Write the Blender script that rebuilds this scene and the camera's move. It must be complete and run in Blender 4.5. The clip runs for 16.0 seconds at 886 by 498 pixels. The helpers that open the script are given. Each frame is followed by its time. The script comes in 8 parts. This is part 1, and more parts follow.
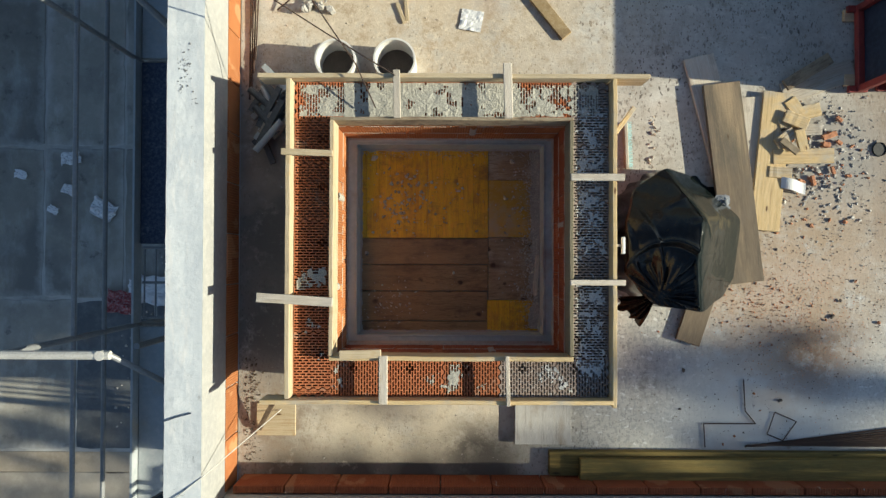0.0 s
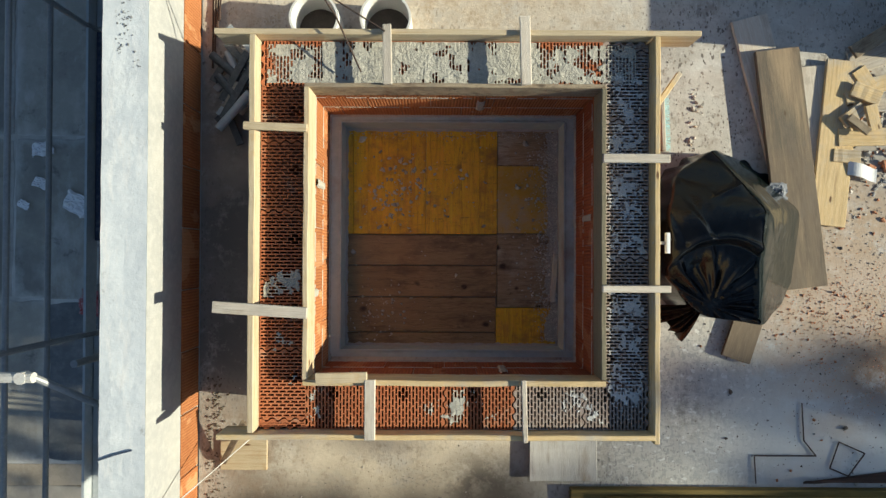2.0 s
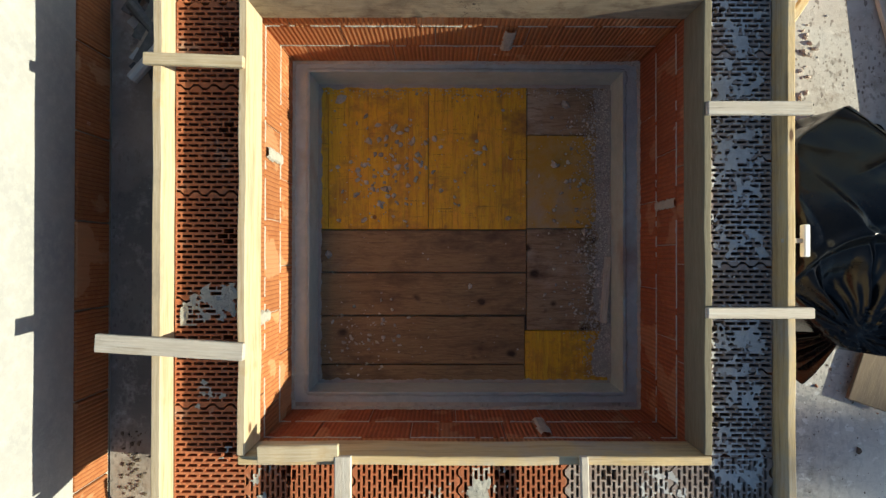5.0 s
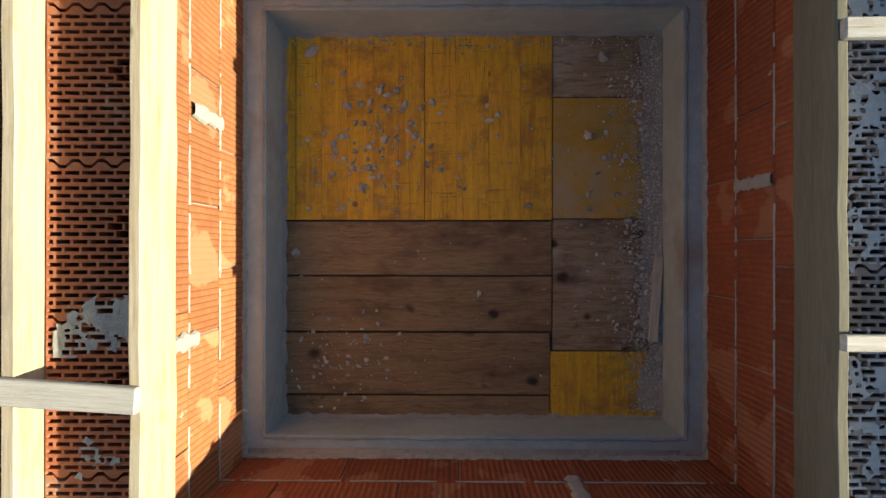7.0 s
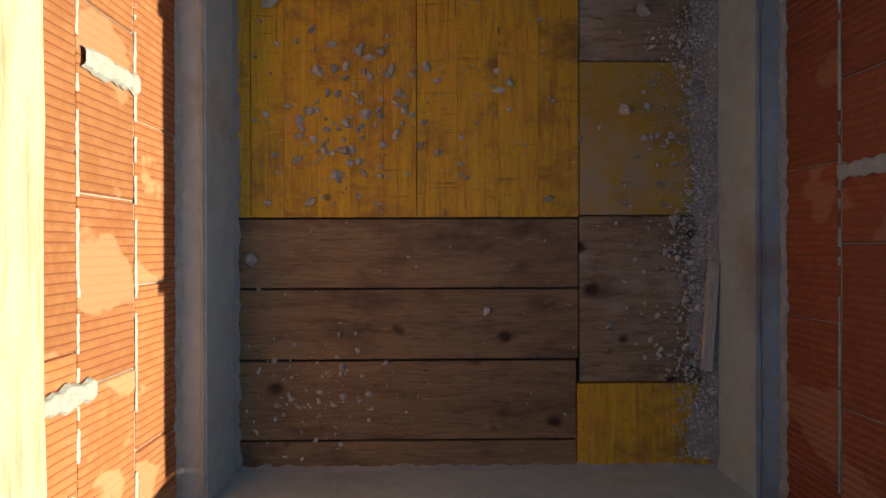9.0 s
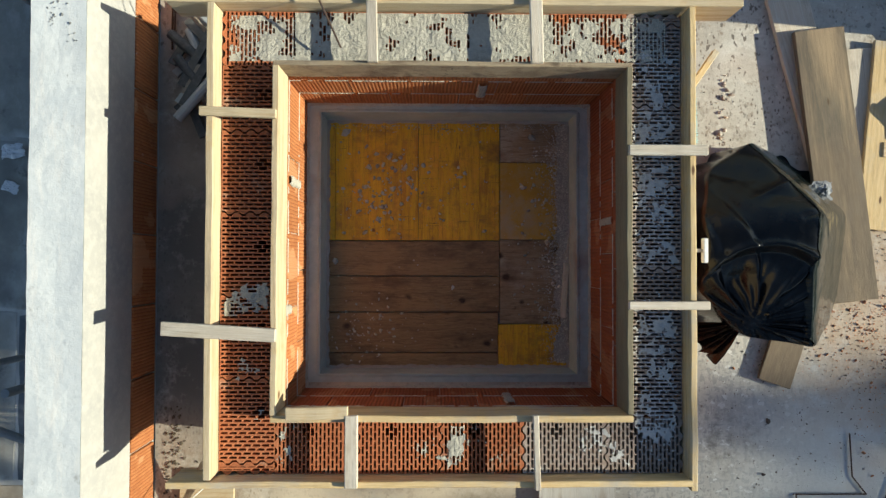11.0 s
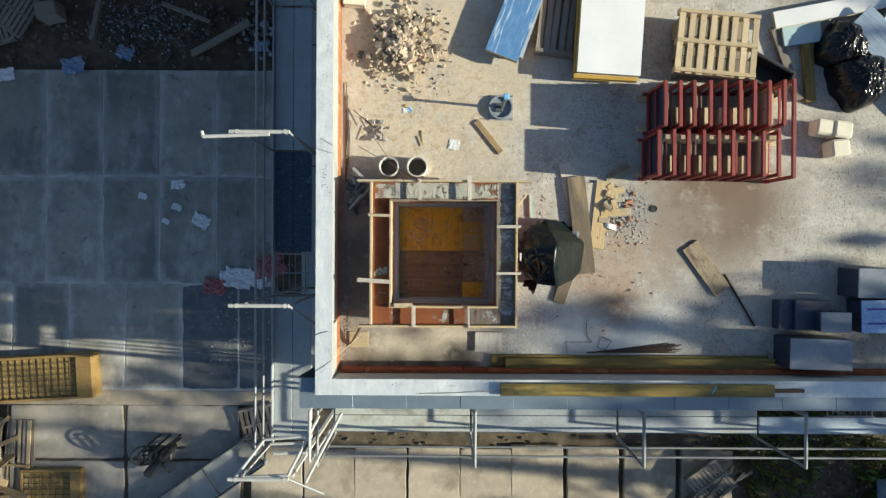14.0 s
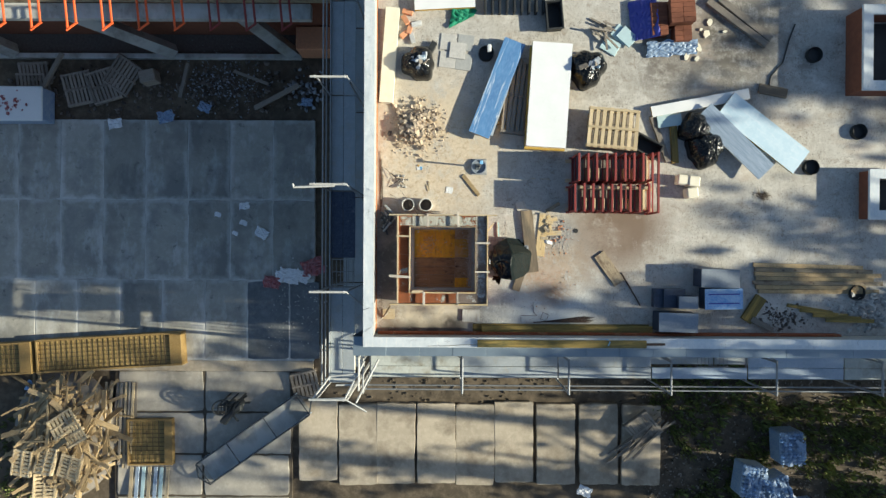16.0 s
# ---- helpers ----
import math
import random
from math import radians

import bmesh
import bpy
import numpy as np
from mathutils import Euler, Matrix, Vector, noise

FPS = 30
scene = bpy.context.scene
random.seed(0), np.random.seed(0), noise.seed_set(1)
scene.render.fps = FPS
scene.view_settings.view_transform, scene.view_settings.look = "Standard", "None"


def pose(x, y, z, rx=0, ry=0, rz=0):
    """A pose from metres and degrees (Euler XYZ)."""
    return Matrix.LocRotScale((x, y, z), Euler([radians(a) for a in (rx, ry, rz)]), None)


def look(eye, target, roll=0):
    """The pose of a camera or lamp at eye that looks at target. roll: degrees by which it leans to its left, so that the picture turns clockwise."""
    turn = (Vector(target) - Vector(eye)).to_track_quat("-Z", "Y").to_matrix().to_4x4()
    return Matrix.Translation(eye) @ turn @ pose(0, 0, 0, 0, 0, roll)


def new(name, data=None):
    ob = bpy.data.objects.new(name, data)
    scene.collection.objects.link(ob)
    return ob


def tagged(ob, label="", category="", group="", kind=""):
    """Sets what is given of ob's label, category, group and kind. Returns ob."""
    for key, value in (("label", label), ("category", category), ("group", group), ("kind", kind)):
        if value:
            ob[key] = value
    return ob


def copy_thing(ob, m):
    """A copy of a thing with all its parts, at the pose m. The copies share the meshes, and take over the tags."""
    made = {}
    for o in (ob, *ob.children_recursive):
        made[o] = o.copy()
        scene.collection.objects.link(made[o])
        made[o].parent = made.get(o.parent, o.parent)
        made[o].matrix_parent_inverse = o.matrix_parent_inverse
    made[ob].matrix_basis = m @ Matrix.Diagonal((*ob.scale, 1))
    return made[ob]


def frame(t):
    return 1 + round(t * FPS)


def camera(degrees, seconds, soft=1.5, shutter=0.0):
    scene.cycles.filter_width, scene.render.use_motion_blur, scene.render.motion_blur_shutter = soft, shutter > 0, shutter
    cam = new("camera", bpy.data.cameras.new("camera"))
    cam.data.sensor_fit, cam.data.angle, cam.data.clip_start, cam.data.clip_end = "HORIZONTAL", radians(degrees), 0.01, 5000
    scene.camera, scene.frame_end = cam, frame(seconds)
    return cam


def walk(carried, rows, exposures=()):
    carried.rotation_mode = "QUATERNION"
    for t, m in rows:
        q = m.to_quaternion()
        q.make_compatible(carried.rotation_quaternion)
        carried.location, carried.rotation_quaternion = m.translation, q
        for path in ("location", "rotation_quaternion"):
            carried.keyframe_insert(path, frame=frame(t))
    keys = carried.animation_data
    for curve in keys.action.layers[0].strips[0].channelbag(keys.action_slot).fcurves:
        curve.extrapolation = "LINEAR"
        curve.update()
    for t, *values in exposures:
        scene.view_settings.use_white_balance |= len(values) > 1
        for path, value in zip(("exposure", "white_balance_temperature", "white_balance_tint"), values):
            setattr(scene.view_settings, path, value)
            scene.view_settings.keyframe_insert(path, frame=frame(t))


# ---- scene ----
cam = camera(73.7, 16.0, 1.4)
PATH = [
    (0, -0.0458, -0.1165, 4.5954, 0.730, 0.126, 0.173),
    (0.5, -0.0420, -0.1194, 4.4053, 0.729, 0.043, 0.182),
    (1, -0.0447, -0.1214, 4.2193, 0.721, 0.007, 0.178),
    (1.5, -0.0562, -0.1129, 4.0328, 0.602, -0.049, 0.219),
    (2, -0.0661, -0.1070, 3.8477, 0.552, -0.079, 0.243),
    (2.5, -0.0786, -0.1079, 3.6599, 0.610, -0.102, 0.202),
    (3, -0.0913, -0.1095, 3.4769, 0.712, -0.080, 0.179),
    (3.5, -0.0989, -0.0984, 3.2888, 0.625, -0.091, 0.132),
    (4, -0.0942, -0.0907, 3.1011, 0.515, 0.087, 0.127),
    (6.5, -0.1442, -0.0840, 2.2130, 0.347, -0.449, 0.034),
    (7, -0.0806, -0.0829, 2.0540, 0.154, 0.723, 0.055),
    (7.5, -0.0880, -0.0820, 1.8896, 0.093, 0.497, -0.029),
    (8, -0.0994, -0.0770, 1.7252, 0.156, 0.311, 0.007),
    (8.5, -0.0965, -0.0681, 1.5961, 0.098, 0.344, 0.045),
    (9, -0.1259, -0.0561, 1.5595, -0.147, -0.776, -0.159),
    (9.2, -0.1439, -0.0575, 1.5457, -0.091, -1.506, -0.058),
    (11.3, -0.0570, -0.0906, 3.8828, 1.213, -0.544, 0.198),
    (11.5, -0.0423, -0.0701, 4.2250, 0.831, -0.376, 0.270),
    (12, -0.0294, -0.0685, 4.6060, 0.716, -0.126, 0.421),
    (12.5, -0.0266, 0.0074, 5.3844, 0.205, -0.009, 0.348),
    (13, 0.0044, 0.0481, 6.6699, -0.067, 0.095, 0.354),
    (13.5, -0.0099, 0.0652, 8.0309, -0.118, -0.019, 0.351),
    (14, -0.0146, 0.1049, 9.3989, -0.231, -0.020, 0.297),
    (14.5, 0.0106, 0.1319, 10.7718, -0.222, 0.036, 0.273),
    (15, 0.0258, 0.1777, 12.1348, -0.170, 0.030, 0.264),
    (15.5, 0.0324, 0.2567, 13.4113, -0.216, 0.070, 0.260),
    (16, 0.0490, 0.3124, 14.7834, -0.223, 0.154, 0.295),
]
walk(cam, [(t, pose(x, y, z, rx, ry, rz)) for t, x, y, z, rx, ry, rz in PATH], [(0, 0.51, 5980, 4), (4, 0.51, 5980, 4), (6.5, 1.0, 5980, 4), (7.5, 0.84, 5980, 4), (8.5, 0.76, 5980, 4), (9.2, 0.80, 5980, 4), (11.3, 0.54, 5980, 4), (12, 0.46, 5980, 4), (14, 0.53, 5880, 4), (16, 0.66, 5880, 4)])

# ---- light ----
TREES = (  # x, y, height, crown radius, leaves, seed
    (22.5, -3.18, 20.6, 0.26, 119, 158), (24.0, -2.4, 18.0, 0.4, 300, 21), (25.0, -5.3, 15.5, 0.8, 320, 20), (25.5, -2.0, 15.3, 2.3, 620, 1), (31.0, -2.2, 17.6, 2.4, 520, 4), (30.0, -3.6, 22.6, 0.32, 110, 15), (31.5, 2.3, 20.6, 2.1, 620, 17), (33.0, 3.9, 21.6, 2.0, 560, 18), (25.0, -4.1, 21.2, 0.5, 290, 10), (29.5, -4.5, 23.0, 0.55, 200, 11), (27.0, -8.0, 26.0, 2.0, 380, 16), (35.0, -1.0, 20.0, 2.4, 420, 7), (37.0, -3.6, 27.0, 0.55, 300, 31), (29.0, 3.2, 18.0, 2.4, 760, 41), (30.0, 0.3, 18.4, 2.2, 520, 42), (19.5, -9.6, 16.0, 1.5, 180, 43), (19.0, -5.2, 14.0, 1.3, 300, 44),
    (24.0, -9.2, 10.5, 2.6, 100, 3), (29.0, -11.0, 13.0, 3.0, 130, 5), (20.5, -7.0, 7.5, 2.2, 110, 6), (19.5, -11.6, 8.0, 2.2, 150, 8), (34.0, -8.0, 15.0, 2.6, 140, 9), (35.0, -10.6, 34.0, 3.0, 360, 12), (18.8, -5.0, 6.0, 1.8, 150, 13), (32.6, -1.4, 21.0, 1.3, 270, 51))
SUN = Vector((-2.4, 0.2, -1.0)).normalized()      # the way the sunlight travels
world = bpy.data.worlds.new("sky")
scene.world = world
world.use_nodes = True
nodes, links = world.node_tree.nodes, world.node_tree.links
nodes.clear()
sky = nodes.new("ShaderNodeTexSky")
sky.sky_type, sky.sun_disc = "NISHITA", False
sky.sun_elevation = math.asin(-SUN.z)
sky.sun_rotation = math.atan2(-SUN.x, -SUN.y)
sky.altitude, sky.dust_density, sky.ozone_density = 100, 1.0, 1.0
back = nodes.new("ShaderNodeBackground")
back.inputs["Strength"].default_value = 0.072
out = nodes.new("ShaderNodeOutputWorld")
links.new(sky.outputs[0], back.inputs[0])
links.new(back.outputs[0], out.inputs[0])

sun_data = bpy.data.lights.new("sun", "SUN")
sun_data.energy, sun_data.angle, sun_data.color = 5.5, radians(0.55), (1.0, 0.88, 0.65)
sun = new("sun", sun_data)
sun.matrix_world = look((40, -3, 17), Vector((40, -3, 17)) + SUN)


# ---- materials ----
def surface(name, cols, scale=3.0, rough=0.8, bump=0.2, fine=60.0, stretch=(1, 1, 1), metal=0.0, vary=0.12,
            stain=None, stain_scale=1.2, stain_amount=0.5, world_space=False, island=False, spec=0.4, wave=None, coat=0.0, speck=0.0, extra=None, value=1.0):
    """A weathered surface: two noises between colours, stains, fine relief and a random shift from piece to piece."""
    m = bpy.data.materials.new(name)
    m.use_nodes = True
    n, l = m.node_tree.nodes, m.node_tree.links
    n.clear()
    o = n.new("ShaderNodeOutputMaterial")
    b = n.new("ShaderNodeBsdfPrincipled")
    l.new(b.outputs[0], o.inputs[0])
    if world_space:
        co = n.new("ShaderNodeNewGeometry").outputs["Position"]
    else:
        co = n.new("ShaderNodeTexCoord").outputs["Object"]
    mp = n.new("ShaderNodeMapping")
    mp.inputs["Scale"].default_value = stretch
    l.new(co, mp.inputs[0])
    if not world_space:
        info = n.new("ShaderNodeObjectInfo")
        add = n.new("ShaderNodeVectorMath")
        add.operation = "ADD"
        mul = n.new("ShaderNodeVectorMath")
        mul.operation = "SCALE"
        mul.inputs[0].default_value = (13.0, 7.0, 5.0)
        l.new(info.outputs["Random"], mul.inputs["Scale"])
        l.new(co, add.inputs[0])
        l.new(mul.outputs[0], add.inputs[1])
        l.new(add.outputs[0], mp.inputs[0])
        co = add.outputs[0]
    vec = mp.outputs[0]

    def noise_node(s, detail=6, r=0.6, v=vec):
        t = n.new("ShaderNodeTexNoise")
        t.inputs["Scale"].default_value, t.inputs["Detail"].default_value, t.inputs["Roughness"].default_value = s, detail, r
        l.new(v, t.inputs["Vector"])
        return t.outputs[0]

    def ramp(f, a, z):
        r = n.new("ShaderNodeMapRange")
        r.inputs[1].default_value, r.inputs[2].default_value = a, z
        l.new(f, r.inputs[0])
        return r.outputs[0]

    def mix(f, a, z, kind="MIX"):
        x = n.new("ShaderNodeMix")
        x.data_type, x.blend_type = "RGBA", kind
        for sock, v in ((x.inputs[0], f), (x.inputs[6], a), (x.inputs[7], z)):
            if isinstance(v, (int, float)):
                sock.default_value = v
            elif isinstance(v, tuple):
                sock.default_value = (*v, 1.0)
            else:
                l.new(v, sock)
        return x.outputs[2]

    big = noise_node(scale)
    col = mix(ramp(big, 0.32, 0.68), cols[0], cols[1])
    small = noise_node(scale * 6.3, 8, 0.7)
    col = mix(ramp(small, 0.45, 0.75), col, cols[2] if len(cols) > 2 else cols[0])
    if stain:
        st = noise_node(stain_scale, 5, 0.65, co)
        col = mix(ramp(st, 0.62 - 0.25 * stain_amount, 0.72), col, stain)
    if speck:
        sp = noise_node(fine * 0.55, 3, 0.5)
        col = mix(ramp(sp, 0.66, 0.72), col, tuple(c * speck for c in cols[0]))
    if extra:
        col = extra(n, l, co, col, mix, ramp, noise_node)
    hsv = n.new("ShaderNodeHueSaturation")
    hsv.inputs["Value"].default_value = value
    l.new(col, hsv.inputs["Color"])
    if vary:
        src = n.new("ShaderNodeNewGeometry").outputs["Random Per Island"] if island else n.new("ShaderNodeObjectInfo").outputs["Random"]
        v = n.new("ShaderNodeMapRange")
        v.inputs[3].default_value, v.inputs[4].default_value = value * (1 - vary), value * (1 + vary)
        l.new(src, v.inputs[0])
        l.new(v.outputs[0], hsv.inputs["Value"])
    l.new(hsv.outputs[0], b.inputs["Base Color"])
    rr = n.new("ShaderNodeMapRange")
    rr.inputs[3].default_value, rr.inputs[4].default_value = max(0.02, rough - 0.12), min(1, rough + 0.12)
    l.new(small, rr.inputs[0])
    l.new(rr.outputs[0], b.inputs["Roughness"])
    b.inputs["Metallic"].default_value = metal
    b.inputs["Specular IOR Level"].default_value = spec
    b.inputs["Coat Weight"].default_value = coat
    if bump:
        f = noise_node(fine, 8, 0.65)
        h = f
        if wave:
            w = n.new("ShaderNodeTexWave")
            w.bands_direction = wave[0]
            w.inputs["Scale"].default_value, w.inputs["Distortion"].default_value = wave[1], 0.4
            l.new(co, w.inputs["Vector"])
            a = n.new("ShaderNodeMath")
            a.operation = "MULTIPLY_ADD"
            l.new(w.outputs["Fac"], a.inputs[0])
            a.inputs[1].default_value = wave[2]
            l.new(f, a.inputs[2])
            h = a.outputs[0]
        bp = n.new("ShaderNodeBump")
        bp.inputs["Strength"].default_value, bp.inputs["Distance"].default_value = bump, 0.01
        l.new(h, bp.inputs["Height"])
        l.new(bp.outputs[0], b.inputs["Normal"])
    return m


def scaled(n, l, co, s):
    v = n.new("ShaderNodeVectorMath")
    v.operation = "MULTIPLY"
    v.inputs[1].default_value = s
    l.new(co, v.inputs[0])
    return v.outputs[0]


def cells(n, l, v, scale, feature="F1"):
    t = n.new("ShaderNodeTexVoronoi")
    t.feature = feature
    t.inputs["Scale"].default_value = scale
    l.new(v, t.inputs["Vector"])
    return t.outputs["Distance"]


def roof_wear_and_shade(n, l, co, col, mix, ramp, noise_node):
    """Float streaks, pock marks, grey laitance, reddish brick dust, and painted shade."""
    streak = noise_node(3.0, 6, 0.7, scaled(n, l, co, (3.2, 0.9, 1)))
    col = mix(ramp(streak, 0.52, 0.70), col, (0.345, 0.305, 0.26))
    cross = noise_node(3.0, 6, 0.7, scaled(n, l, co, (1.0, 3.4, 1)))
    col = mix(ramp(cross, 0.56, 0.74), col, (0.58, 0.545, 0.485))
    fleck = noise_node(24.0, 5, 0.7, co)
    col = mix(ramp(fleck, 0.56, 0.68), col, (0.29, 0.245, 0.20))
    fleck = noise_node(31.0, 5, 0.7, scaled(n, l, co, (1.0, 1.0, 2.0)))
    col = mix(ramp(fleck, 0.60, 0.72), col, (0.62, 0.585, 0.53))
    blot = noise_node(3.4, 7, 0.72, co)
    col = mix(ramp(blot, 0.56, 0.66), col, (0.31, 0.27, 0.225))
    pale = noise_node(1.1, 6, 0.7, scaled(n, l, co, (1.0, 1.3, 1)))
    col = mix(ramp(pale, 0.52, 0.70), col, (0.60, 0.575, 0.53))
    pock = cells(n, l, scaled(n, l, co, (1.0, 0.6, 1.0)), 46.0)
    gate = noise_node(2.3, 3, 0.6, scaled(n, l, co, (1.0, 1.0, 3.0)))
    gated = n.new("ShaderNodeMath")
    gated.operation = "MULTIPLY"
    l.new(ramp(pock, 0.28, 0.18), gated.inputs[0])
    l.new(ramp(gate, 0.40, 0.56), gated.inputs[1])
    col = mix(gated.outputs[0], col, (0.16, 0.135, 0.115))
    dent = cells(n, l, scaled(n, l, co, (1.0, 0.45, 1.0)), 25.0)
    patch = noise_node(1.7, 4, 0.6, scaled(n, l, co, (1.0, 1.0, 2.0)))
    gated = n.new("ShaderNodeMath")
    gated.operation = "MULTIPLY"
    l.new(ramp(dent, 0.24, 0.10), gated.inputs[0])
    l.new(ramp(patch, 0.44, 0.60), gated.inputs[1])
    col = mix(gated.outputs[0], col, (0.19, 0.165, 0.15))
    tick = noise_node(21.0, 2, 0.45, scaled(n, l, co, (1.5, 0.85, 1)))
    where = noise_node(1.3, 4, 0.6, scaled(n, l, co, (1.0, 1.0, 2.5)))
    gated = n.new("ShaderNodeMath")
    gated.operation = "MULTIPLY"
    l.new(ramp(tick, 0.625, 0.665), gated.inputs[0])
    l.new(ramp(where, 0.42, 0.58), gated.inputs[1])
    col = mix(gated.outputs[0], col, (0.15, 0.13, 0.115))
    # trowel ticks and crust flecks beside the beams
    spread = n.new("ShaderNodeVectorMath")
    spread.operation = "DISTANCE"
    spread.inputs[1].default_value = (2.3, -1.15, 0.0)
    l.new(co, spread.inputs[0])
    for sc, st, lo, tint in ((24.0, (1.7, 0.8, 1), 0.56, (0.22, 0.21, 0.20)), (30.0, (0.8, 1.6, 1), 0.58, (0.22, 0.21, 0.20)), (19.0, (1.0, 1.2, 1), 0.61, (0.72, 0.72, 0.70))):
        gated = n.new("ShaderNodeMath")
        gated.operation = "MULTIPLY"
        l.new(ramp(noise_node(sc, 3, 0.5, scaled(n, l, co, st)), lo, lo + 0.04), gated.inputs[0])
        l.new(ramp(spread.outputs["Value"], 1.75, 0.9), gated.inputs[1])
        col = mix(gated.outputs[0], col, tint)
    # spilt brick dust, sawdust, damp, and shade painted along the parapets and the frames
    # the four dark spots near y -1.8 paint the south parapet's shade
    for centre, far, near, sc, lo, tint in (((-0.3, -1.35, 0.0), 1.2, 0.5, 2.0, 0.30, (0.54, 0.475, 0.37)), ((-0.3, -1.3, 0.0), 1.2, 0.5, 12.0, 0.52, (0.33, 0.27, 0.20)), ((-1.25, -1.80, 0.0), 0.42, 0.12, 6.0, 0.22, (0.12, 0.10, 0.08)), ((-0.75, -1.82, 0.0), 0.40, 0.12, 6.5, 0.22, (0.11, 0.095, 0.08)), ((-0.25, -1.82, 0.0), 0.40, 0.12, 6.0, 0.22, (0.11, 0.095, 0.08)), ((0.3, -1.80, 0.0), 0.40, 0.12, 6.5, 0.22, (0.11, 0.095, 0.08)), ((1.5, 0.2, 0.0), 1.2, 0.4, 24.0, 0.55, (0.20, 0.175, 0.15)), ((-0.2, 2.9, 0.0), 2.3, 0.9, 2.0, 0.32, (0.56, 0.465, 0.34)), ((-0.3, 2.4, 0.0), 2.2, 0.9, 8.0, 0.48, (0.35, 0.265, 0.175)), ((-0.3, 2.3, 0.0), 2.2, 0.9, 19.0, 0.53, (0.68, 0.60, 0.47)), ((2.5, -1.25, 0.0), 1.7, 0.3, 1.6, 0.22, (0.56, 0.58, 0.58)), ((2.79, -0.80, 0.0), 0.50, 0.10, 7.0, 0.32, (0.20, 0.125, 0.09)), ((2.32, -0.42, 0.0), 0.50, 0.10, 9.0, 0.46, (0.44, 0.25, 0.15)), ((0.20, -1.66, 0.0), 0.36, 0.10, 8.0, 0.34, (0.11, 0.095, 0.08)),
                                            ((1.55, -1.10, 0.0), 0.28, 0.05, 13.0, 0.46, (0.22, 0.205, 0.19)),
                                            # first two: brick dust south of the frames, darkened further with painted
                                            # shade
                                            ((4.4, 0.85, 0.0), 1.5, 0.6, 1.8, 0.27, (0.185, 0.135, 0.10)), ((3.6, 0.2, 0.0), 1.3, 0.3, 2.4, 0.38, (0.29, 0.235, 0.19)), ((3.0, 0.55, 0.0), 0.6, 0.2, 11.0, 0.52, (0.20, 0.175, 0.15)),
                                            # x -1.36: dirt deepened by painted upstand shade; last spot is brown dirt
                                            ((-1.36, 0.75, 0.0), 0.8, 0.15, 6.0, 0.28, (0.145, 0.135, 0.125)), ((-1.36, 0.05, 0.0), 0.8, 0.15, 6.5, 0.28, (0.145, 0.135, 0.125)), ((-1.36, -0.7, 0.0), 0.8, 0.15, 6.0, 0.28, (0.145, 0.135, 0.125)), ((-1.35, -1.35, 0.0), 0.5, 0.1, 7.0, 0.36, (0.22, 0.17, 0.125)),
                                            ((2.6, -0.20, 0.0), 1.15, 0.35, 6.0, 0.33, (0.36, 0.275, 0.195)), ((2.95, 0.68, 0.0), 0.50, 0.2, 14.0, 0.30, (0.30, 0.285, 0.265)),
                                            ((7.2, 5.6, 0.0), 2.3, 0.6, 2.2, 0.34, (0.13, 0.115, 0.095)), ((5.6, 5.0, 0.0), 1.4, 0.4, 2.8, 0.38, (0.16, 0.14, 0.12))):
        # dust: distance from each patch centre, painted shade included
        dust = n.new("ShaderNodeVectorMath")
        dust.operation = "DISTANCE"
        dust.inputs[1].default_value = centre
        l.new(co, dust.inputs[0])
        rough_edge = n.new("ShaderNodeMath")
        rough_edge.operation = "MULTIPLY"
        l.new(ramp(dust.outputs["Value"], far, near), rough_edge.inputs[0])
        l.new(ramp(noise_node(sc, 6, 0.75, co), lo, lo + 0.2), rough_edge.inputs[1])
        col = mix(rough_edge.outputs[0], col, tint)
    red = noise_node(0.55, 5, 0.6, scaled(n, l, co, (1, 1.4, 1)))
    return mix(ramp(red, 0.56, 0.74), col, (0.43, 0.345, 0.275))


def tint_wear(n, l, co, col, mix, ramp, noise_node):
    """Yellow sapwood streaks, greenish salt stains, dark checks and knots."""
    sap = noise_node(1.3, 5, 0.6, scaled(n, l, co, (0.5, 9, 9)))
    col = mix(ramp(sap, 0.50, 0.58), col, (0.40, 0.275, 0.075))
    salt = noise_node(1.1, 6, 0.7, scaled(n, l, co, (0.9, 3.0, 3.0)))
    col = mix(ramp(salt, 0.52, 0.68), col, (0.115, 0.105, 0.04))
    check = noise_node(1.6, 7, 0.7, scaled(n, l, co, (0.7, 40, 40)))
    col = mix(ramp(check, 0.60, 0.68), col, (0.075, 0.06, 0.028))
    knot = cells(n, l, scaled(n, l, co, (1.8, 7.0, 4.0)), 1.4)
    return mix(ramp(knot, 0.11, 0.06), col, (0.06, 0.045, 0.02))


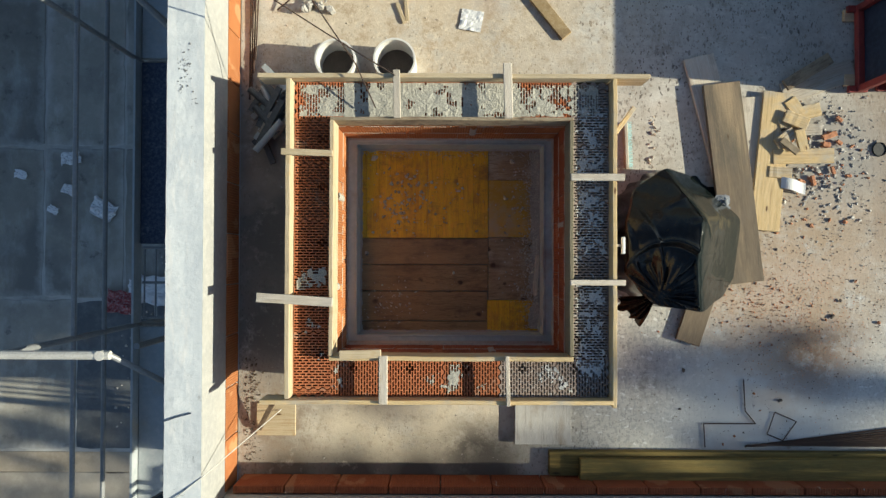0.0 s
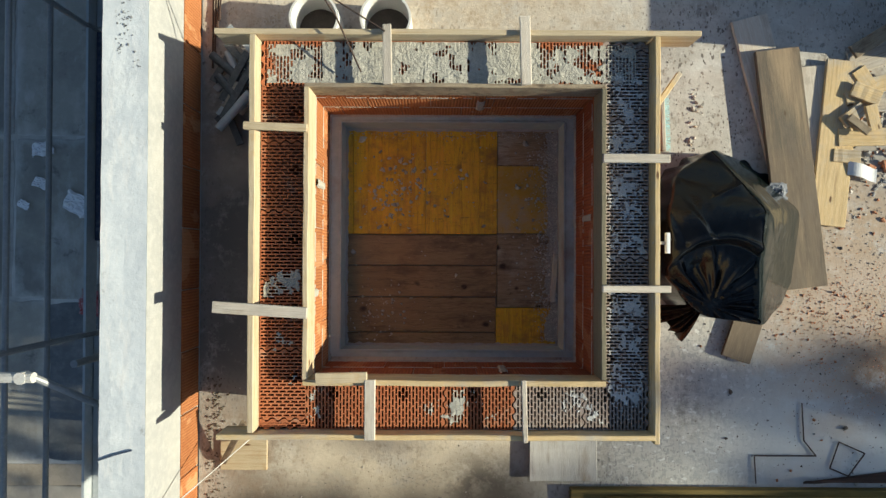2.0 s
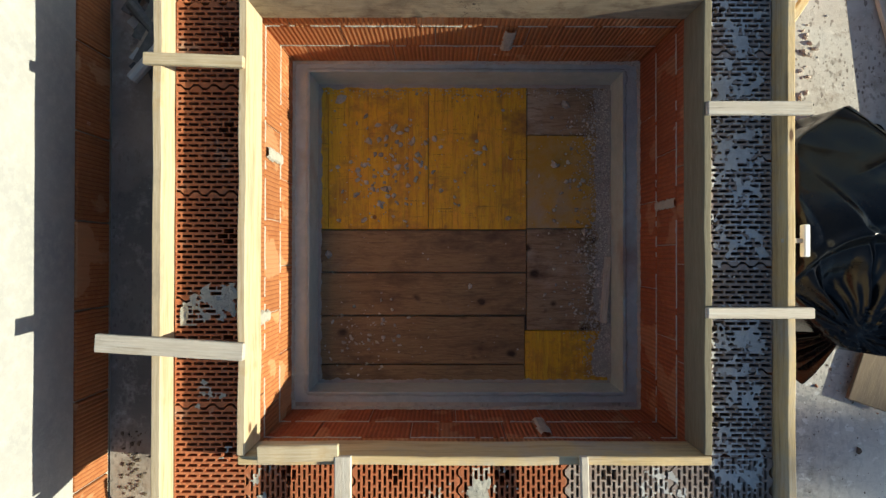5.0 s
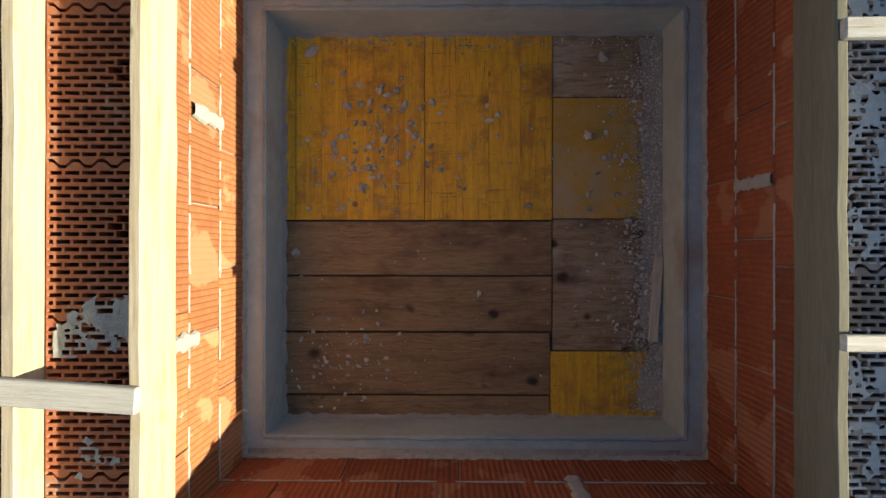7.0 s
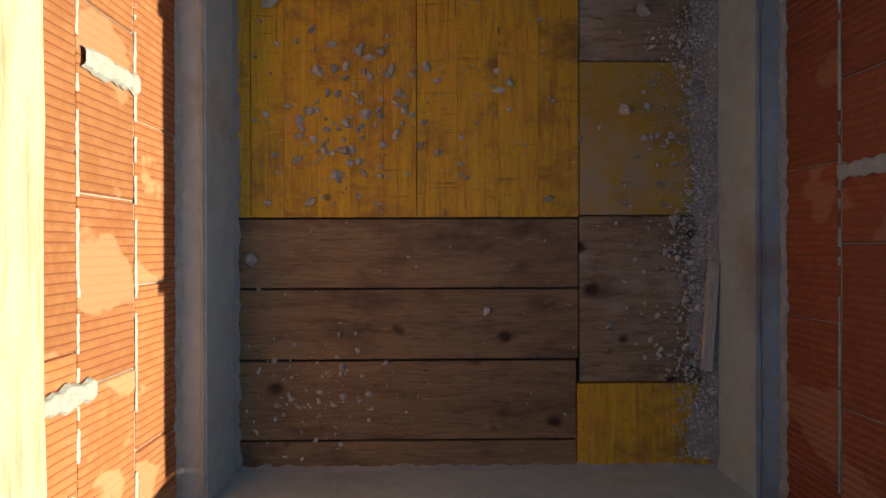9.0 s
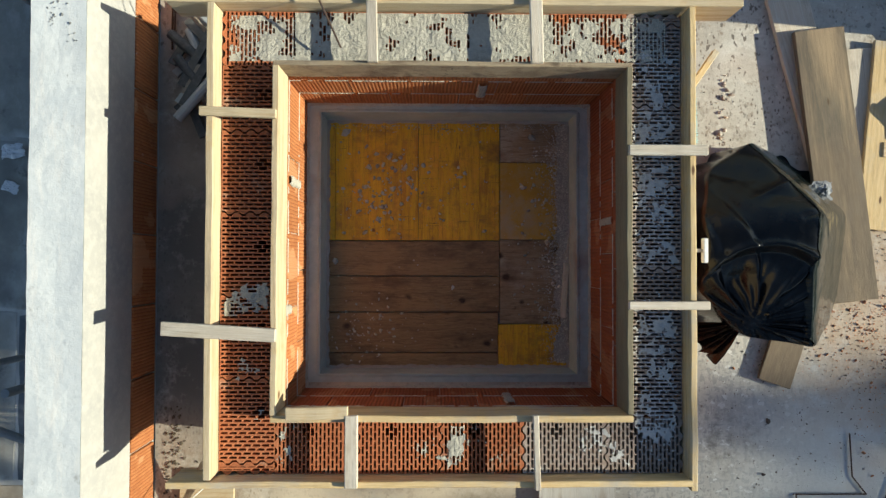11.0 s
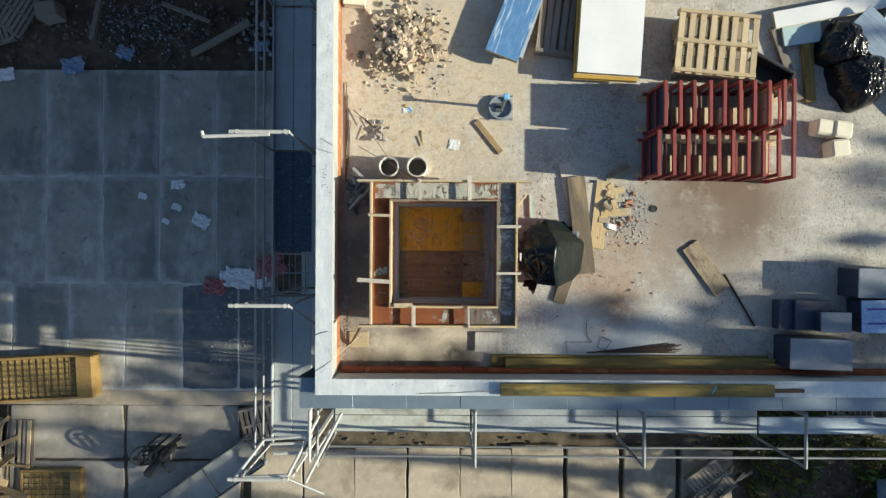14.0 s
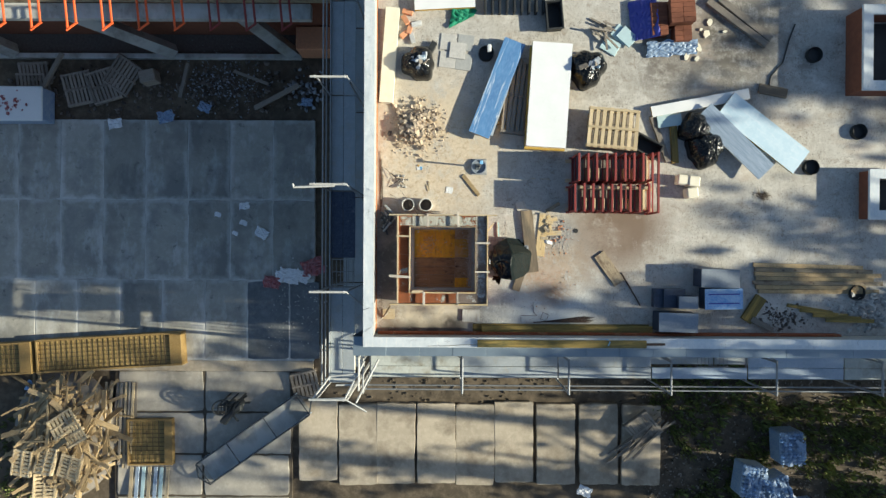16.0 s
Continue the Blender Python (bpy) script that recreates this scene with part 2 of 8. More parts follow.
def slab_wear(n, l, co, col, mix, ramp, noise_node):
    """Pale worn rims, oil stains and streaks on the yard slabs."""
    streak = noise_node(0.75, 7, 0.68, scaled(n, l, co, (1.5, 0.7, 1)))
    col = mix(ramp(streak, 0.54, 0.66), col, (0.46, 0.455, 0.43))
    dull = noise_node(0.55, 6, 0.62, scaled(n, l, co, (1.2, 0.8, 1)))
    col = mix(ramp(dull, 0.50, 0.64), col, (0.225, 0.22, 0.205))
    stain = noise_node(2.6, 6, 0.7, co)
    col = mix(ramp(stain, 0.60, 0.70), col, (0.16, 0.155, 0.145))
    # worn pale rim of each slab
    axes = n.new("ShaderNodeSeparateXYZ")
    size = n.new("ShaderNodeVectorMath")
    size.operation = "ABSOLUTE"
    l.new(n.new("ShaderNodeTexCoord").outputs["Object"], size.inputs[0])
    l.new(size.outputs[0], axes.inputs[0])
    gaps = []
    for axis, half in (("X", 0.776), ("Y", 1.465)):
        g = n.new("ShaderNodeMath")
        g.operation = "SUBTRACT"
        g.inputs[0].default_value = half
        l.new(axes.outputs[axis], g.inputs[1])
        gaps.append(g.outputs[0])
    near = n.new("ShaderNodeMath")
    near.operation = "MINIMUM"
    l.new(gaps[0], near.inputs[0])
    l.new(gaps[1], near.inputs[1])
    uneven = n.new("ShaderNodeMath")
    uneven.operation = "MULTIPLY_ADD"
    l.new(noise_node(2.0, 6, 0.7, co), uneven.inputs[0])
    uneven.inputs[1].default_value = 0.55
    l.new(near.outputs[0], uneven.inputs[2])
    worn = n.new("ShaderNodeMath")
    worn.operation = "MULTIPLY"
    l.new(ramp(uneven.outputs[0], 0.46, 0.29), worn.inputs[0])
    l.new(ramp(noise_node(1.3, 4, 0.6, scaled(n, l, co, (1.0, 0.6, 1.0))), 0.36, 0.56), worn.inputs[1])
    return mix(worn.outputs[0], col, (0.47, 0.465, 0.44))


def ply_wear(n, l, co, col, mix, ramp, noise_node):
    """Scratches and brown patches on the coated panels."""
    mottle = noise_node(34.0, 7, 0.75, scaled(n, l, co, (1.6, 0.7, 1)))
    col = mix(ramp(mottle, 0.50, 0.68), col, (0.42, 0.20, 0.03))
    mottle = noise_node(52.0, 6, 0.75, co)
    col = mix(ramp(mottle, 0.58, 0.70), col, (0.52, 0.34, 0.04))
    dot = cells(n, l, co, 5.5)
    col = mix(ramp(dot, 0.075, 0.05), col, (0.13, 0.06, 0.025))
    worn = noise_node(5.0, 6, 0.7, co)
    col = mix(ramp(worn, 0.50, 0.68), col, (0.52, 0.27, 0.03))
    brown = noise_node(3.4, 7, 0.75, scaled(n, l, co, (1.0, 0.8, 1)))
    col = mix(ramp(brown, 0.51, 0.66), col, (0.27, 0.135, 0.03))
    streak = noise_node(2.2, 6, 0.7, scaled(n, l, co, (14, 1.2, 1)))
    col = mix(ramp(streak, 0.53, 0.68), col, (0.34, 0.165, 0.02))
    streak = noise_node(2.0, 8, 0.75, scaled(n, l, co, (21, 0.9, 1)))
    col = mix(ramp(streak, 0.51, 0.66), col, (0.52, 0.36, 0.025))
    streak = noise_node(2.6, 8, 0.75, scaled(n, l, co, (33, 1.7, 1)))
    col = mix(ramp(streak, 0.54, 0.68), col, (0.27, 0.125, 0.02))
    grey = noise_node(7.0, 6, 0.75, scaled(n, l, co, (1, 1.6, 1)))
    col = mix(ramp(grey, 0.65, 0.74), col, (0.42, 0.34, 0.24))
    grime = noise_node(2.6, 6, 0.7, scaled(n, l, co, (0.9, 1.5, 1)))
    col = mix(ramp(grime, 0.53, 0.68), col, (0.20, 0.105, 0.03))
    where = noise_node(4.2, 4, 0.6, scaled(n, l, co, (1.0, 1.3, 1)))
    for sc, s, lo in ((2.0, (1.6, 38, 1), 0.59), (2.2, (2.9, 61, 1), 0.60), (2.3, (43, 1.9, 1), 0.60), (2.1, (29, 25, 1), 0.64)):
        both = n.new("ShaderNodeMath")
        both.operation = "MULTIPLY"
        l.new(ramp(noise_node(sc, 9, 0.8, scaled(n, l, co, s)), lo, lo + 0.05), both.inputs[0])
        l.new(ramp(where, 0.34, 0.56), both.inputs[1])
        col = mix(both.outputs[0], col, (0.12, 0.065, 0.02))
    return col


def board_wear(n, l, co, col, mix, ramp, noise_node):
    """Knots, dark grain and cement bloom on the brown boards."""
    warp = n.new("ShaderNodeVectorMath")
    warp.operation = "MULTIPLY_ADD"
    t = n.new("ShaderNodeTexNoise")
    t.inputs["Scale"].default_value, t.inputs["Detail"].default_value = 4.0, 3.0
    l.new(co, t.inputs["Vector"])
    l.new(t.outputs["Color"], warp.inputs[0])
    warp.inputs[1].default_value = (0.10, 0.05, 0.0)
    l.new(co, warp.inputs[2])
    bent = warp.outputs[0]
    grain = noise_node(2.0, 9, 0.75, scaled(n, l, bent, (1.1, 26, 1)))
    col = mix(ramp(grain, 0.53, 0.82), col, (0.10, 0.062, 0.04))
    patch = noise_node(3.2, 5, 0.65, scaled(n, l, co, (1.0, 2.0, 1)))
    col = mix(ramp(patch, 0.51, 0.70), col, (0.11, 0.07, 0.047))
    knot = cells(n, l, scaled(n, l, bent, (5.2, 7.0, 1)), 1.15)
    some = n.new("ShaderNodeMath")
    some.operation = "MULTIPLY"
    l.new(ramp(knot, 0.21, 0.11), some.inputs[0])
    l.new(ramp(noise_node(5.0, 2, 0.5, scaled(n, l, co, (1.0, 1.0, 2.0))), 0.53, 0.57), some.inputs[1])
    col = mix(some.outputs[0], col, (0.045, 0.03, 0.022))
    pore = noise_node(20.0, 8, 0.75, scaled(n, l, bent, (0.6, 3.4, 1)))
    col = mix(ramp(pore, 0.52, 0.72), col, (0.13, 0.08, 0.05))
    split = noise_node(2.4, 9, 0.8, scaled(n, l, bent, (1.5, 48, 1)))
    col = mix(ramp(split, 0.62, 0.66), col, (0.03, 0.02, 0.015))
    bloom = noise_node(3.0, 7, 0.72, co)
    return mix(ramp(bloom, 0.60, 0.78), col, (0.28, 0.235, 0.175))


def rib_wear(n, l, co, col, mix, ramp, noise_node, rubbed=(0.50, 0.25, 0.115)):
    """Combed ribs and pale rubbed patches on the block faces."""
    w = n.new("ShaderNodeTexWave")
    w.bands_direction = "X"
    w.inputs["Scale"].default_value, w.inputs["Distortion"].default_value = 17.0, 0.5
    l.new(co, w.inputs["Vector"])
    col = mix(ramp(w.outputs["Fac"], 0.16, 0.0), col, (0.25, 0.075, 0.026))
    rub = noise_node(4.0, 4, 0.5, scaled(n, l, co, (1.0, 1.0, 0.7)))
    col = mix(ramp(rub, 0.59, 0.61), col, rubbed)
    lime = noise_node(6.5, 7, 0.75, scaled(n, l, co, (1.8, 1.0, 0.6)))
    return mix(ramp(lime, 0.655, 0.70), col, (0.60, 0.50, 0.41))


def pine_wear(n, l, co, col, mix, ramp, noise_node):
    """Knots, grain and grey-brown building dirt on sawn boards."""
    grain = noise_node(2.2, 8, 0.72, scaled(n, l, co, (1.2, 34, 20)))
    col = mix(ramp(grain, 0.50, 0.72), col, (0.36, 0.235, 0.115))
    dirt = noise_node(3.0, 6, 0.7, scaled(n, l, co, (0.8, 2.0, 2.0)))
    col = mix(ramp(dirt, 0.60, 0.76), col, (0.34, 0.27, 0.19))
    knot = cells(n, l, scaled(n, l, co, (2.4, 7.0, 3.0)), 1.5)
    return mix(ramp(knot, 0.10, 0.06), col, (0.14, 0.075, 0.035))


def plank_wear(n, l, co, col, mix, ramp, noise_node):
    """Warm bare streaks, grey weathering and dark water marks along a plank."""
    warm = noise_node(1.2, 6, 0.65, scaled(n, l, co, (0.6, 6, 6)))
    col = mix(ramp(warm, 0.50, 0.66), col, (0.36, 0.27, 0.17))
    grain = noise_node(2.2, 8, 0.72, scaled(n, l, co, (1.0, 30, 20)))
    col = mix(ramp(grain, 0.54, 0.72), col, (0.20, 0.15, 0.10))
    water = noise_node(2.0, 6, 0.7, scaled(n, l, co, (0.9, 2.2, 2.0)))
    col = mix(ramp(water, 0.56, 0.72), col, (0.19, 0.155, 0.12))
    knot = cells(n, l, scaled(n, l, co, (2.0, 6.0, 3.0)), 1.5)
    return mix(ramp(knot, 0.10, 0.05), col, (0.10, 0.065, 0.035))


def bleached_wear(n, l, co, col, mix, ramp, noise_node):
    """Whitish lime streaks and brown water stains along the grain."""
    streak = noise_node(2.6, 8, 0.74, scaled(n, l, co, (0.8, 22, 12)))
    col = mix(ramp(streak, 0.50, 0.66), col, (0.60, 0.57, 0.51))
    dark = noise_node(2.2, 8, 0.74, scaled(n, l, co, (1.0, 30, 12)))
    col = mix(ramp(dark, 0.57, 0.70), col, (0.22, 0.18, 0.14))
    stain = noise_node(2.8, 5, 0.65, scaled(n, l, co, (0.8, 2.2, 2.0)))
    return mix(ramp(stain, 0.56, 0.74), col, (0.36, 0.28, 0.19))


def film_wear(n, l, co, col, mix, ramp, noise_node):
    """Long whitish creases in the protective film."""
    crease = noise_node(1.0, 4, 0.6, scaled(n, l, co, (3.6, 0.16, 1)))
    line = n.new("ShaderNodeMath")
    line.operation = "SUBTRACT"
    l.new(crease, line.inputs[0])
    line.inputs[1].default_value = 0.5
    size = n.new("ShaderNodeMath")
    size.operation = "ABSOLUTE"
    l.new(line.outputs[0], size.inputs[0])
    return mix(ramp(size.outputs[0], 0.008, 0.002), col, (0.62, 0.70, 0.78))


def bone_wear(n, l, co, col, mix, ramp, noise_node):
    """Hairline chips and trowel marks in the cement top."""
    streak = noise_node(2.4, 7, 0.72, scaled(n, l, co, (7, 1.2, 2)))
    col = mix(ramp(streak, 0.52, 0.70), col, (0.70, 0.695, 0.68))
    spot = noise_node(9.0, 8, 0.75, co)
    col = mix(ramp(spot, 0.60, 0.70), col, (0.40, 0.41, 0.41))
    crack = noise_node(3.1, 9, 0.8, scaled(n, l, co, (3.5, 1.0, 1)))
    gate = noise_node(1.7, 2, 0.5, scaled(n, l, co, (1.0, 1.0, 1.0)))
    both = n.new("ShaderNodeMath")
    both.operation = "MULTIPLY"
    l.new(ramp(crack, 0.60, 0.63), both.inputs[0])
    l.new(ramp(gate, 0.56, 0.62), both.inputs[1])
    return mix(both.outputs[0], col, (0.15, 0.155, 0.16))


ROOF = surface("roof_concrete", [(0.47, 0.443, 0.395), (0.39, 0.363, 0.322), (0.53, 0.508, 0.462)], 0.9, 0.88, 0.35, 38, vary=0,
               stain=(0.29, 0.26, 0.225), stain_scale=1.3, stain_amount=0.3, world_space=True, speck=0.55, extra=roof_wear_and_shade, value=1.13)
PLASTER = surface("cement_plaster", [(0.60, 0.635, 0.66), (0.52, 0.55, 0.57), (0.67, 0.69, 0.70)], 2.2, 0.9, 0.35, 26, vary=0, world_space=True, extra=bone_wear, value=1.08)
CHIP_GREY = surface("broken_cement", [(0.22, 0.225, 0.23), (0.15, 0.155, 0.16), (0.30, 0.30, 0.30)], 30, 0.95, 0.5, 110, vary=0.2, island=True)
CREAM = surface("smoothed_render", [(0.41, 0.405, 0.385), (0.33, 0.335, 0.335), (0.47, 0.465, 0.44)], 3.5, 0.9, 0.3, 50, vary=0, world_space=True)
RING_CONCRETE = surface("slab_edge_concrete", [(0.48, 0.565, 0.56), (0.40, 0.475, 0.475), (0.545, 0.615, 0.60)], 3, 0.85, 0.3, 60, vary=0,
                        stain=(0.33, 0.28, 0.24), stain_scale=2.0, stain_amount=0.35, world_space=True)
YARD = surface("yard_concrete", [(0.355, 0.338, 0.295), (0.275, 0.262, 0.228), (0.40, 0.38, 0.335)], 0.7, 0.9, 0.35, 20, vary=0.16,
               stain=(0.21, 0.20, 0.185), stain_scale=0.6, stain_amount=0.4, extra=slab_wear, value=1.06)
# a darker slab, with some of the building's shade painted into its colour
DARK_YARD = surface("dark_concrete", [(0.16, 0.17, 0.18), (0.11, 0.12, 0.127), (0.23, 0.235, 0.235)], 0.9, 0.75, 0.3, 20, vary=0, stain=(0.09, 0.095, 0.10), stain_scale=0.8, stain_amount=0.4)
GREYISH_YARD = surface("greyish_concrete", [(0.45, 0.405, 0.34), (0.365, 0.33, 0.28), (0.51, 0.465, 0.395)], 0.8, 0.9, 0.35, 20, vary=0.10,
                       stain=(0.26, 0.24, 0.205), stain_scale=0.9, stain_amount=0.45)
SANDY_YARD = surface("sandy_concrete", [(0.52, 0.44, 0.335), (0.41, 0.345, 0.26), (0.58, 0.50, 0.39)], 0.8, 0.9, 0.35, 20, vary=0.12,
                     stain=(0.25, 0.205, 0.15), stain_scale=1.1, stain_amount=0.55)
SOIL = surface("soil", [(0.13, 0.10, 0.068), (0.07, 0.055, 0.038), (0.21, 0.165, 0.115)], 0.5, 0.95, 0.6, 9, vary=0, world_space=True)
FACADE = surface("facade_render", [(0.42, 0.43, 0.44), (0.36, 0.37, 0.38)], 1.2, 0.9, 0.2, 40, vary=0, world_space=True)
CLAY = surface("fired_clay", [(0.42, 0.145, 0.060), (0.34, 0.105, 0.043), (0.48, 0.19, 0.09)], 5, 0.85, 0.4, 90, vary=0.14,
               stain=(0.46, 0.31, 0.22), stain_scale=7, stain_amount=0.15)
CLAY_X = surface("ribbed_clay_x", [(0.44, 0.172, 0.058), (0.36, 0.130, 0.043), (0.49, 0.215, 0.083)], 5, 0.85, 0.55, 90, vary=0.18,
                 wave=("X", 17.0, 0.8), extra=rib_wear)
# ribbed clay darkened and reddened: shade painted into east and south faces
CLAY_SHADED = surface("ribbed_clay_shaded", [(0.33, 0.090, 0.034), (0.26, 0.066, 0.026), (0.39, 0.125, 0.05)], 5, 0.85, 0.55, 90, vary=0.16,
                   wave=("X", 17.0, 0.8), extra=lambda *a: rib_wear(*a, rubbed=(0.38, 0.155, 0.072)))
CLAY_DULL = surface("dusty_clay", [(0.34, 0.27, 0.235), (0.27, 0.20, 0.17), (0.42, 0.38, 0.35)], 6, 0.9, 0.4, 90, vary=0.12,
                    stain=(0.46, 0.45, 0.44), stain_scale=6, stain_amount=0.3)
MORTAR = surface("mortar", [(0.47, 0.455, 0.395), (0.37, 0.358, 0.312), (0.55, 0.53, 0.465)], 9, 0.95, 0.7, 110, vary=0, world_space=True)
MORTAR_PALE = surface("pale_mortar", [(0.56, 0.56, 0.55), (0.44, 0.44, 0.44), (0.64, 0.635, 0.62)], 9, 0.95, 0.6, 110, vary=0, world_space=True)
PINE = surface("sawn_pine", [(0.52, 0.425, 0.285), (0.45, 0.36, 0.225), (0.57, 0.485, 0.345)], 2.4, 0.75, 0.25, 30, (1, 14, 14), vary=0.12,
               stain=(0.45, 0.31, 0.16), stain_scale=4, stain_amount=0.1, extra=pine_wear)
PINE_STAINED = surface("cement_stained_pine", [(0.66, 0.495, 0.265), (0.56, 0.40, 0.19), (0.70, 0.56, 0.34)], 2.0, 0.8, 0.3, 30, (1, 12, 12), vary=0.1,
                       stain=(0.42, 0.40, 0.36), stain_scale=3.5, stain_amount=0.55, extra=pine_wear)
DARK_BOARD = surface("dark_oiled_board", [(0.18, 0.155, 0.10), (0.13, 0.112, 0.073), (0.24, 0.21, 0.145)], 2.4, 0.8, 0.3, 30, (1, 14, 14), vary=0.12)
CLOD = surface("soil_clod", [(0.13, 0.105, 0.075), (0.09, 0.07, 0.05)], 8, 0.95, 0.4, 40, vary=0.4, island=True)
PINE_GREY = surface("weathered_pine", [(0.56, 0.495, 0.41), (0.47, 0.405, 0.32), (0.64, 0.58, 0.50)], 2.4, 0.85, 0.35, 30, (1, 14, 14), vary=0.14,
                    stain=(0.33, 0.28, 0.22), stain_scale=3, stain_amount=0.25, extra=bleached_wear)
LIMED_BOARD = surface("limed_board", [(0.62, 0.60, 0.56), (0.52, 0.50, 0.46), (0.70, 0.68, 0.64)], 2.4, 0.9, 0.35, 30, (1, 10, 10), vary=0.05, extra=bleached_wear)
DARK_STEEL = surface("dark_flange_steel", [(0.10, 0.11, 0.115), (0.07, 0.075, 0.08), (0.16, 0.165, 0.17)], 6, 0.6, 0.2, 60, metal=0.4, vary=0.1)
BOARD_OLD = surface("old_form_board", [(0.36, 0.285, 0.19), (0.26, 0.205, 0.135), (0.43, 0.36, 0.26)], 2.4, 0.85, 0.35, 30, (1, 14, 14), vary=0.12, extra=board_wear)
BROWN_BOARD = surface("brown_form_board", [(0.325, 0.22, 0.112), (0.215, 0.14, 0.075), (0.385, 0.28, 0.16)], 2.2, 0.75, 0.35, 34, (1, 12, 12), vary=0.14,
                      extra=board_wear, value=1.05)
DUSTY_BOARD = surface("dusty_form_board", [(0.36, 0.27, 0.17), (0.25, 0.175, 0.10), (0.44, 0.36, 0.26)], 2.2, 0.85, 0.35, 34, (1, 12, 12), vary=0.1, stain=(0.46, 0.41, 0.33), stain_scale=3.0, stain_amount=0.4, extra=board_wear, value=1.2)
YELLOW_PANEL = surface("yellow_shutter_ply", [(0.50, 0.30, 0.015), (0.42, 0.235, 0.014), (0.50, 0.33, 0.03)], 3.2, 0.62, 0.25, 40, (9, 1, 9), vary=0.06, extra=ply_wear, value=1.65)
DUSTY_PANEL = surface("dusty_shutter_ply", [(0.62, 0.38, 0.05), (0.46, 0.29, 0.06), (0.52, 0.40, 0.20)], 2.2, 0.85, 0.3, 60, vary=0,
                      stain=(0.44, 0.40, 0.33), stain_scale=2.6, stain_amount=0.35)
GREEN_TIMBER = surface("impregnated_timber", [(0.225, 0.165, 0.045), (0.155, 0.115, 0.037), (0.275, 0.21, 0.07)], 1.6, 0.8, 0.3, 24, (1, 12, 12), vary=0.15, extra=tint_wear)
STONE = surface("broken_concrete", [(0.50, 0.48, 0.445), (0.38, 0.365, 0.345)], 12, 0.95, 0.5, 120, vary=0.3, island=True)
CRUMB = surface("mortar_crumb", [(0.63, 0.605, 0.55), (0.46, 0.445, 0.41)], 12, 0.95, 0.5, 120, vary=0.25, island=True)
OLIVE_BOARD = surface("olive_grey_board", [(0.19, 0.145, 0.10), (0.125, 0.10, 0.075), (0.235, 0.185, 0.13)], 1.6, 0.85, 0.3, 30, (1, 10, 10), vary=0.1,
                      stain=(0.105, 0.10, 0.08), stain_scale=1.1, stain_amount=0.5, extra=plank_wear)
RUBBLE = surface("rubble", [(0.56, 0.44, 0.31), (0.42, 0.32, 0.23), (0.68, 0.60, 0.48)], 8, 0.95, 0.4, 60, vary=0.4, island=True)
RUBBLE_PIECE = surface("rubble_piece", [(0.56, 0.44, 0.31), (0.42, 0.32, 0.23), (0.68, 0.60, 0.48)], 8, 0.95, 0.4, 60, vary=0.4)
SCRAP_BOARD = surface("scrap_board", [(0.44, 0.315, 0.16), (0.27, 0.185, 0.10), (0.56, 0.44, 0.26)], 5, 0.9, 0.3, 40, vary=0.45)
BRICKBITS = surface("brick_chips", [(0.54, 0.25, 0.13), (0.43, 0.20, 0.115)], 12, 0.95, 0.4, 100, vary=0.4, island=True)
PALE_BITS = surface("plaster_bits", [(0.58, 0.54, 0.48), (0.52, 0.36, 0.25)], 30, 0.95, 0.4, 100, vary=0.3, island=True)
DARKBITS = surface("dark_crumbs", [(0.12, 0.10, 0.09), (0.20, 0.17, 0.14)], 12, 0.95, 0.4, 100, vary=0.5, island=True)
GREY_FILM = surface("thin_grey_film", [(0.013, 0.018, 0.018), (0.009, 0.013, 0.013), (0.019, 0.025, 0.025)], 4, 0.08, 0.10, 6, (1, 3, 1), vary=0, spec=0.2)
BLACK_FILM = surface("black_plastic_film", [(0.010, 0.0105, 0.0115), (0.007, 0.0075, 0.008), (0.014, 0.0145, 0.015)], 4, 0.20, 0.06, 14, vary=0, spec=0.32)
TUBE = surface("galvanised_tube", [(0.30, 0.31, 0.32), (0.23, 0.24, 0.25), (0.36, 0.36, 0.36)], 6, 0.55, 0.1, 60, metal=0.35, vary=0.1)
TUBE_WHITE = surface("painted_tube", [(0.66, 0.65, 0.61), (0.55, 0.54, 0.51), (0.45, 0.42, 0.38)], 8, 0.55, 0.15, 60, metal=0.1, vary=0.08)
DECK = surface("steel_deck", [(0.42, 0.45, 0.47), (0.34, 0.375, 0.40), (0.50, 0.51, 0.52)], 3, 0.6, 0.15, 40, metal=0.3, vary=0.1, stain=(0.42, 0.40, 0.36), stain_scale=3, stain_amount=0.3)
PALE_DECK = surface("pale_deck_board", [(0.52, 0.54, 0.50), (0.42, 0.44, 0.41), (0.58, 0.58, 0.54)], 3, 0.7, 0.15, 40, vary=0.1, stain=(0.30, 0.27, 0.21), stain_scale=2.5, stain_amount=0.5)
DECK_BLUE = surface("blue_deck_board", [(0.045, 0.062, 0.11), (0.034, 0.048, 0.085), (0.15, 0.17, 0.21)], 5, 0.6, 0.15, 40, vary=0, stain=(0.20, 0.22, 0.26), stain_scale=7, stain_amount=0.1)
STEEL_RUSTY = surface("rusty_steel", [(0.09, 0.055, 0.04), (0.06, 0.045, 0.04)], 14, 0.8, 0.3, 120, metal=0.3)
RED_STEEL = surface("red_oxide_steel", [(0.26, 0.035, 0.028), (0.19, 0.028, 0.024), (0.32, 0.06, 0.05)], 7, 0.55, 0.15, 60, vary=0.15, spec=0.5)
ORANGE_STEEL = surface("orange_painted_steel", [(0.80, 0.13, 0.03), (0.68, 0.10, 0.025)], 7, 0.5, 0.1, 60, vary=0.1)
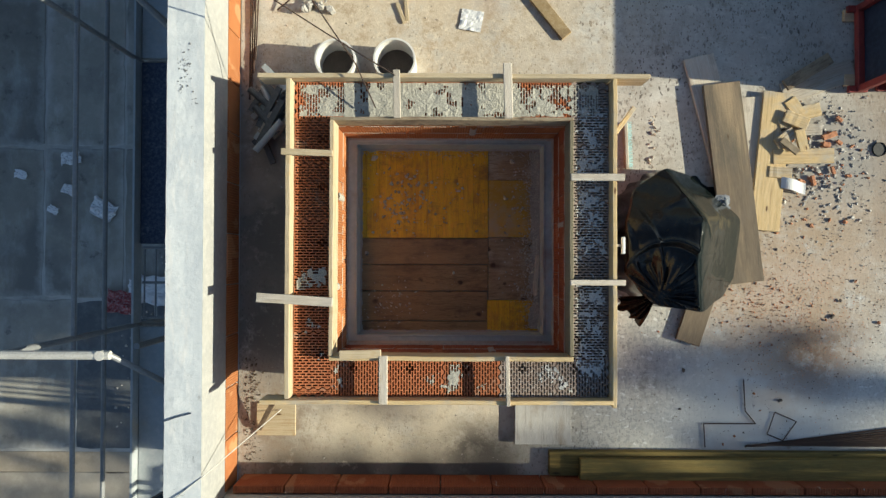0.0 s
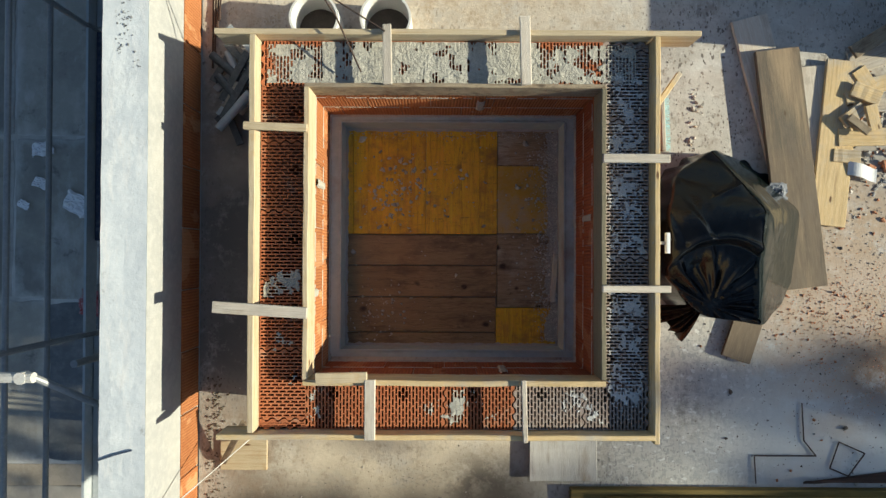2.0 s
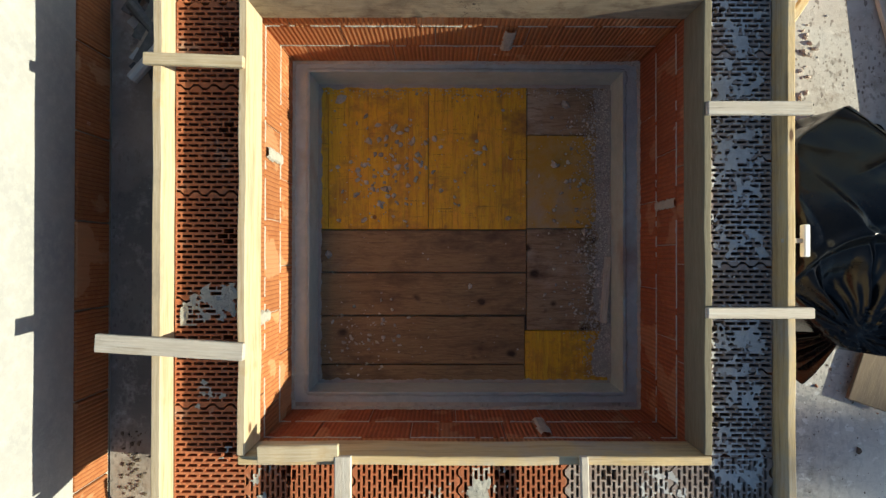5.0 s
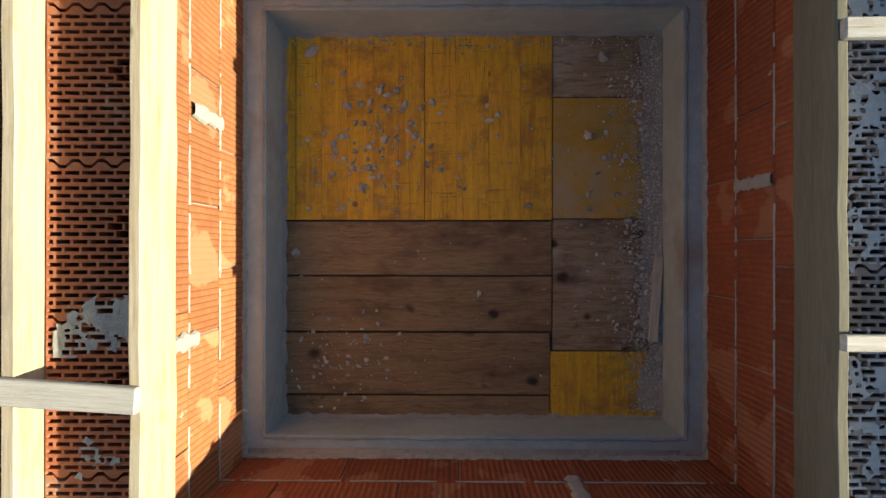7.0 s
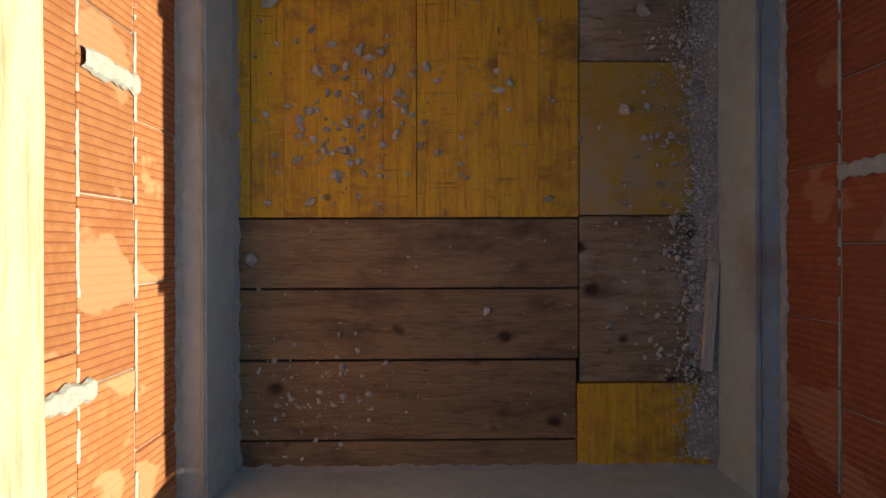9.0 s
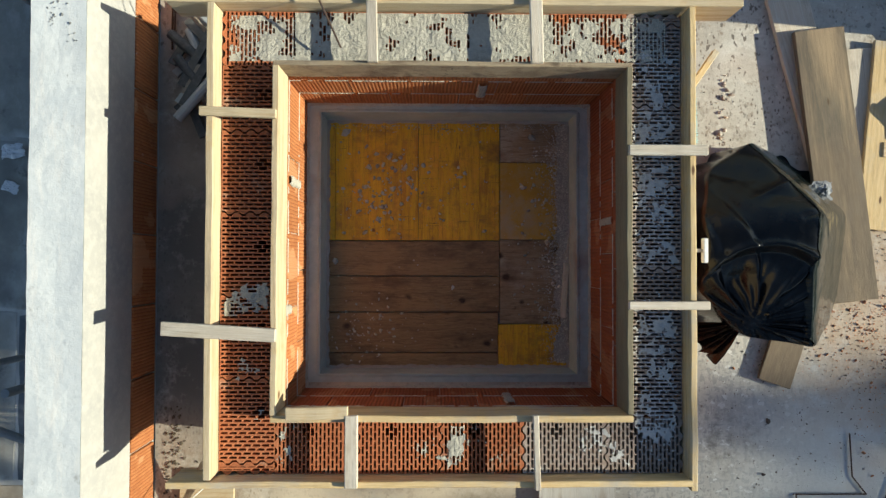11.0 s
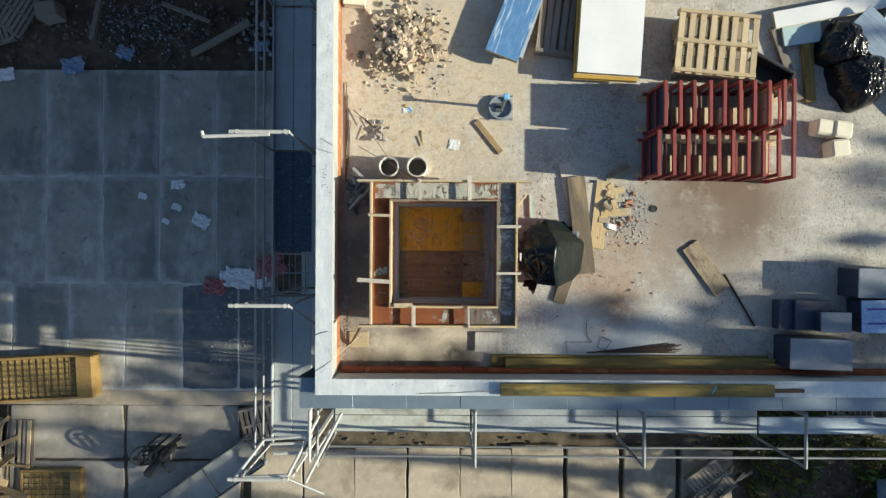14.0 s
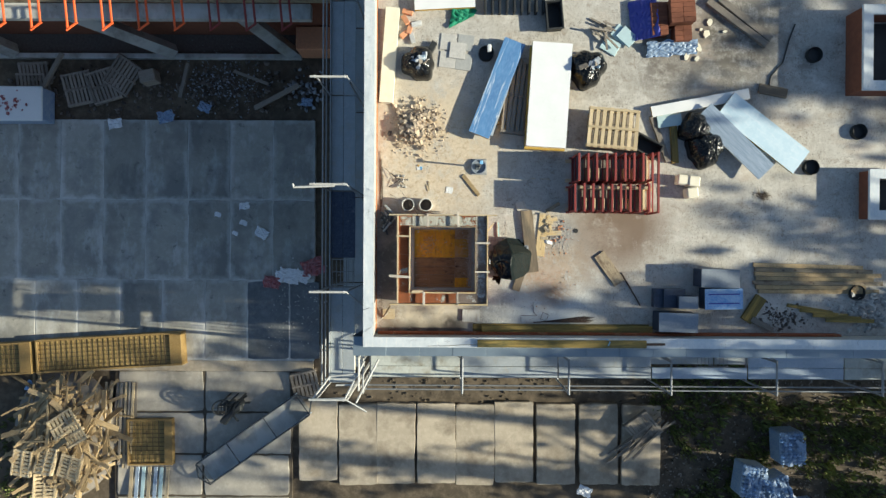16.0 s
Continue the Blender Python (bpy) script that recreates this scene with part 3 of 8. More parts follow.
PVC = surface("white_pvc", [(0.74, 0.73, 0.70), (0.66, 0.65, 0.62)], 5, 0.45, 0.08, 40, vary=0.04)
FOAM_WHITE = surface("white_sheet_metal", [(0.84, 0.84, 0.83), (0.78, 0.78, 0.77)], 2, 0.5, 0.08, 30, vary=0.05)
FOAM_YELLOW = surface("yellow_foam", [(0.55, 0.36, 0.08), (0.45, 0.28, 0.06)], 8, 0.95, 0.4, 60, vary=0.1)
CREAM_FOAM = surface("cream_foam_sheet", [(0.84, 0.78, 0.62), (0.78, 0.71, 0.55)], 3, 0.85, 0.15, 60, vary=0.03)
BLUE_SHEET = surface("blue_film_sheet", [(0.13, 0.28, 0.52), (0.10, 0.22, 0.44), (0.20, 0.35, 0.58)], 1.2, 0.45, 0.1, 20, (3, 1, 1), vary=0, extra=film_wear)
PALE_BLUE_SHEET = surface("pale_blue_sheet", [(0.54, 0.67, 0.76), (0.46, 0.60, 0.70), (0.62, 0.72, 0.79)], 1.6, 0.5, 0.1, 20, vary=0, extra=film_wear)
SILVER_SHEET = surface("zinc_sheet", [(0.46, 0.54, 0.64), (0.38, 0.46, 0.56), (0.55, 0.61, 0.69)], 2.5, 0.4, 0.1, 20, metal=0.2, vary=0.05)
ZINC_STREAKED = surface("streaked_zinc_sheet", [(0.36, 0.44, 0.54), (0.24, 0.31, 0.40), (0.52, 0.58, 0.66)], 1.2, 0.4, 0.1, 20, (10, 0.5, 1), metal=0.2, vary=0.05)
GREY_BLOCK = surface("aerated_block", [(0.25, 0.285, 0.33), (0.205, 0.235, 0.28), (0.32, 0.345, 0.385)], 4, 0.9, 0.3, 80, vary=0.1)
BLUE_WRAP = surface("blue_wrapping", [(0.14, 0.32, 0.66), (0.38, 0.54, 0.76), (0.62, 0.72, 0.82)], 4, 0.35, 0.3, 12, vary=0.1)
PALE_WRAP = surface("blue_white_wrapping", [(0.28, 0.37, 0.50), (0.15, 0.25, 0.44), (0.48, 0.53, 0.60)], 5, 0.35, 0.4, 14, vary=0.1)
BOTTLES = surface("plastic_bottles", [(0.22, 0.38, 0.66), (0.62, 0.68, 0.74), (0.40, 0.52, 0.70)], 5, 0.3, 0.1, 30, vary=0.45, island=True)
PAPER = surface("white_paper", [(0.78, 0.78, 0.77), (0.66, 0.66, 0.66)], 12, 0.8, 0.3, 40, vary=0)
BLACK_RUBBER = surface("black_plastic", [(0.025, 0.027, 0.028), (0.04, 0.042, 0.042)], 5, 0.55, 0.2, 40, vary=0.1)
PALLET_WOOD = surface("pallet_wood", [(0.62, 0.49, 0.30), (0.50, 0.38, 0.22), (0.70, 0.58, 0.40)], 3, 0.8, 0.3, 40, (1, 10, 10), vary=0.16)
GREY_WOOD = surface("grey_old_wood", [(0.27, 0.235, 0.195), (0.20, 0.17, 0.14), (0.36, 0.32, 0.27)], 3, 0.9, 0.35, 40, (1, 10, 10), vary=0.25)
TRAY_STEEL = surface("ochre_trough_steel", [(0.30, 0.19, 0.06), (0.23, 0.145, 0.05), (0.36, 0.25, 0.11)], 3, 0.65, 0.2, 40, vary=0.05)
TRAY_WOOD = surface("ochre_boards", [(0.42, 0.29, 0.10), (0.32, 0.215, 0.075), (0.50, 0.37, 0.16)], 2.0, 0.8, 0.3, 30, (1, 9, 9), vary=0.05, stain=(0.25, 0.17, 0.07), stain_scale=1.2, stain_amount=0.3)
MESH_STEEL = surface("rust_mesh", [(0.13, 0.085, 0.04), (0.09, 0.06, 0.03)], 9, 0.8, 0.2, 80)
LITTER = surface("litter", [(0.36, 0.38, 0.42), (0.22, 0.235, 0.26)], 9, 0.7, 0.3, 40, vary=0.5, island=True)
RED_SACK = surface("red_cement_sack", [(0.34, 0.035, 0.04), (0.24, 0.03, 0.035), (0.55, 0.52, 0.52)], 5, 0.6, 0.4, 20, vary=0)
DARK_WRAP = surface("dark_blue_wrap", [(0.035, 0.05, 0.085), (0.022, 0.03, 0.05), (0.06, 0.085, 0.13)], 4, 0.45, 0.4, 16, vary=0.15)
WHITE_SACK = surface("white_sack", [(0.84, 0.84, 0.85), (0.72, 0.73, 0.76)], 5, 0.6, 0.4, 20, vary=0.1)
GREEN_NET = surface("green_net", [(0.02, 0.24, 0.13), (0.015, 0.16, 0.09)], 9, 0.7, 0.3, 60, vary=0)
RED_BRICK = surface("dark_red_brick", [(0.23, 0.085, 0.045), (0.17, 0.06, 0.035)], 7, 0.9, 0.3, 60, vary=0.15)
FLASHING = surface("grey_metal_flashing", [(0.27, 0.33, 0.385), (0.225, 0.28, 0.335)], 2, 0.45, 0.05, 30, metal=0.4, vary=0, world_space=True)
LEAF = surface("leaves", [(0.075, 0.10, 0.03), (0.05, 0.075, 0.022), (0.12, 0.13, 0.04)], 6, 0.7, 0.2, 30, vary=0.4, island=True)
GRASS = surface("weeds", [(0.16, 0.20, 0.05), (0.10, 0.13, 0.034), (0.30, 0.27, 0.10)], 6, 0.8, 0.2, 30, vary=0.5, island=True)
BARK = surface("bark", [(0.12, 0.085, 0.06), (0.08, 0.06, 0.045)], 5, 0.95, 0.6, 30, vary=0)
TEAL_FILM = surface("pale_turquoise_film", [(0.40, 0.62, 0.64), (0.50, 0.70, 0.72)], 9, 0.4, 0.2, 30, vary=0)
SKY_BLUE = surface("light_blue_plastic", [(0.20, 0.46, 0.75), (0.28, 0.54, 0.80)], 9, 0.4, 0.2, 30, vary=0)
PALE_TILE = surface("pale_green_board", [(0.50, 0.64, 0.66), (0.44, 0.57, 0.60)], 4, 0.8, 0.1, 40, vary=0.08)
VIOLET = surface("violet_film", [(0.10, 0.10, 0.42), (0.06, 0.07, 0.34)], 5, 0.4, 0.3, 14, vary=0)


# ---- building helpers ----
rng = random.Random(7)


def part(name, bm, material, parent=None, label="", smooth=False):
    me = bpy.data.meshes.new(name)
    bm.to_mesh(me)
    bm.free()
    me.materials.append(material)
    if smooth:
        me.polygons.foreach_set("use_smooth", [True] * len(me.polygons))
    ob = new(name, me)
    if parent:
        ob.parent = parent
    if label:
        tagged(ob, label)
    return ob


def shared(name, me, m, parent):
    ob = new(name, me)
    ob.parent = parent
    ob.matrix_basis = m
    return ob


def thing(name, m, label, category, group="", kind=""):
    ob = new(name)
    ob.empty_display_size = 0.1
    ob.matrix_basis = m
    return tagged(ob, label, category, group, kind)


QUADS = ((0, 3, 2, 1), (4, 5, 6, 7), (0, 1, 5, 4), (1, 2, 6, 5), (2, 3, 7, 6), (3, 0, 4, 7))


def add_box(bm, x0, x1, y0, y1, z0, z1, m=None, wobble=0.0):
    co = [(x0, y0, z0), (x1, y0, z0), (x1, y1, z0), (x0, y1, z0), (x0, y0, z1), (x1, y0, z1), (x1, y1, z1), (x0, y1, z1)]
    vs = []
    for c in co:
        v = Vector(c)
        if wobble:
            v += Vector((rng.uniform(-1, 1), rng.uniform(-1, 1), rng.uniform(-1, 1))) * wobble
        vs.append(bm.verts.new(m @ v if m else v))
    for q in QUADS:
        bm.faces.new([vs[i] for i in q])
    return vs


def box_bm(x0, x1, y0, y1, z0, z1, bevel=0.0, wobble=0.0):
    bm = bmesh.new()
    add_box(bm, x0, x1, y0, y1, z0, z1, None, wobble)
    if bevel:
        bmesh.ops.bevel(bm, geom=bm.edges[:], offset=bevel, segments=1, affect="EDGES")
    return bm


def add_tube(bm, p, q, r, n=8, r2=None, caps=True):
    p, q = Vector(p), Vector(q)
    turn = (q - p).to_track_quat("Z", "Y").to_matrix()
    rings = []
    for c, rad in ((p, r), (q, r if r2 is None else r2)):
        rings.append([bm.verts.new(c + turn @ Vector((rad * math.cos(2 * math.pi * i / n), rad * math.sin(2 * math.pi * i / n), 0))) for i in range(n)])
    for i in range(n):
        j = (i + 1) % n
        bm.faces.new((rings[0][i], rings[0][j], rings[1][j], rings[1][i]))
    if caps:
        bm.faces.new(rings[0][::-1])
        bm.faces.new(rings[1])


def tube_bm(p, q, r, n=8):
    bm = bmesh.new()
    add_tube(bm, p, q, r, n)
    return bm


def wire_bm(points, r, n=6):
    bm = bmesh.new()
    for a, b in zip(points, points[1:]):
        add_tube(bm, a, b, r, n)
    return bm


def add_rock(bm, c, s, flat=0.7):
    """An angular fragment with an uneven outline and a chipped top."""
    m = Matrix.Translation(c) @ Euler((rng.uniform(-.4, .4), rng.uniform(-.4, .4), rng.uniform(0, 6.3))).to_matrix().to_4x4()
    a, b, h = s * rng.uniform(.35, .62), s * rng.uniform(.22, .48), s * flat * rng.uniform(.4, .9)
    n = 5 if s < 0.02 else 7
    turn = [2 * math.pi * (i + rng.uniform(-.3, .3)) / n for i in range(n)]
    rad = [rng.uniform(.65, 1.15) for _ in range(n)]
    low = [bm.verts.new(m @ Vector((a * r * math.cos(t), b * r * math.sin(t), -h / 2))) for t, r in zip(turn, rad)]
    top = [bm.verts.new(m @ Vector((a * r * k * math.cos(t), b * r * k * math.sin(t), h * rng.uniform(.25, .6)))) for t, r in zip(turn, rad) for k in (rng.uniform(.45, .85),)]
    peak = bm.verts.new(m @ Vector((0, 0, h * rng.uniform(.4, .65))))
    for i in range(n):
        j = (i + 1) % n
        bm.faces.new((low[i], low[j], top[j], top[i]))
        bm.faces.new((top[i], top[j], peak))


def along(a, b, z):
    """A pose at a whose x axis runs towards b, and the length."""
    d = Vector((b[0] - a[0], b[1] - a[1], 0))
    return pose(a[0], a[1], z, 0, 0, math.degrees(math.atan2(d.y, d.x))), d.length


def plank(name, a, b, width, thick, z, material, label, category="board", group="", dz=0.0, bevel=0.003, sag=0.0):
    """A board lying from a to b (its middle line), its underside at z; dz lifts the far end."""
    m, length = along(a, b, z)
    m = m @ pose(0, 0, 0, 0, -math.degrees(math.atan2(dz, length)), 0)
    bm = bmesh.new()
    n = 6
    rows = []
    for i in range(n + 1):
        x = length * i / n
        w = width / 2 * (1 + 0.012 * rng.uniform(-1, 1))
        s = -sag * math.sin(math.pi * i / n) + 0.0012 * rng.uniform(-1, 1)
        rows.append([bm.verts.new((x, -w, s)), bm.verts.new((x, w, s)), bm.verts.new((x, w, s + thick)), bm.verts.new((x, -w, s + thick))])
    for r, q in zip(rows, rows[1:]):
        for i in range(4):
            j = (i + 1) % 4
            bm.faces.new((r[i], q[i], q[j], r[j]))
    bm.faces.new(rows[0][::1])
    bm.faces.new(rows[-1][::-1])
    bmesh.ops.recalc_face_normals(bm, faces=bm.faces[:])
    if bevel:
        sharp = [e for e in bm.edges if len(e.link_faces) == 2 and e.calc_face_angle(0) > 0.8]
        bmesh.ops.bevel(bm, geom=sharp, offset=min(bevel, thick * 0.3), segments=1, affect="EDGES")
    ob = part(name, bm, material)
    ob.matrix_basis = m
    return tagged(ob, label, category, group)


def sheet_bm(nx, ny, f):
    """A grid of (nx + 1) x (ny + 1) points f(u, v); f may give None for a hole."""
    bm = bmesh.new()
    g = [[None if (p := f(i / nx, j / ny)) is None else bm.verts.new(p) for j in range(ny + 1)] for i in range(nx + 1)]
    for i in range(nx):
        for j in range(ny):
            q = (g[i][j], g[i + 1][j], g[i + 1][j + 1], g[i][j + 1])
            if None not in q:
                bm.faces.new(q)
    for v in [v for v in bm.verts if not v.link_faces]:
        bm.verts.remove(v)
    return bm


def n2(x, y, s=1.0, k=0.0):
    return noise.noise(Vector((x * s, y * s, k)))


# ---- the setting ----
GROUND = -6.83
RW, RE, RS, RN = -1.638, 17.0, -1.852, 13.0      # roof deck between the parapets
HOLE = 0.730                                   # half the opening through the slab

bm = bmesh.new()
# one sheet of ground, reaching the horizon
f = [bm.verts.new((x, y, GROUND - 0.16)) for x, y in ((-900, -900), (900, -900), (900, 900), (-900, 900))]
bm.faces.new(f)
tagged(part("ground", bm, SOIL), "bare brown soil with rubble round the building", "ground", kind="structure")

bm = bmesh.new()
xs, ys = (RW, -HOLE, HOLE, RE), (RS, -HOLE, HOLE + 0.03, RN)
for i in range(3):
    for j in range(3):
        if (i, j) == (1, 1):
            continue
        bm.faces.new([bm.verts.new(p) for p in ((xs[i], ys[j], 0), (xs[i + 1], ys[j], 0), (xs[i + 1], ys[j + 1], 0), (xs[i], ys[j + 1], 0))])
bmesh.ops.remove_doubles(bm, verts=bm.verts[:], dist=1e-5)
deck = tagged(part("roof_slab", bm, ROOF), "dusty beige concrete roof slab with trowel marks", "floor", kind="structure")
bm = bmesh.new()
add_box(bm, -0.90, -HOLE, -0.90, 0.90, -0.30, -0.004)
add_box(bm, HOLE, 0.90, -0.90, 0.90, -0.30, -0.004)
add_box(bm, -HOLE, HOLE, -0.90, -HOLE, -0.30, -0.004)
add_box(bm, -HOLE, HOLE, HOLE + 0.03, 0.90, -0.30, -0.004)
tagged(part("slab_edge", bm, RING_CONCRETE, deck), "grey cast concrete edge of the roof opening")
# ledge round the opening, rough grey cement
for name, x0, x1, y0, y1 in (("ledge", -0.80, -HOLE + 0.006, -0.77, 0.80), ("ledge", HOLE - 0.006, 0.80, -0.77, 0.80),
                             ("ledge", -HOLE, HOLE, -0.77, -HOLE + 0.006), ("ledge", -HOLE, HOLE, HOLE + 0.024, 0.80)):
    part("ledge", sheet_bm(24 if x1 - x0 > 1 else 3, 24 if y1 - y0 > 1 else 3,
         lambda u, v, x0=x0, x1=x1, y0=y0, y1=y1: (x0 + u * (x1 - x0), y0 + v * (y1 - y0), 0.004 + 0.003 * n2(x0 + u * (x1 - x0), y0 + v * (y1 - y0), 14))), RING_CONCRETE, deck)

# west and south parapets
def parapet(name, x0, x1, y0, y1, label):
    p = thing(name, pose(0, 0, 0), label, "parapet", kind="structure")
    cap = sheet_bm(max(4, int((x1 - x0) * 14)), max(4, int((y1 - y0) * 14)),
                   lambda u, v: (x0 + u * (x1 - x0) + 0.004 * n2(v * (y1 - y0), 3, 9) * (u in (0, 1)), y0 + v * (y1 - y0) + 0.004 * n2(u * (x1 - x0), 7, 9) * (v in (0, 1)),
                                 0.70 + 0.006 * n2(x0 + u * (x1 - x0), y0 + v * (y1 - y0), 6)))
    part("cap", cap, PLASTER, p, "troweled white cement top, chipped")
    bm = bmesh.new()
    add_box(bm, x0 + 0.003, x1 - 0.003, y0 + 0.003, y1 - 0.003, 0.27, 0.692)
    part("ring_beam", bm, CREAM, p, "cream rendered concrete beam")
    return p
west = parapet("parapet_west", -1.885, RW, -2.09, RN, "white cement topped parapet over orange clay blocks")
south = parapet("parapet_south", RW, RE, -2.09, RS, "white cement topped parapet along the roof edge")
bm = box_bm(-1.880, RW - 0.012, -2.085, RN, -0.02, 0.268)
part("block_core", bm, MORTAR, west)
bm = box_bm(RW - 0.012, RE, -2.085, RS - 0.012, -0.02, 0.268)
part("block_core", bm, MORTAR, south)
# chipped spots in the parapet tops
for x, y, dx, dy, k, owner in ((-1.765, 1.16, .020, .06, 40, west), (-1.79, 1.02, .010, .03, 16, west), (-1.70, 0.92, .012, .03, 10, west), (-1.76, -1.72, .03, .05, 22, west), (-1.72, 3.1, .02, .06, 14, west), (-0.72, -1.93, .07, .015, 16, south), (0.12, -1.94, .09, .015, 22, south), (-1.25, -1.90, .05, .02, 10, south)):
    bm = bmesh.new()
    for _ in range(k):
        add_rock(bm, (rng.gauss(x, dx), rng.gauss(y, dy), 0.7015), rng.choice((.006, .009, .013, .019)), .16)
    tagged(part("chipped_spot", bm, CHIP_GREY, owner), "dark chipped spots in the cement", kind="stuff")
# facade below
bm = box_bm(-1.875, RE, -2.08, RN, GROUND - 0.1, -0.31)
tagged(part("facade", bm, FACADE), "grey rendered facade below the roof edge", "wall", kind="structure")
flashing = thing("flashing", pose(0, 0, 0), "grey sheet metal edge along the parapet", "trim", kind="structure")
me_strip = part("metal_strip", box_bm(0, 0.797, -2.315, -2.096, 0.44, 0.60, 0.004), FLASHING, flashing)
me_strip.matrix_basis = pose(-2.14, 0, 0)
for i in range(1, 24):
    shared("metal_strip", me_strip.data, pose(-2.14 + 0.80 * i, 0, rng.uniform(-.003, .003), rng.uniform(-.1, .1)), flashing)
part("corner_strip", box_bm(-2.14, -1.892, -2.094, -1.86, 0.44, 0.60, 0.004), FLASHING, flashing)
bm = bmesh.new()
lo, hi = ([bm.verts.new((x, y, z)) for x, y in ((-2.16, -1.852), (-1.892, -1.852), (-1.892, -1.69))] for z in (0.44, 0.585))
bm.faces.new(lo[::-1])
bm.faces.new(hi)
for k in range(3):
    bm.faces.new((lo[k], lo[(k + 1) % 3], hi[(k + 1) % 3], hi[k]))
part("end_flap", bm, BLACK_RUBBER, flashing, "black folded end of the roofing sheet")
tagged(part("cord", wire_bm([(-1.886, -1.205, .706), (-1.80, -1.175, .708), (-1.705, -1.15, .706)], .0045), DECK_BLUE), "short dark blue cord lying on the parapet", "cord")
# clay blocks at the foot of the parapets
bm = box_bm(-0.186, 0.186, -0.055, 0, 0.01, 0.252, 0.004)
me_foot = bpy.data.meshes.new("clay_block")
bm.to_mesh(me_foot)
bm.free()
me_foot.materials.append(CLAY_X)
# south parapet: same block, its shade put into the clay colour
me_shaded_foot = me_foot.copy()
me_shaded_foot.materials[0] = CLAY_SHADED
for i in range(24):
    shared("clay_block", me_foot, pose(RW, -1.66 + 0.38 * i, 0.005, 0, 0, -90), west)
for i in range(30):
    shared("clay_block", me_shaded_foot, pose(-1.40 + 0.38 * i, RS, 0.005, 0, 0, 180), south)


# ---- the block upstand round the opening ----
TOP, COURSE = 0.650, 0.2165
L, T = 0.375, 0.25
OUT, INN = 1.05, 0.80
upstand = thing("block_upstand", pose(0, 0, 0), "square upstand of orange hollow clay blocks round the opening", "wall")
cores = []
for x0, x1, y0, y1 in ((-OUT, INN, INN, OUT), (INN, OUT, -INN, OUT), (-INN, OUT, -OUT, -INN), (-OUT, -INN, -OUT, INN)):
    bm = bmesh.new()
    add_box(bm, x0 + 0.006, x1 - 0.006, y0 + 0.006, y1 - 0.006, 0.002, 0.432)
    cores.append(part("wall_side", bm, MORTAR, upstand, "wall of laid blocks in grey bed mortar"))


def solid_block(length, material):
    bm = box_bm(0.0015, length - 0.0015, 0.0, T, 0.008, COURSE - 0.002, 0.0035)
    me = bpy.data.meshes.new("clay_block")
    bm.to_mesh(me)
    bm.free()
    me.materials.append(material)
    return me


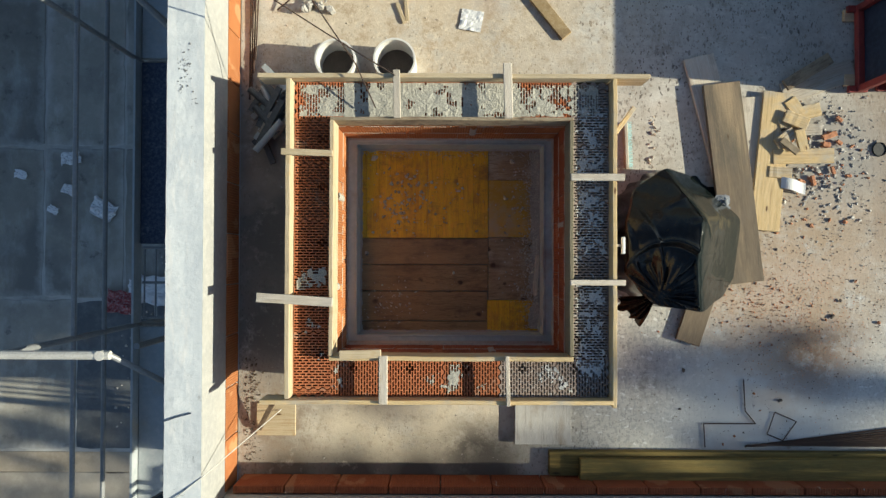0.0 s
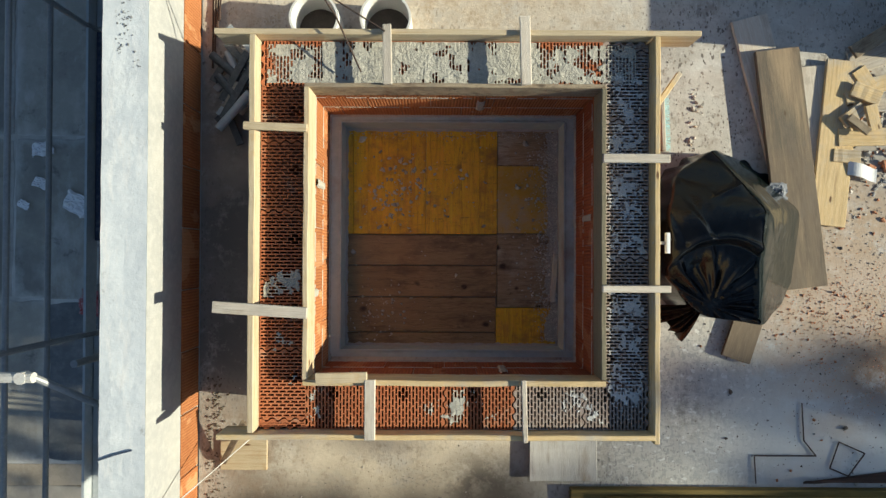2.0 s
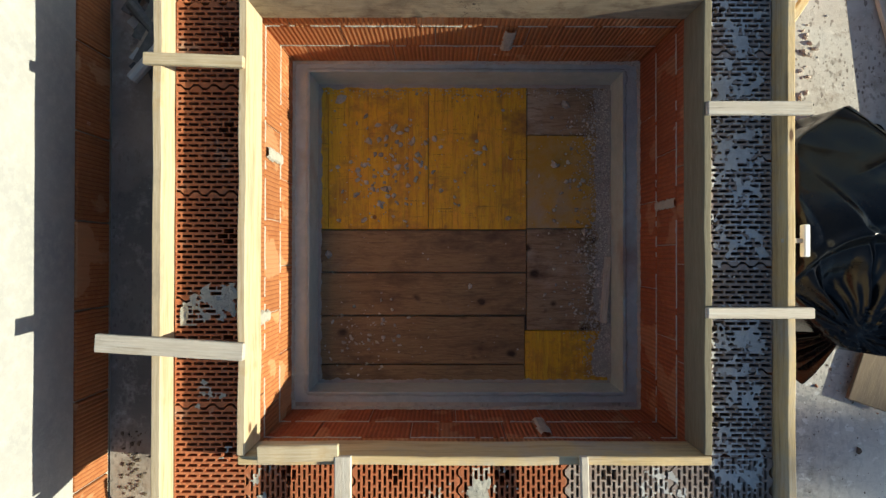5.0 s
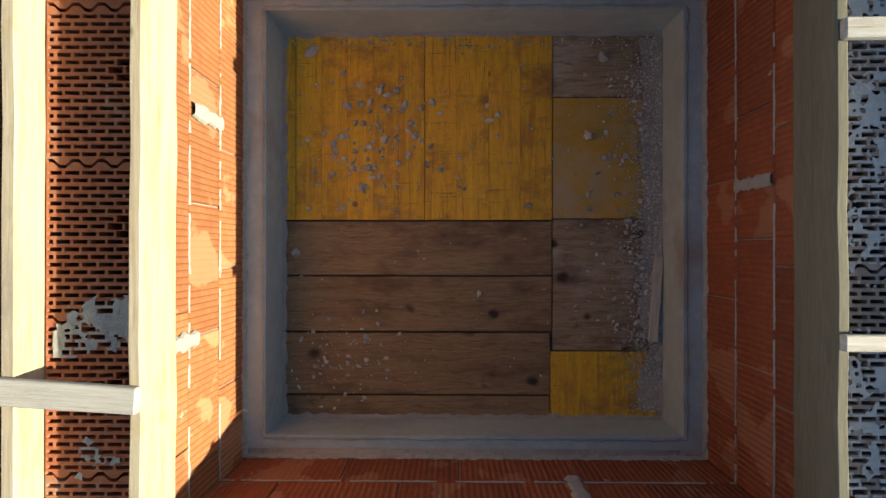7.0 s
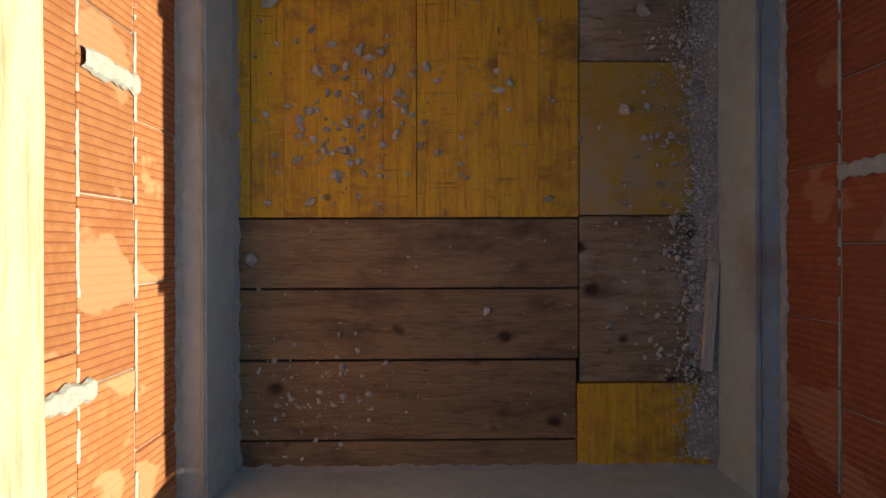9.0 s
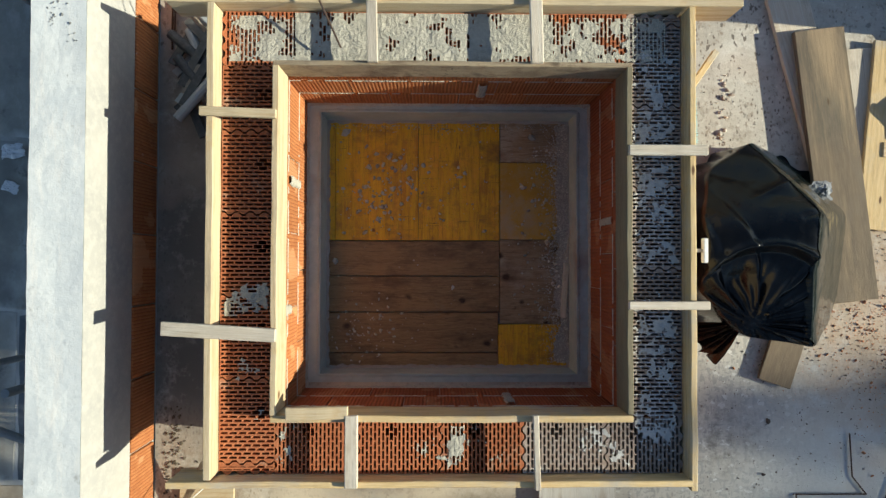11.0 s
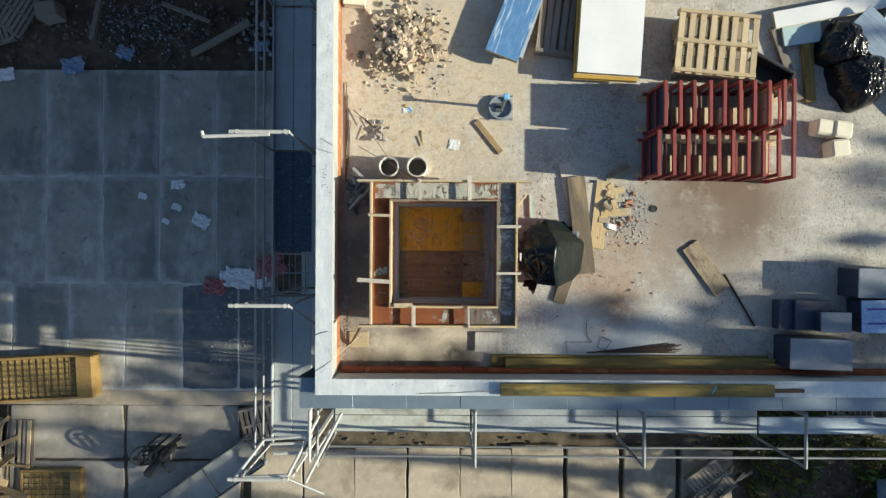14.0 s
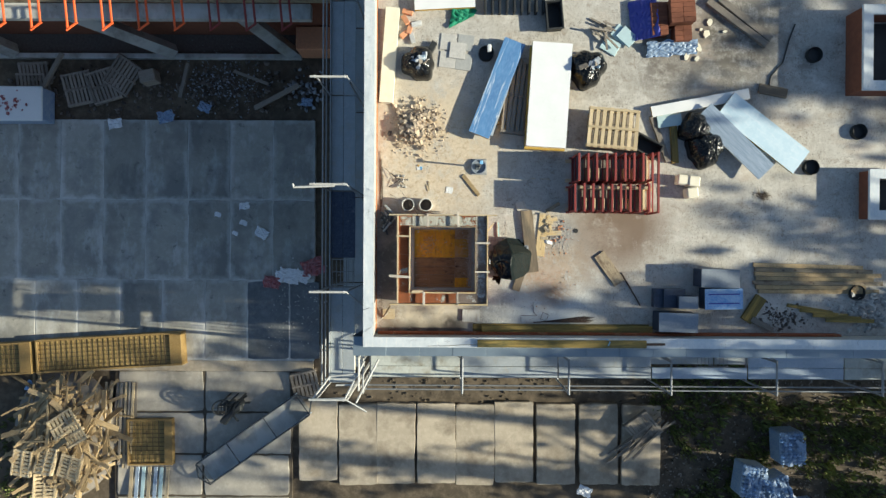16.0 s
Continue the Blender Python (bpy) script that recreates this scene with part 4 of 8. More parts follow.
def hollow_block(length, material, pits=0.19, seed=1):
    """A perforated clay block: rows of small slots across it, two grip holes and toothed ends."""
    r = random.Random(seed)
    bm = bmesh.new()
    z0, z1 = 0.008, COURSE
    end = 0.013
    rows = max(2, round((length - 2 * end) / 0.0187))
    pitch = (length - 2 * end) / rows
    cells = 6
    w = T / cells

    def ring(x0, x1, y0, y1, hx0, hx1, hy0, hy1, whole):
        ym = (y0 + y1) / 2
        o = [bm.verts.new((x, y, z1)) for x, y in ((x0, y0), (x1, y0), (x1, ym), (x1, y1), (x0, y1), (x0, ym))]
        i = [bm.verts.new(p) for p in ((hx0, hy0, z1), (hx1, hy0, z1), (hx1, hy1, z1), (hx0, hy1, z1))]
        d = [bm.verts.new((v.co.x, v.co.y, z1 - pits)) for v in i]
        bm.faces.new((o[0], o[1], i[1], i[0]))
        bm.faces.new((o[1], o[2], o[3], i[2], i[1]) if whole else (o[1], o[3], i[2], i[1]))
        bm.faces.new((o[3], o[4], i[3], i[2]))
        bm.faces.new((o[4], o[5], o[0], i[0], i[3]) if whole else (o[4], o[0], i[0], i[3]))
        if not whole:
            bm.verts.remove(o[2])
            bm.verts.remove(o[5])
        for a in range(4):
            b = (a + 1) % 4
            bm.faces.new((i[a], i[b], d[b], d[a]))
        bm.faces.new(d)

    for k in range(rows):
        x0, x1 = end + k * pitch, end + (k + 1) * pitch
        shift = (k % 2) * 0.5
        edges = sorted({0.0, T, *[min(T, max(0, (c + shift) * w)) for c in range(-1, cells + 1)]})
        for a, b in zip(edges, edges[1:]):
            if b - a < 0.012:
                continue
            t = 0.0030
            grip = k in (rows // 3, rows // 3 + 1, rows // 3 + 2) and abs((a + b) / 2 - T * 0.75) < w * 0.6
            m = 0.0010 if grip else 0.0043
            ring(x0, x1, a, b, x0 + m, x1 - m, a + t + r.uniform(0, .001), b - t - r.uniform(0, .001), b - a > w * 0.75)
    for side in (0, 1):
        # toothed end strips
        n = 16
        base = end if side == 0 else length - end
        tip = []
        for i in range(n + 1):
            y = T * i / n
            tooth = 0.0072 * (1 if i // 2 % 2 else -1)
            tip.append((0.0045 + tooth if side == 0 else length - 0.0045 + tooth, y))
        for (xa, ya), (xb, yb) in zip(tip, tip[1:]):
            q = [(base, ya), (base, yb), (xb, yb), (xa, ya)]
            v = [bm.verts.new((x, y, z1)) for x, y in q]
            bm.faces.new(v if side else v[::-1])
            u = [bm.verts.new((x, y, z0)) for x, y in q[2:]]
            bm.faces.new((v[3], v[2], u[0], u[1]))
    for y in (0, T):
        v = [bm.verts.new(p) for p in ((0.002, y, z0), (length - 0.002, y, z0), (length - 0.002, y, z1), (0.002, y, z1))]
        bm.faces.new(v if y == 0 else v[::-1]).material_index = 1
    bmesh.ops.remove_doubles(bm, verts=bm.verts[:], dist=1e-5)
    for f in bm.faces:
        f.normal_update()
    me = bpy.data.meshes.new("hollow_block")
    bm.to_mesh(me)
    bm.free()
    me.materials.append(material)
    me.materials.append(CLAY_SHADED if material is CLAY_DULL else CLAY_X)
    return me


RUN = OUT + INN
WALLS = (  # start, direction; each block run lies with its length along x, its thickness to the left
    ("north", pose(INN, OUT, 0, 0, 0, 180), (CLAY, CLAY, CLAY, CLAY, CLAY)),
    ("east", pose(OUT, -INN, 0, 0, 0, 90), (CLAY_DULL,) * 5),
    ("south", pose(-INN, -OUT, 0, 0, 0, 0), (CLAY, CLAY, CLAY, CLAY_DULL, CLAY_DULL)),
    ("west", pose(-OUT, INN, 0, 0, 0, -90), (CLAY,) * 5),
)
solid, cut = {m: solid_block(L, m) for m in (CLAY_X, CLAY_SHADED)}, {}
hollow = {m: hollow_block(L, m) for m in (CLAY, CLAY_DULL)}
for w, (side, m, mats) in enumerate(WALLS):
    for course in range(3):
        x = 0.0
        first = (0.375, 0.19, 0.375)[course] if w % 2 == 0 else (0.19, 0.375, 0.30)[course]
        k = 0
        while x < RUN - 0.03:
            ln = min(first if k == 0 else L, RUN - x)
            mat_here = mats[min(k, 4)] if course == 2 else CLAY_X if side in ("west", "north") else CLAY_SHADED
            key = (round(ln, 3), course == 2, mat_here)
            if course == 2:
                me = hollow[mat_here] if abs(ln - L) < 1e-6 else cut.setdefault(key, None) or cut.update({key: hollow_block(ln, mat_here)}) or cut[key]
            else:
                me = solid[mat_here] if abs(ln - L) < 1e-6 else cut.setdefault(key, None) or cut.update({key: solid_block(ln, mat_here)}) or cut[key]
            shared("hollow_block" if course == 2 else "clay_block", me, m @ pose(x, 0, course * COURSE), cores[w])
            x += ln
            k += 1


def in_slot(run, across):
    """True over a slot of the top course, for a place along and across the wall."""
    k, f = divmod((run % L - 0.013) / ((L - 0.026) / 19), 1.0)
    return 0 <= k < 19 and 0.26 < f < 0.74 and 0.09 < (across * 6 / T - 0.5 * (k % 2)) % 1.0 < 0.91


def smear(x0, x1, y0, y1, z, cover, seed, wall, thick=0.008, step=0.0031):
    """A ragged skin of mortar, with holes where it has sunk into the slots of the block."""
    nx, ny = int((x1 - x0) / step), int((y1 - y0) / step)
    run = {"n": lambda x, y: (INN - x, OUT - y), "s": lambda x, y: (x + INN, y + OUT), "e": lambda x, y: (y + INN - 0.30 + L, OUT - x), "w": lambda x, y: (INN - y - 0.30 + L, x + OUT)}[wall]

    def f(u, v):
        x, y = x0 + u * (x1 - x0), y0 + v * (y1 - y0)
        edge = min(u, 1 - u, v, 1 - v) * 6
        d = (0.3 if wall == "e" else 0.8) * n2(x, y, 7, seed) + 0.55 * n2(x, y, 28, seed + 3) + (0.55 if wall == "e" else 0.35) * n2(x, y, 70, seed + 8)
        if d + min(edge, 1) * 0.5 - 0.5 < 0.42 - cover:
            return None
        full = 0.9 * n2(x, y, 9, seed + 13) + 0.6 * n2(x, y, 26, seed + 15)
        if in_slot(*run(x, y)):
            if full < (-0.14 if wall == "n" and cover > 1.5 else 0.06) - 0.15 * (cover - 0.5):
                return None
            return (x, y, z + 0.0006 + thick * (0.30 + 0.45 * n2(x, y, 22, seed + 5) + 0.25 * n2(x, y, 60, seed + 9)))
        return (x, y, z + 0.001 + thick * (0.30 + 0.45 * n2(x, y, 22, seed + 5) + 0.25 * n2(x, y, 60, seed + 9)))
    return sheet_bm(nx, ny, f)


for a, cover, seed, wall, mat_here, thick in (
        ((-0.72, 0.46, 0.812, 1.045), 1.8, 1, "n", MORTAR, 0.009), ((-1.02, -0.60, 0.82, 1.03), 1.15, 2, "n", MORTAR, 0.008), ((0.40, 0.98, 0.82, 1.03), 0.95, 3, "n", MORTAR, 0.008),
        ((0.82, 1.04, -0.2, 1.03), 0.56, 4, "e", MORTAR_PALE, 0.003), ((0.82, 1.04, -1.0, -0.2), 0.58, 5, "e", MORTAR_PALE, 0.003), ((-1.03, -0.83, -0.34, -0.19), 0.75, 6, "w", MORTAR, 0.008),
        ((-0.02, 0.06, -1.03, -0.82), 0.85, 7, "s", MORTAR, 0.008), ((0.42, 1.0, -1.03, -0.82), 0.22, 8, "s", MORTAR_PALE, 0.004), ((-0.3, 0.3, -1.03, -0.82), 0.10, 11, "s", MORTAR, 0.004),
        ((-0.80, -0.71, -1.02, -0.83), 0.60, 9, "s", MORTAR, 0.008), ((-1.0, -0.84, -0.85, -0.5), 0.12, 10, "w", MORTAR, 0.005)):
    part("mortar_smear", smear(*a, TOP, cover, seed, wall, thick), mat_here, upstand, "rough grey mortar spread over the blocks", True)["kind"] = "stuff"
# mortar plugs in the inner faces
for x, y, z, sx, sy, lab in ((INN - 0.002, 0.115, 0.325, 0.006, 0.024, 1), (-INN + 0.004, 0.31, 0.325, 0.010, 0.03, 1), (-INN + 0.004, -0.33, 0.500, 0.010, 0.03, 1),
                             (0.30, -INN + 0.004, 0.30, 0.03, 0.010, 1), (0.16, INN - 0.004, 0.30, 0.03, 0.010, 1)):
    bm = sheet_bm(8, 22, lambda u, v: ((x + (u - .5) * 2 * sx * (.75 + .35 * n2(v * 9, x)) if sx > sy else x - math.copysign(sx * (1 - abs(2 * u - 1) ** 6), x)),
                                       (y + (u - .5) * 2 * sy * (.75 + .35 * n2(v * 9, y)) if sy > sx else y - math.copysign(sy * (1 - abs(2 * u - 1) ** 6), y)), z - .104 + .208 * v))
    part("mortar_plug", bm, MORTAR, upstand)
# thin bed joints squeezed out on the inner faces, broken off in places
for z in (COURSE, 2 * COURSE):
    for k, (dx, dy) in enumerate(((-1, 0), (1, 0), (0, -1), (0, 1))):
        def squeezed(u, v):
            run = -INN + 2 * INN * u
            if n2(run * 5.1, z * 9, 1, k) + 0.7 * n2(run * 21, z * 3, 1, k + 9) < -0.22:
                return None
            h = 0.0036 + 0.0035 * n2(run * 17, z * 7, 1, k + 4) + 0.002 * n2(run * 70, v * 2, 1, k)
            out = INN - 0.0045 * (1 - (2 * v - 1) ** 2) * (0.6 + 0.9 * abs(n2(run * 30, z, 1, k + 2))) - 0.0006
            zz = z + 0.004 + (v - 0.5) * 2 * h
            return (dx * out, run, zz) if dx else (run, dy * out, zz)
        tagged(part("bed_joint", sheet_bm(420, 4, squeezed), MORTAR, upstand, smooth=True), kind="stuff")

# ---- formwork: boards on edge and spacer battens ----
def edge_board(x0, x1, y0, y1, z0, z1, material, label):
    alongx = x1 - x0 > y1 - y0
    length = (x1 - x0) if alongx else (y1 - y0)
    th = (y1 - y0) if alongx else (x1 - x0)
    bm = bmesh.new()
    n = 10
    rows = []
    for i in range(n + 1):
        x = length * i / n
        s = 0.0022 * rng.uniform(-1, 1)
        t = 0.003 * rng.uniform(-1, 1)
        rows.append([bm.verts.new((x, s, 0)), bm.verts.new((x, s + th, 0)), bm.verts.new((x, s + th, z1 - z0 + t)), bm.verts.new((x, s, z1 - z0 + t))])
    for r, q in zip(rows, rows[1:]):
        for i in range(4):
            j = (i + 1) % 4
            bm.faces.new((r[i], q[i], q[j], r[j]))
    bm.faces.new(rows[0])
    bm.faces.new(rows[-1][::-1])
    bmesh.ops.recalc_face_normals(bm, faces=bm.faces[:])
    sharp = [e for e in bm.edges if len(e.link_faces) == 2 and e.calc_face_angle(0) > 0.8]
    bmesh.ops.bevel(bm, geom=sharp, offset=0.003, segments=1, affect="EDGES")
    ob = part("formwork_board", bm, material)
    ob.matrix_basis = pose(x0, y0, z0) if alongx else pose(x1, y0, z0, 0, 0, 90)
    return tagged(ob, label, "board", "formwork boards round the upstand")


FB = 0.74
edge_board(-1.275, 1.30, OUT + 0.004, OUT + 0.034, 0.572, FB, PINE, "pale new pine formwork board nailed along the block wall")
edge_board(-1.25, 1.06, -OUT - 0.032, -OUT - 0.004, 0.572, FB, PINE_STAINED, "weathered formwork board on edge along the block wall")
edge_board(-OUT - 0.036, -OUT - 0.004, -1.045, 1.05, 0.572, FB + 0.006, PINE, "pale new pine formwork board on edge, sunlit")
edge_board(OUT + 0.004, OUT + 0.032, -1.10, 1.05, 0.572, FB, PINE_STAINED, "weathered formwork board on edge along the block wall")
edge_board(-INN + 0.002, -INN + 0.030, -0.765, 0.775, 0.572, FB + 0.004, PINE, "pale new pine formwork board inside the opening")
edge_board(INN - 0.028, INN - 0.002, -0.765, 0.775, 0.572, FB, DARK_BOARD, "dark oiled formwork board inside the opening")
edge_board(-INN + 0.002, INN - 0.002, 0.776, 0.798, 0.572, FB, BOARD_OLD, "weathered formwork board with peeling edge inside the opening")
edge_board(-INN + 0.002, INN - 0.002, -0.798, -0.768, 0.572, FB, PINE_STAINED, "weathered grey formwork board inside the opening")
for a, b, w, mat_here, lab in (
        ((-1.11, 0.565), (-0.775, 0.553), 0.04, PINE, "short pale spacer batten nailed across two boards"),
        ((-1.265, -0.385), (-0.77, -0.415), 0.060, PINE_GREY, "long whitish spacer batten nailed across two boards"),
        ((0.775, 0.402), (1.125, 0.402), 0.045, PINE_GREY, "whitish spacer batten nailed across two boards"),
        ((0.772, -0.283), (1.13, -0.283), 0.036, PINE_GREY, "pale spacer batten nailed across two boards"),
        ((-0.362, 1.10), (-0.355, 0.785), 0.046, PINE_GREY, "whitish spacer batten nailed across two boards"),
        ((0.362, 1.145), (0.372, 0.785), 0.055, PINE_GREY, "whitish spacer batten nailed across two boards"),
        ((-0.44, -0.76), (-0.44, -1.075), 0.056, PINE_GREY, "whitish spacer batten nailed across two boards"),
        ((0.362, -0.76), (0.372, -1.085), 0.026, PINE_GREY, "thin spacer batten on edge across two boards")):
    plank("spacer_batten", a, b, w, 0.024, FB + 0.004, mat_here, lab, "batten", "spacer battens on the formwork")
plank("loose_board", (-0.725, -0.755), (-0.455, -0.748), 0.055, 0.022, FB + 0.004, PINE, "short loose board lying on the formwork edge", "board")
# small T-shaped clamp on the east board and a nailed stake
clamp = thing("formwork_clamp", pose(1.083, -0.04, 0.70), "small pale wooden clamp on the formwork board", "clamp")
part("arm", box_bm(-0.03, 0.05, -0.008, 0.008, 0.0, 0.02, 0.002), PINE_GREY, clamp)
part("head", box_bm(0.035, 0.055, -0.055, 0.055, 0.0, 0.03, 0.003), FOAM_WHITE, clamp)
plank("stake", (1.23, 0.89), (1.087, 0.70), 0.028, 0.03, 0.60, PINE_STAINED, "wooden stake nailed to the formwork board", "stake", dz=0.05)
# rebar wires over the corner
for pts, lab in (([(-0.98, 1.62, 1.05), (-0.62, 1.12, 0.82), (-0.50, 0.86, 0.72)], "thin rusty steel rod leaning over the formwork"),
                 ([(-1.22, 1.52, 1.05), (-0.80, 1.30, 0.86), (-0.37, 1.06, 0.77)], "thin rusty steel rod leaning on a batten")):
    tagged(part("steel_rod", wire_bm(pts, 0.0045), STEEL_RUSTY), lab, "rod", "loose steel rods")

# ---- boards closing the opening ----
FL = -0.235
floor_shutter = thing("shutter_floor", pose(0, 0, FL), "shuttering of yellow panels and brown boards closing the opening below", "shuttering")


def floor_piece(name, x0, x1, y0, y1, z, material, label=""):
    """A piece with its length along local x."""
    w, h = x1 - x0, y1 - y0
    bm = box_bm(0, w, -h / 2, h / 2, -0.027, 0, 0.0008 if "strip" in name else 0.002)
    ob = part(name, bm, material, floor_shutter, label)
    ob.matrix_basis = pose(x0, (y0 + y1) / 2, z, rng.uniform(-.04, .04), rng.uniform(-.04, .04), 0)
    return ob


for x0, x1, strips in ((-0.78, -0.682, 1), (-0.680, -0.181, 5), (-0.179, 0.311, 4)):
    for k in range(strips):
        w = (x1 - x0) / strips
        floor_piece("panel_strip", x0 + k * w + 0.0002, x0 + (k + 1) * w - 0.0002, 0.036, 0.80, 0.004, YELLOW_PANEL, "scratched yellow coated strip")
for y0, y1 in ((-0.178, 0.030), (-0.395, -0.184), (-0.638, -0.402), (-0.80, -0.645)):
    floor_piece("board", -0.80, 0.311 if y0 > -0.5 else 0.303, y0, y1, rng.uniform(-.003, .002), BROWN_BOARD, "dark brown knotty board")
floor_piece("board", 0.314, 0.80, 0.512, 0.80, -0.002, DUSTY_BOARD, "grey brown board")
floor_piece("panel", 0.314, 0.80, 0.042, 0.508, 0.001, DUSTY_PANEL, "dusty yellow panel under cement crumbs")
floor_piece("board", 0.315, 0.80, -0.468, 0.038, -0.003, DUSTY_BOARD, "brown board under cement dust")
floor_piece("panel", 0.306, 0.80, -0.80, -0.472, 0.003, YELLOW_PANEL, "yellow coated offcut")
bm = box_bm(-0.85, 0.85, -0.85, 0.85, -0.62, -0.60)
ob = part("bearer", bm, BOARD_OLD, floor_shutter)
# crumbs lying on the shuttering
bm = bmesh.new()
for _ in range(170):
    x, y = rng.gauss(-0.36, 0.15), rng.gauss(0.32, 0.14)
    if -0.70 < x < 0.3 and 0.06 < y < 0.72:
        s = rng.choice((0.008, 0.012, 0.017, 0.022, 0.03, 0.038))
        add_rock(bm, (x, y, FL + 0.004 + s * 0.18), s)
for _ in range(75):
    x, y = rng.uniform(-0.70, 0.68), rng.uniform(0.05, 0.72)
    s = rng.choice((0.006, 0.009, 0.012, 0.02))
    add_rock(bm, (x, y, FL + 0.004 + s * 0.18), s)
for _ in range(130):
    x, y = rng.gauss(-0.50, 0.13), rng.gauss(-0.52, 0.10)
    if -0.7 < x < 0.3 and -0.70 < y < -0.1:
        s = rng.choice((0.006, 0.010, 0.014, 0.018, 0.026))
        add_rock(bm, (x, y, FL + s * 0.15), s)
for _ in range(45):
    s = rng.choice((0.005, 0.008, 0.014))
    add_rock(bm, (rng.uniform(-0.7, 0.3), rng.uniform(-0.70, 0.02), FL + s * 0.2), s)
for x, y, s in ((0.50, 0.66, 0.06), (0.45, 0.36, 0.05), (0.60, 0.03, 0.045), (-0.62, 0.69, 0.06), (-0.68, -0.09, 0.05), (0.10, 0.44, 0.045), (0.07, 0.42, 0.04), (0.03, -0.25, 0.028), (-0.42, 0.155, 0.04),
                (-0.63, 0.08, 0.04), (0.22, 0.09, 0.035), (0.45, 0.08, 0.03)):
    add_rock(bm, (x, y, FL + 0.004 + s * 0.25), s)
for _ in range(420):
    s = rng.choice((0.006, 0.009, 0.012, 0.018, 0.025))
    add_rock(bm, (0.72 - abs(rng.gauss(0, 0.13)), rng.uniform(-0.45, 0.60), FL + 0.003 + s * 0.25), s)
for _ in range(5200):
    y = rng.uniform(-0.70, 0.74)
    wide = 0.045 + 0.050 * max(0.0, n2(y * 3.1, 2, 1, 4) + 0.35)
    x = 0.725 - abs(rng.gauss(0, wide))
    s = rng.choice((0.003, 0.004, 0.005, 0.006, 0.009, 0.013))
    add_rock(bm, (x, y, FL + 0.003 + s * 0.3 + max(0, x - 0.66) * 0.22), s)
for _ in range(260):
    s = rng.choice((0.005, 0.008, 0.012))
    add_rock(bm, (rng.uniform(-0.70, 0.70), 0.735 - abs(rng.gauss(0, 0.02)), FL + 0.006 + s * 0.3), s)
tagged(part("cement_crumbs", bm, CRUMB), "grey crumbs of broken mortar on the shuttering", "rubble", kind="stuff")
bm = sheet_bm(160, 14, lambda u, v: (0.735 - v * (0.075 + 0.05 * n2(u * 9, 1) + 0.025 * n2(u * 40, v * 5)), -0.70 + u * 1.43, FL + 0.0045 + 0.026 * (1 - v) ** 1.5 * (0.7 + 0.5 * n2(u * 14, v * 3)) + 0.004 * abs(n2(u * 90, v * 9))))
tagged(part("cement_fillet", bm, STONE), "spilt cement along the edge of the shuttering", "mortar", kind="stuff")
bm = sheet_bm(60, 5, lambda u, v: (-0.740 + v * (0.022 + 0.012 * n2(u * 9, 5)), -0.05 + u * 0.76, FL + 0.006 + 0.02 * (1 - v)))
tagged(part("cement_fillet", bm, STONE), "spilt cement along the edge of the shuttering", "mortar", kind="stuff")
plank("split_lath", (0.712, -0.10), (0.69, -0.43), 0.034, 0.016, FL + 0.02, PINE_GREY, "splintered lath by the slab edge", "lath")

# ragged cement beads along the foot of the walls and round the shuttering
for k, (p, q) in enumerate((((-HOLE, -HOLE), (-HOLE, HOLE + 0.03)), ((HOLE, HOLE + 0.03), (HOLE, -HOLE)), ((HOLE, -HOLE), (-HOLE, -HOLE)), ((-HOLE, HOLE + 0.03), (HOLE, HOLE + 0.03)))):
    p, q = Vector((*p, 0)), Vector((*q, 0))
    side = Vector(((q - p).y, -(q - p).x, 0)).normalized()
    for z, wide, high, inward in ((FL + 0.005, 0.016, 0.014, 1), (0.006, 0.012, 0.010, -1)):
        bm = sheet_bm(150, 4, lambda u, v, p=p, q=q, side=side: p.lerp(q, u) + side * inward * (wide * v * (0.6 + 1.2 * abs(n2(u * 22, k, 1, z)) + 0.5 * abs(n2(u * 70, k, 1, z))))
                      + Vector((0, 0, z + high * (1 - v) * (0.4 + 0.9 * abs(n2(u * 31, v, 1, k))))))
        tagged(part("cement_bead", bm, STONE if z < 0 else RING_CONCRETE, deck), "ragged bead of set cement", kind="stuff")
for k, (p, q) in enumerate((((-INN, -INN), (-INN, INN)), ((INN, INN), (INN, -INN)), ((INN, -INN), (-INN, -INN)), ((-INN, INN), (INN, INN)))):
    p, q = Vector((*p, 0)), Vector((*q, 0))
    side = Vector(((q - p).y, -(q - p).x, 0)).normalized()
    bm = sheet_bm(150, 4, lambda u, v, p=p, q=q, side=side: p.lerp(q, u) + side * (0.015 * v * (0.55 + 0.7 * abs(n2(u * 24, k, 1, 7)) + 0.8 * abs(n2(u * 83, k, 1, 9)))) + Vector((0, 0, 0.006 + 0.022 * (1 - v) * (0.4 + 1.1 * abs(n2(u * 37, v, 1, k + 20))))))
    tagged(part("cement_bead", bm, MORTAR, upstand), "ragged bead of bed mortar", kind="stuff")


# ---- loose things on the roof ----
def scatter(name, n, place, sizes, material, label, z=0.0, flat=0.6, category="rubble"):
    bm = bmesh.new()
    for _ in range(n):
        x, y = place()
        s = rng.choice(sizes)
        add_rock(bm, (x, y, z + s * 0.2), s, flat)
    return tagged(part(name, bm, material), label, category, kind="stuff")


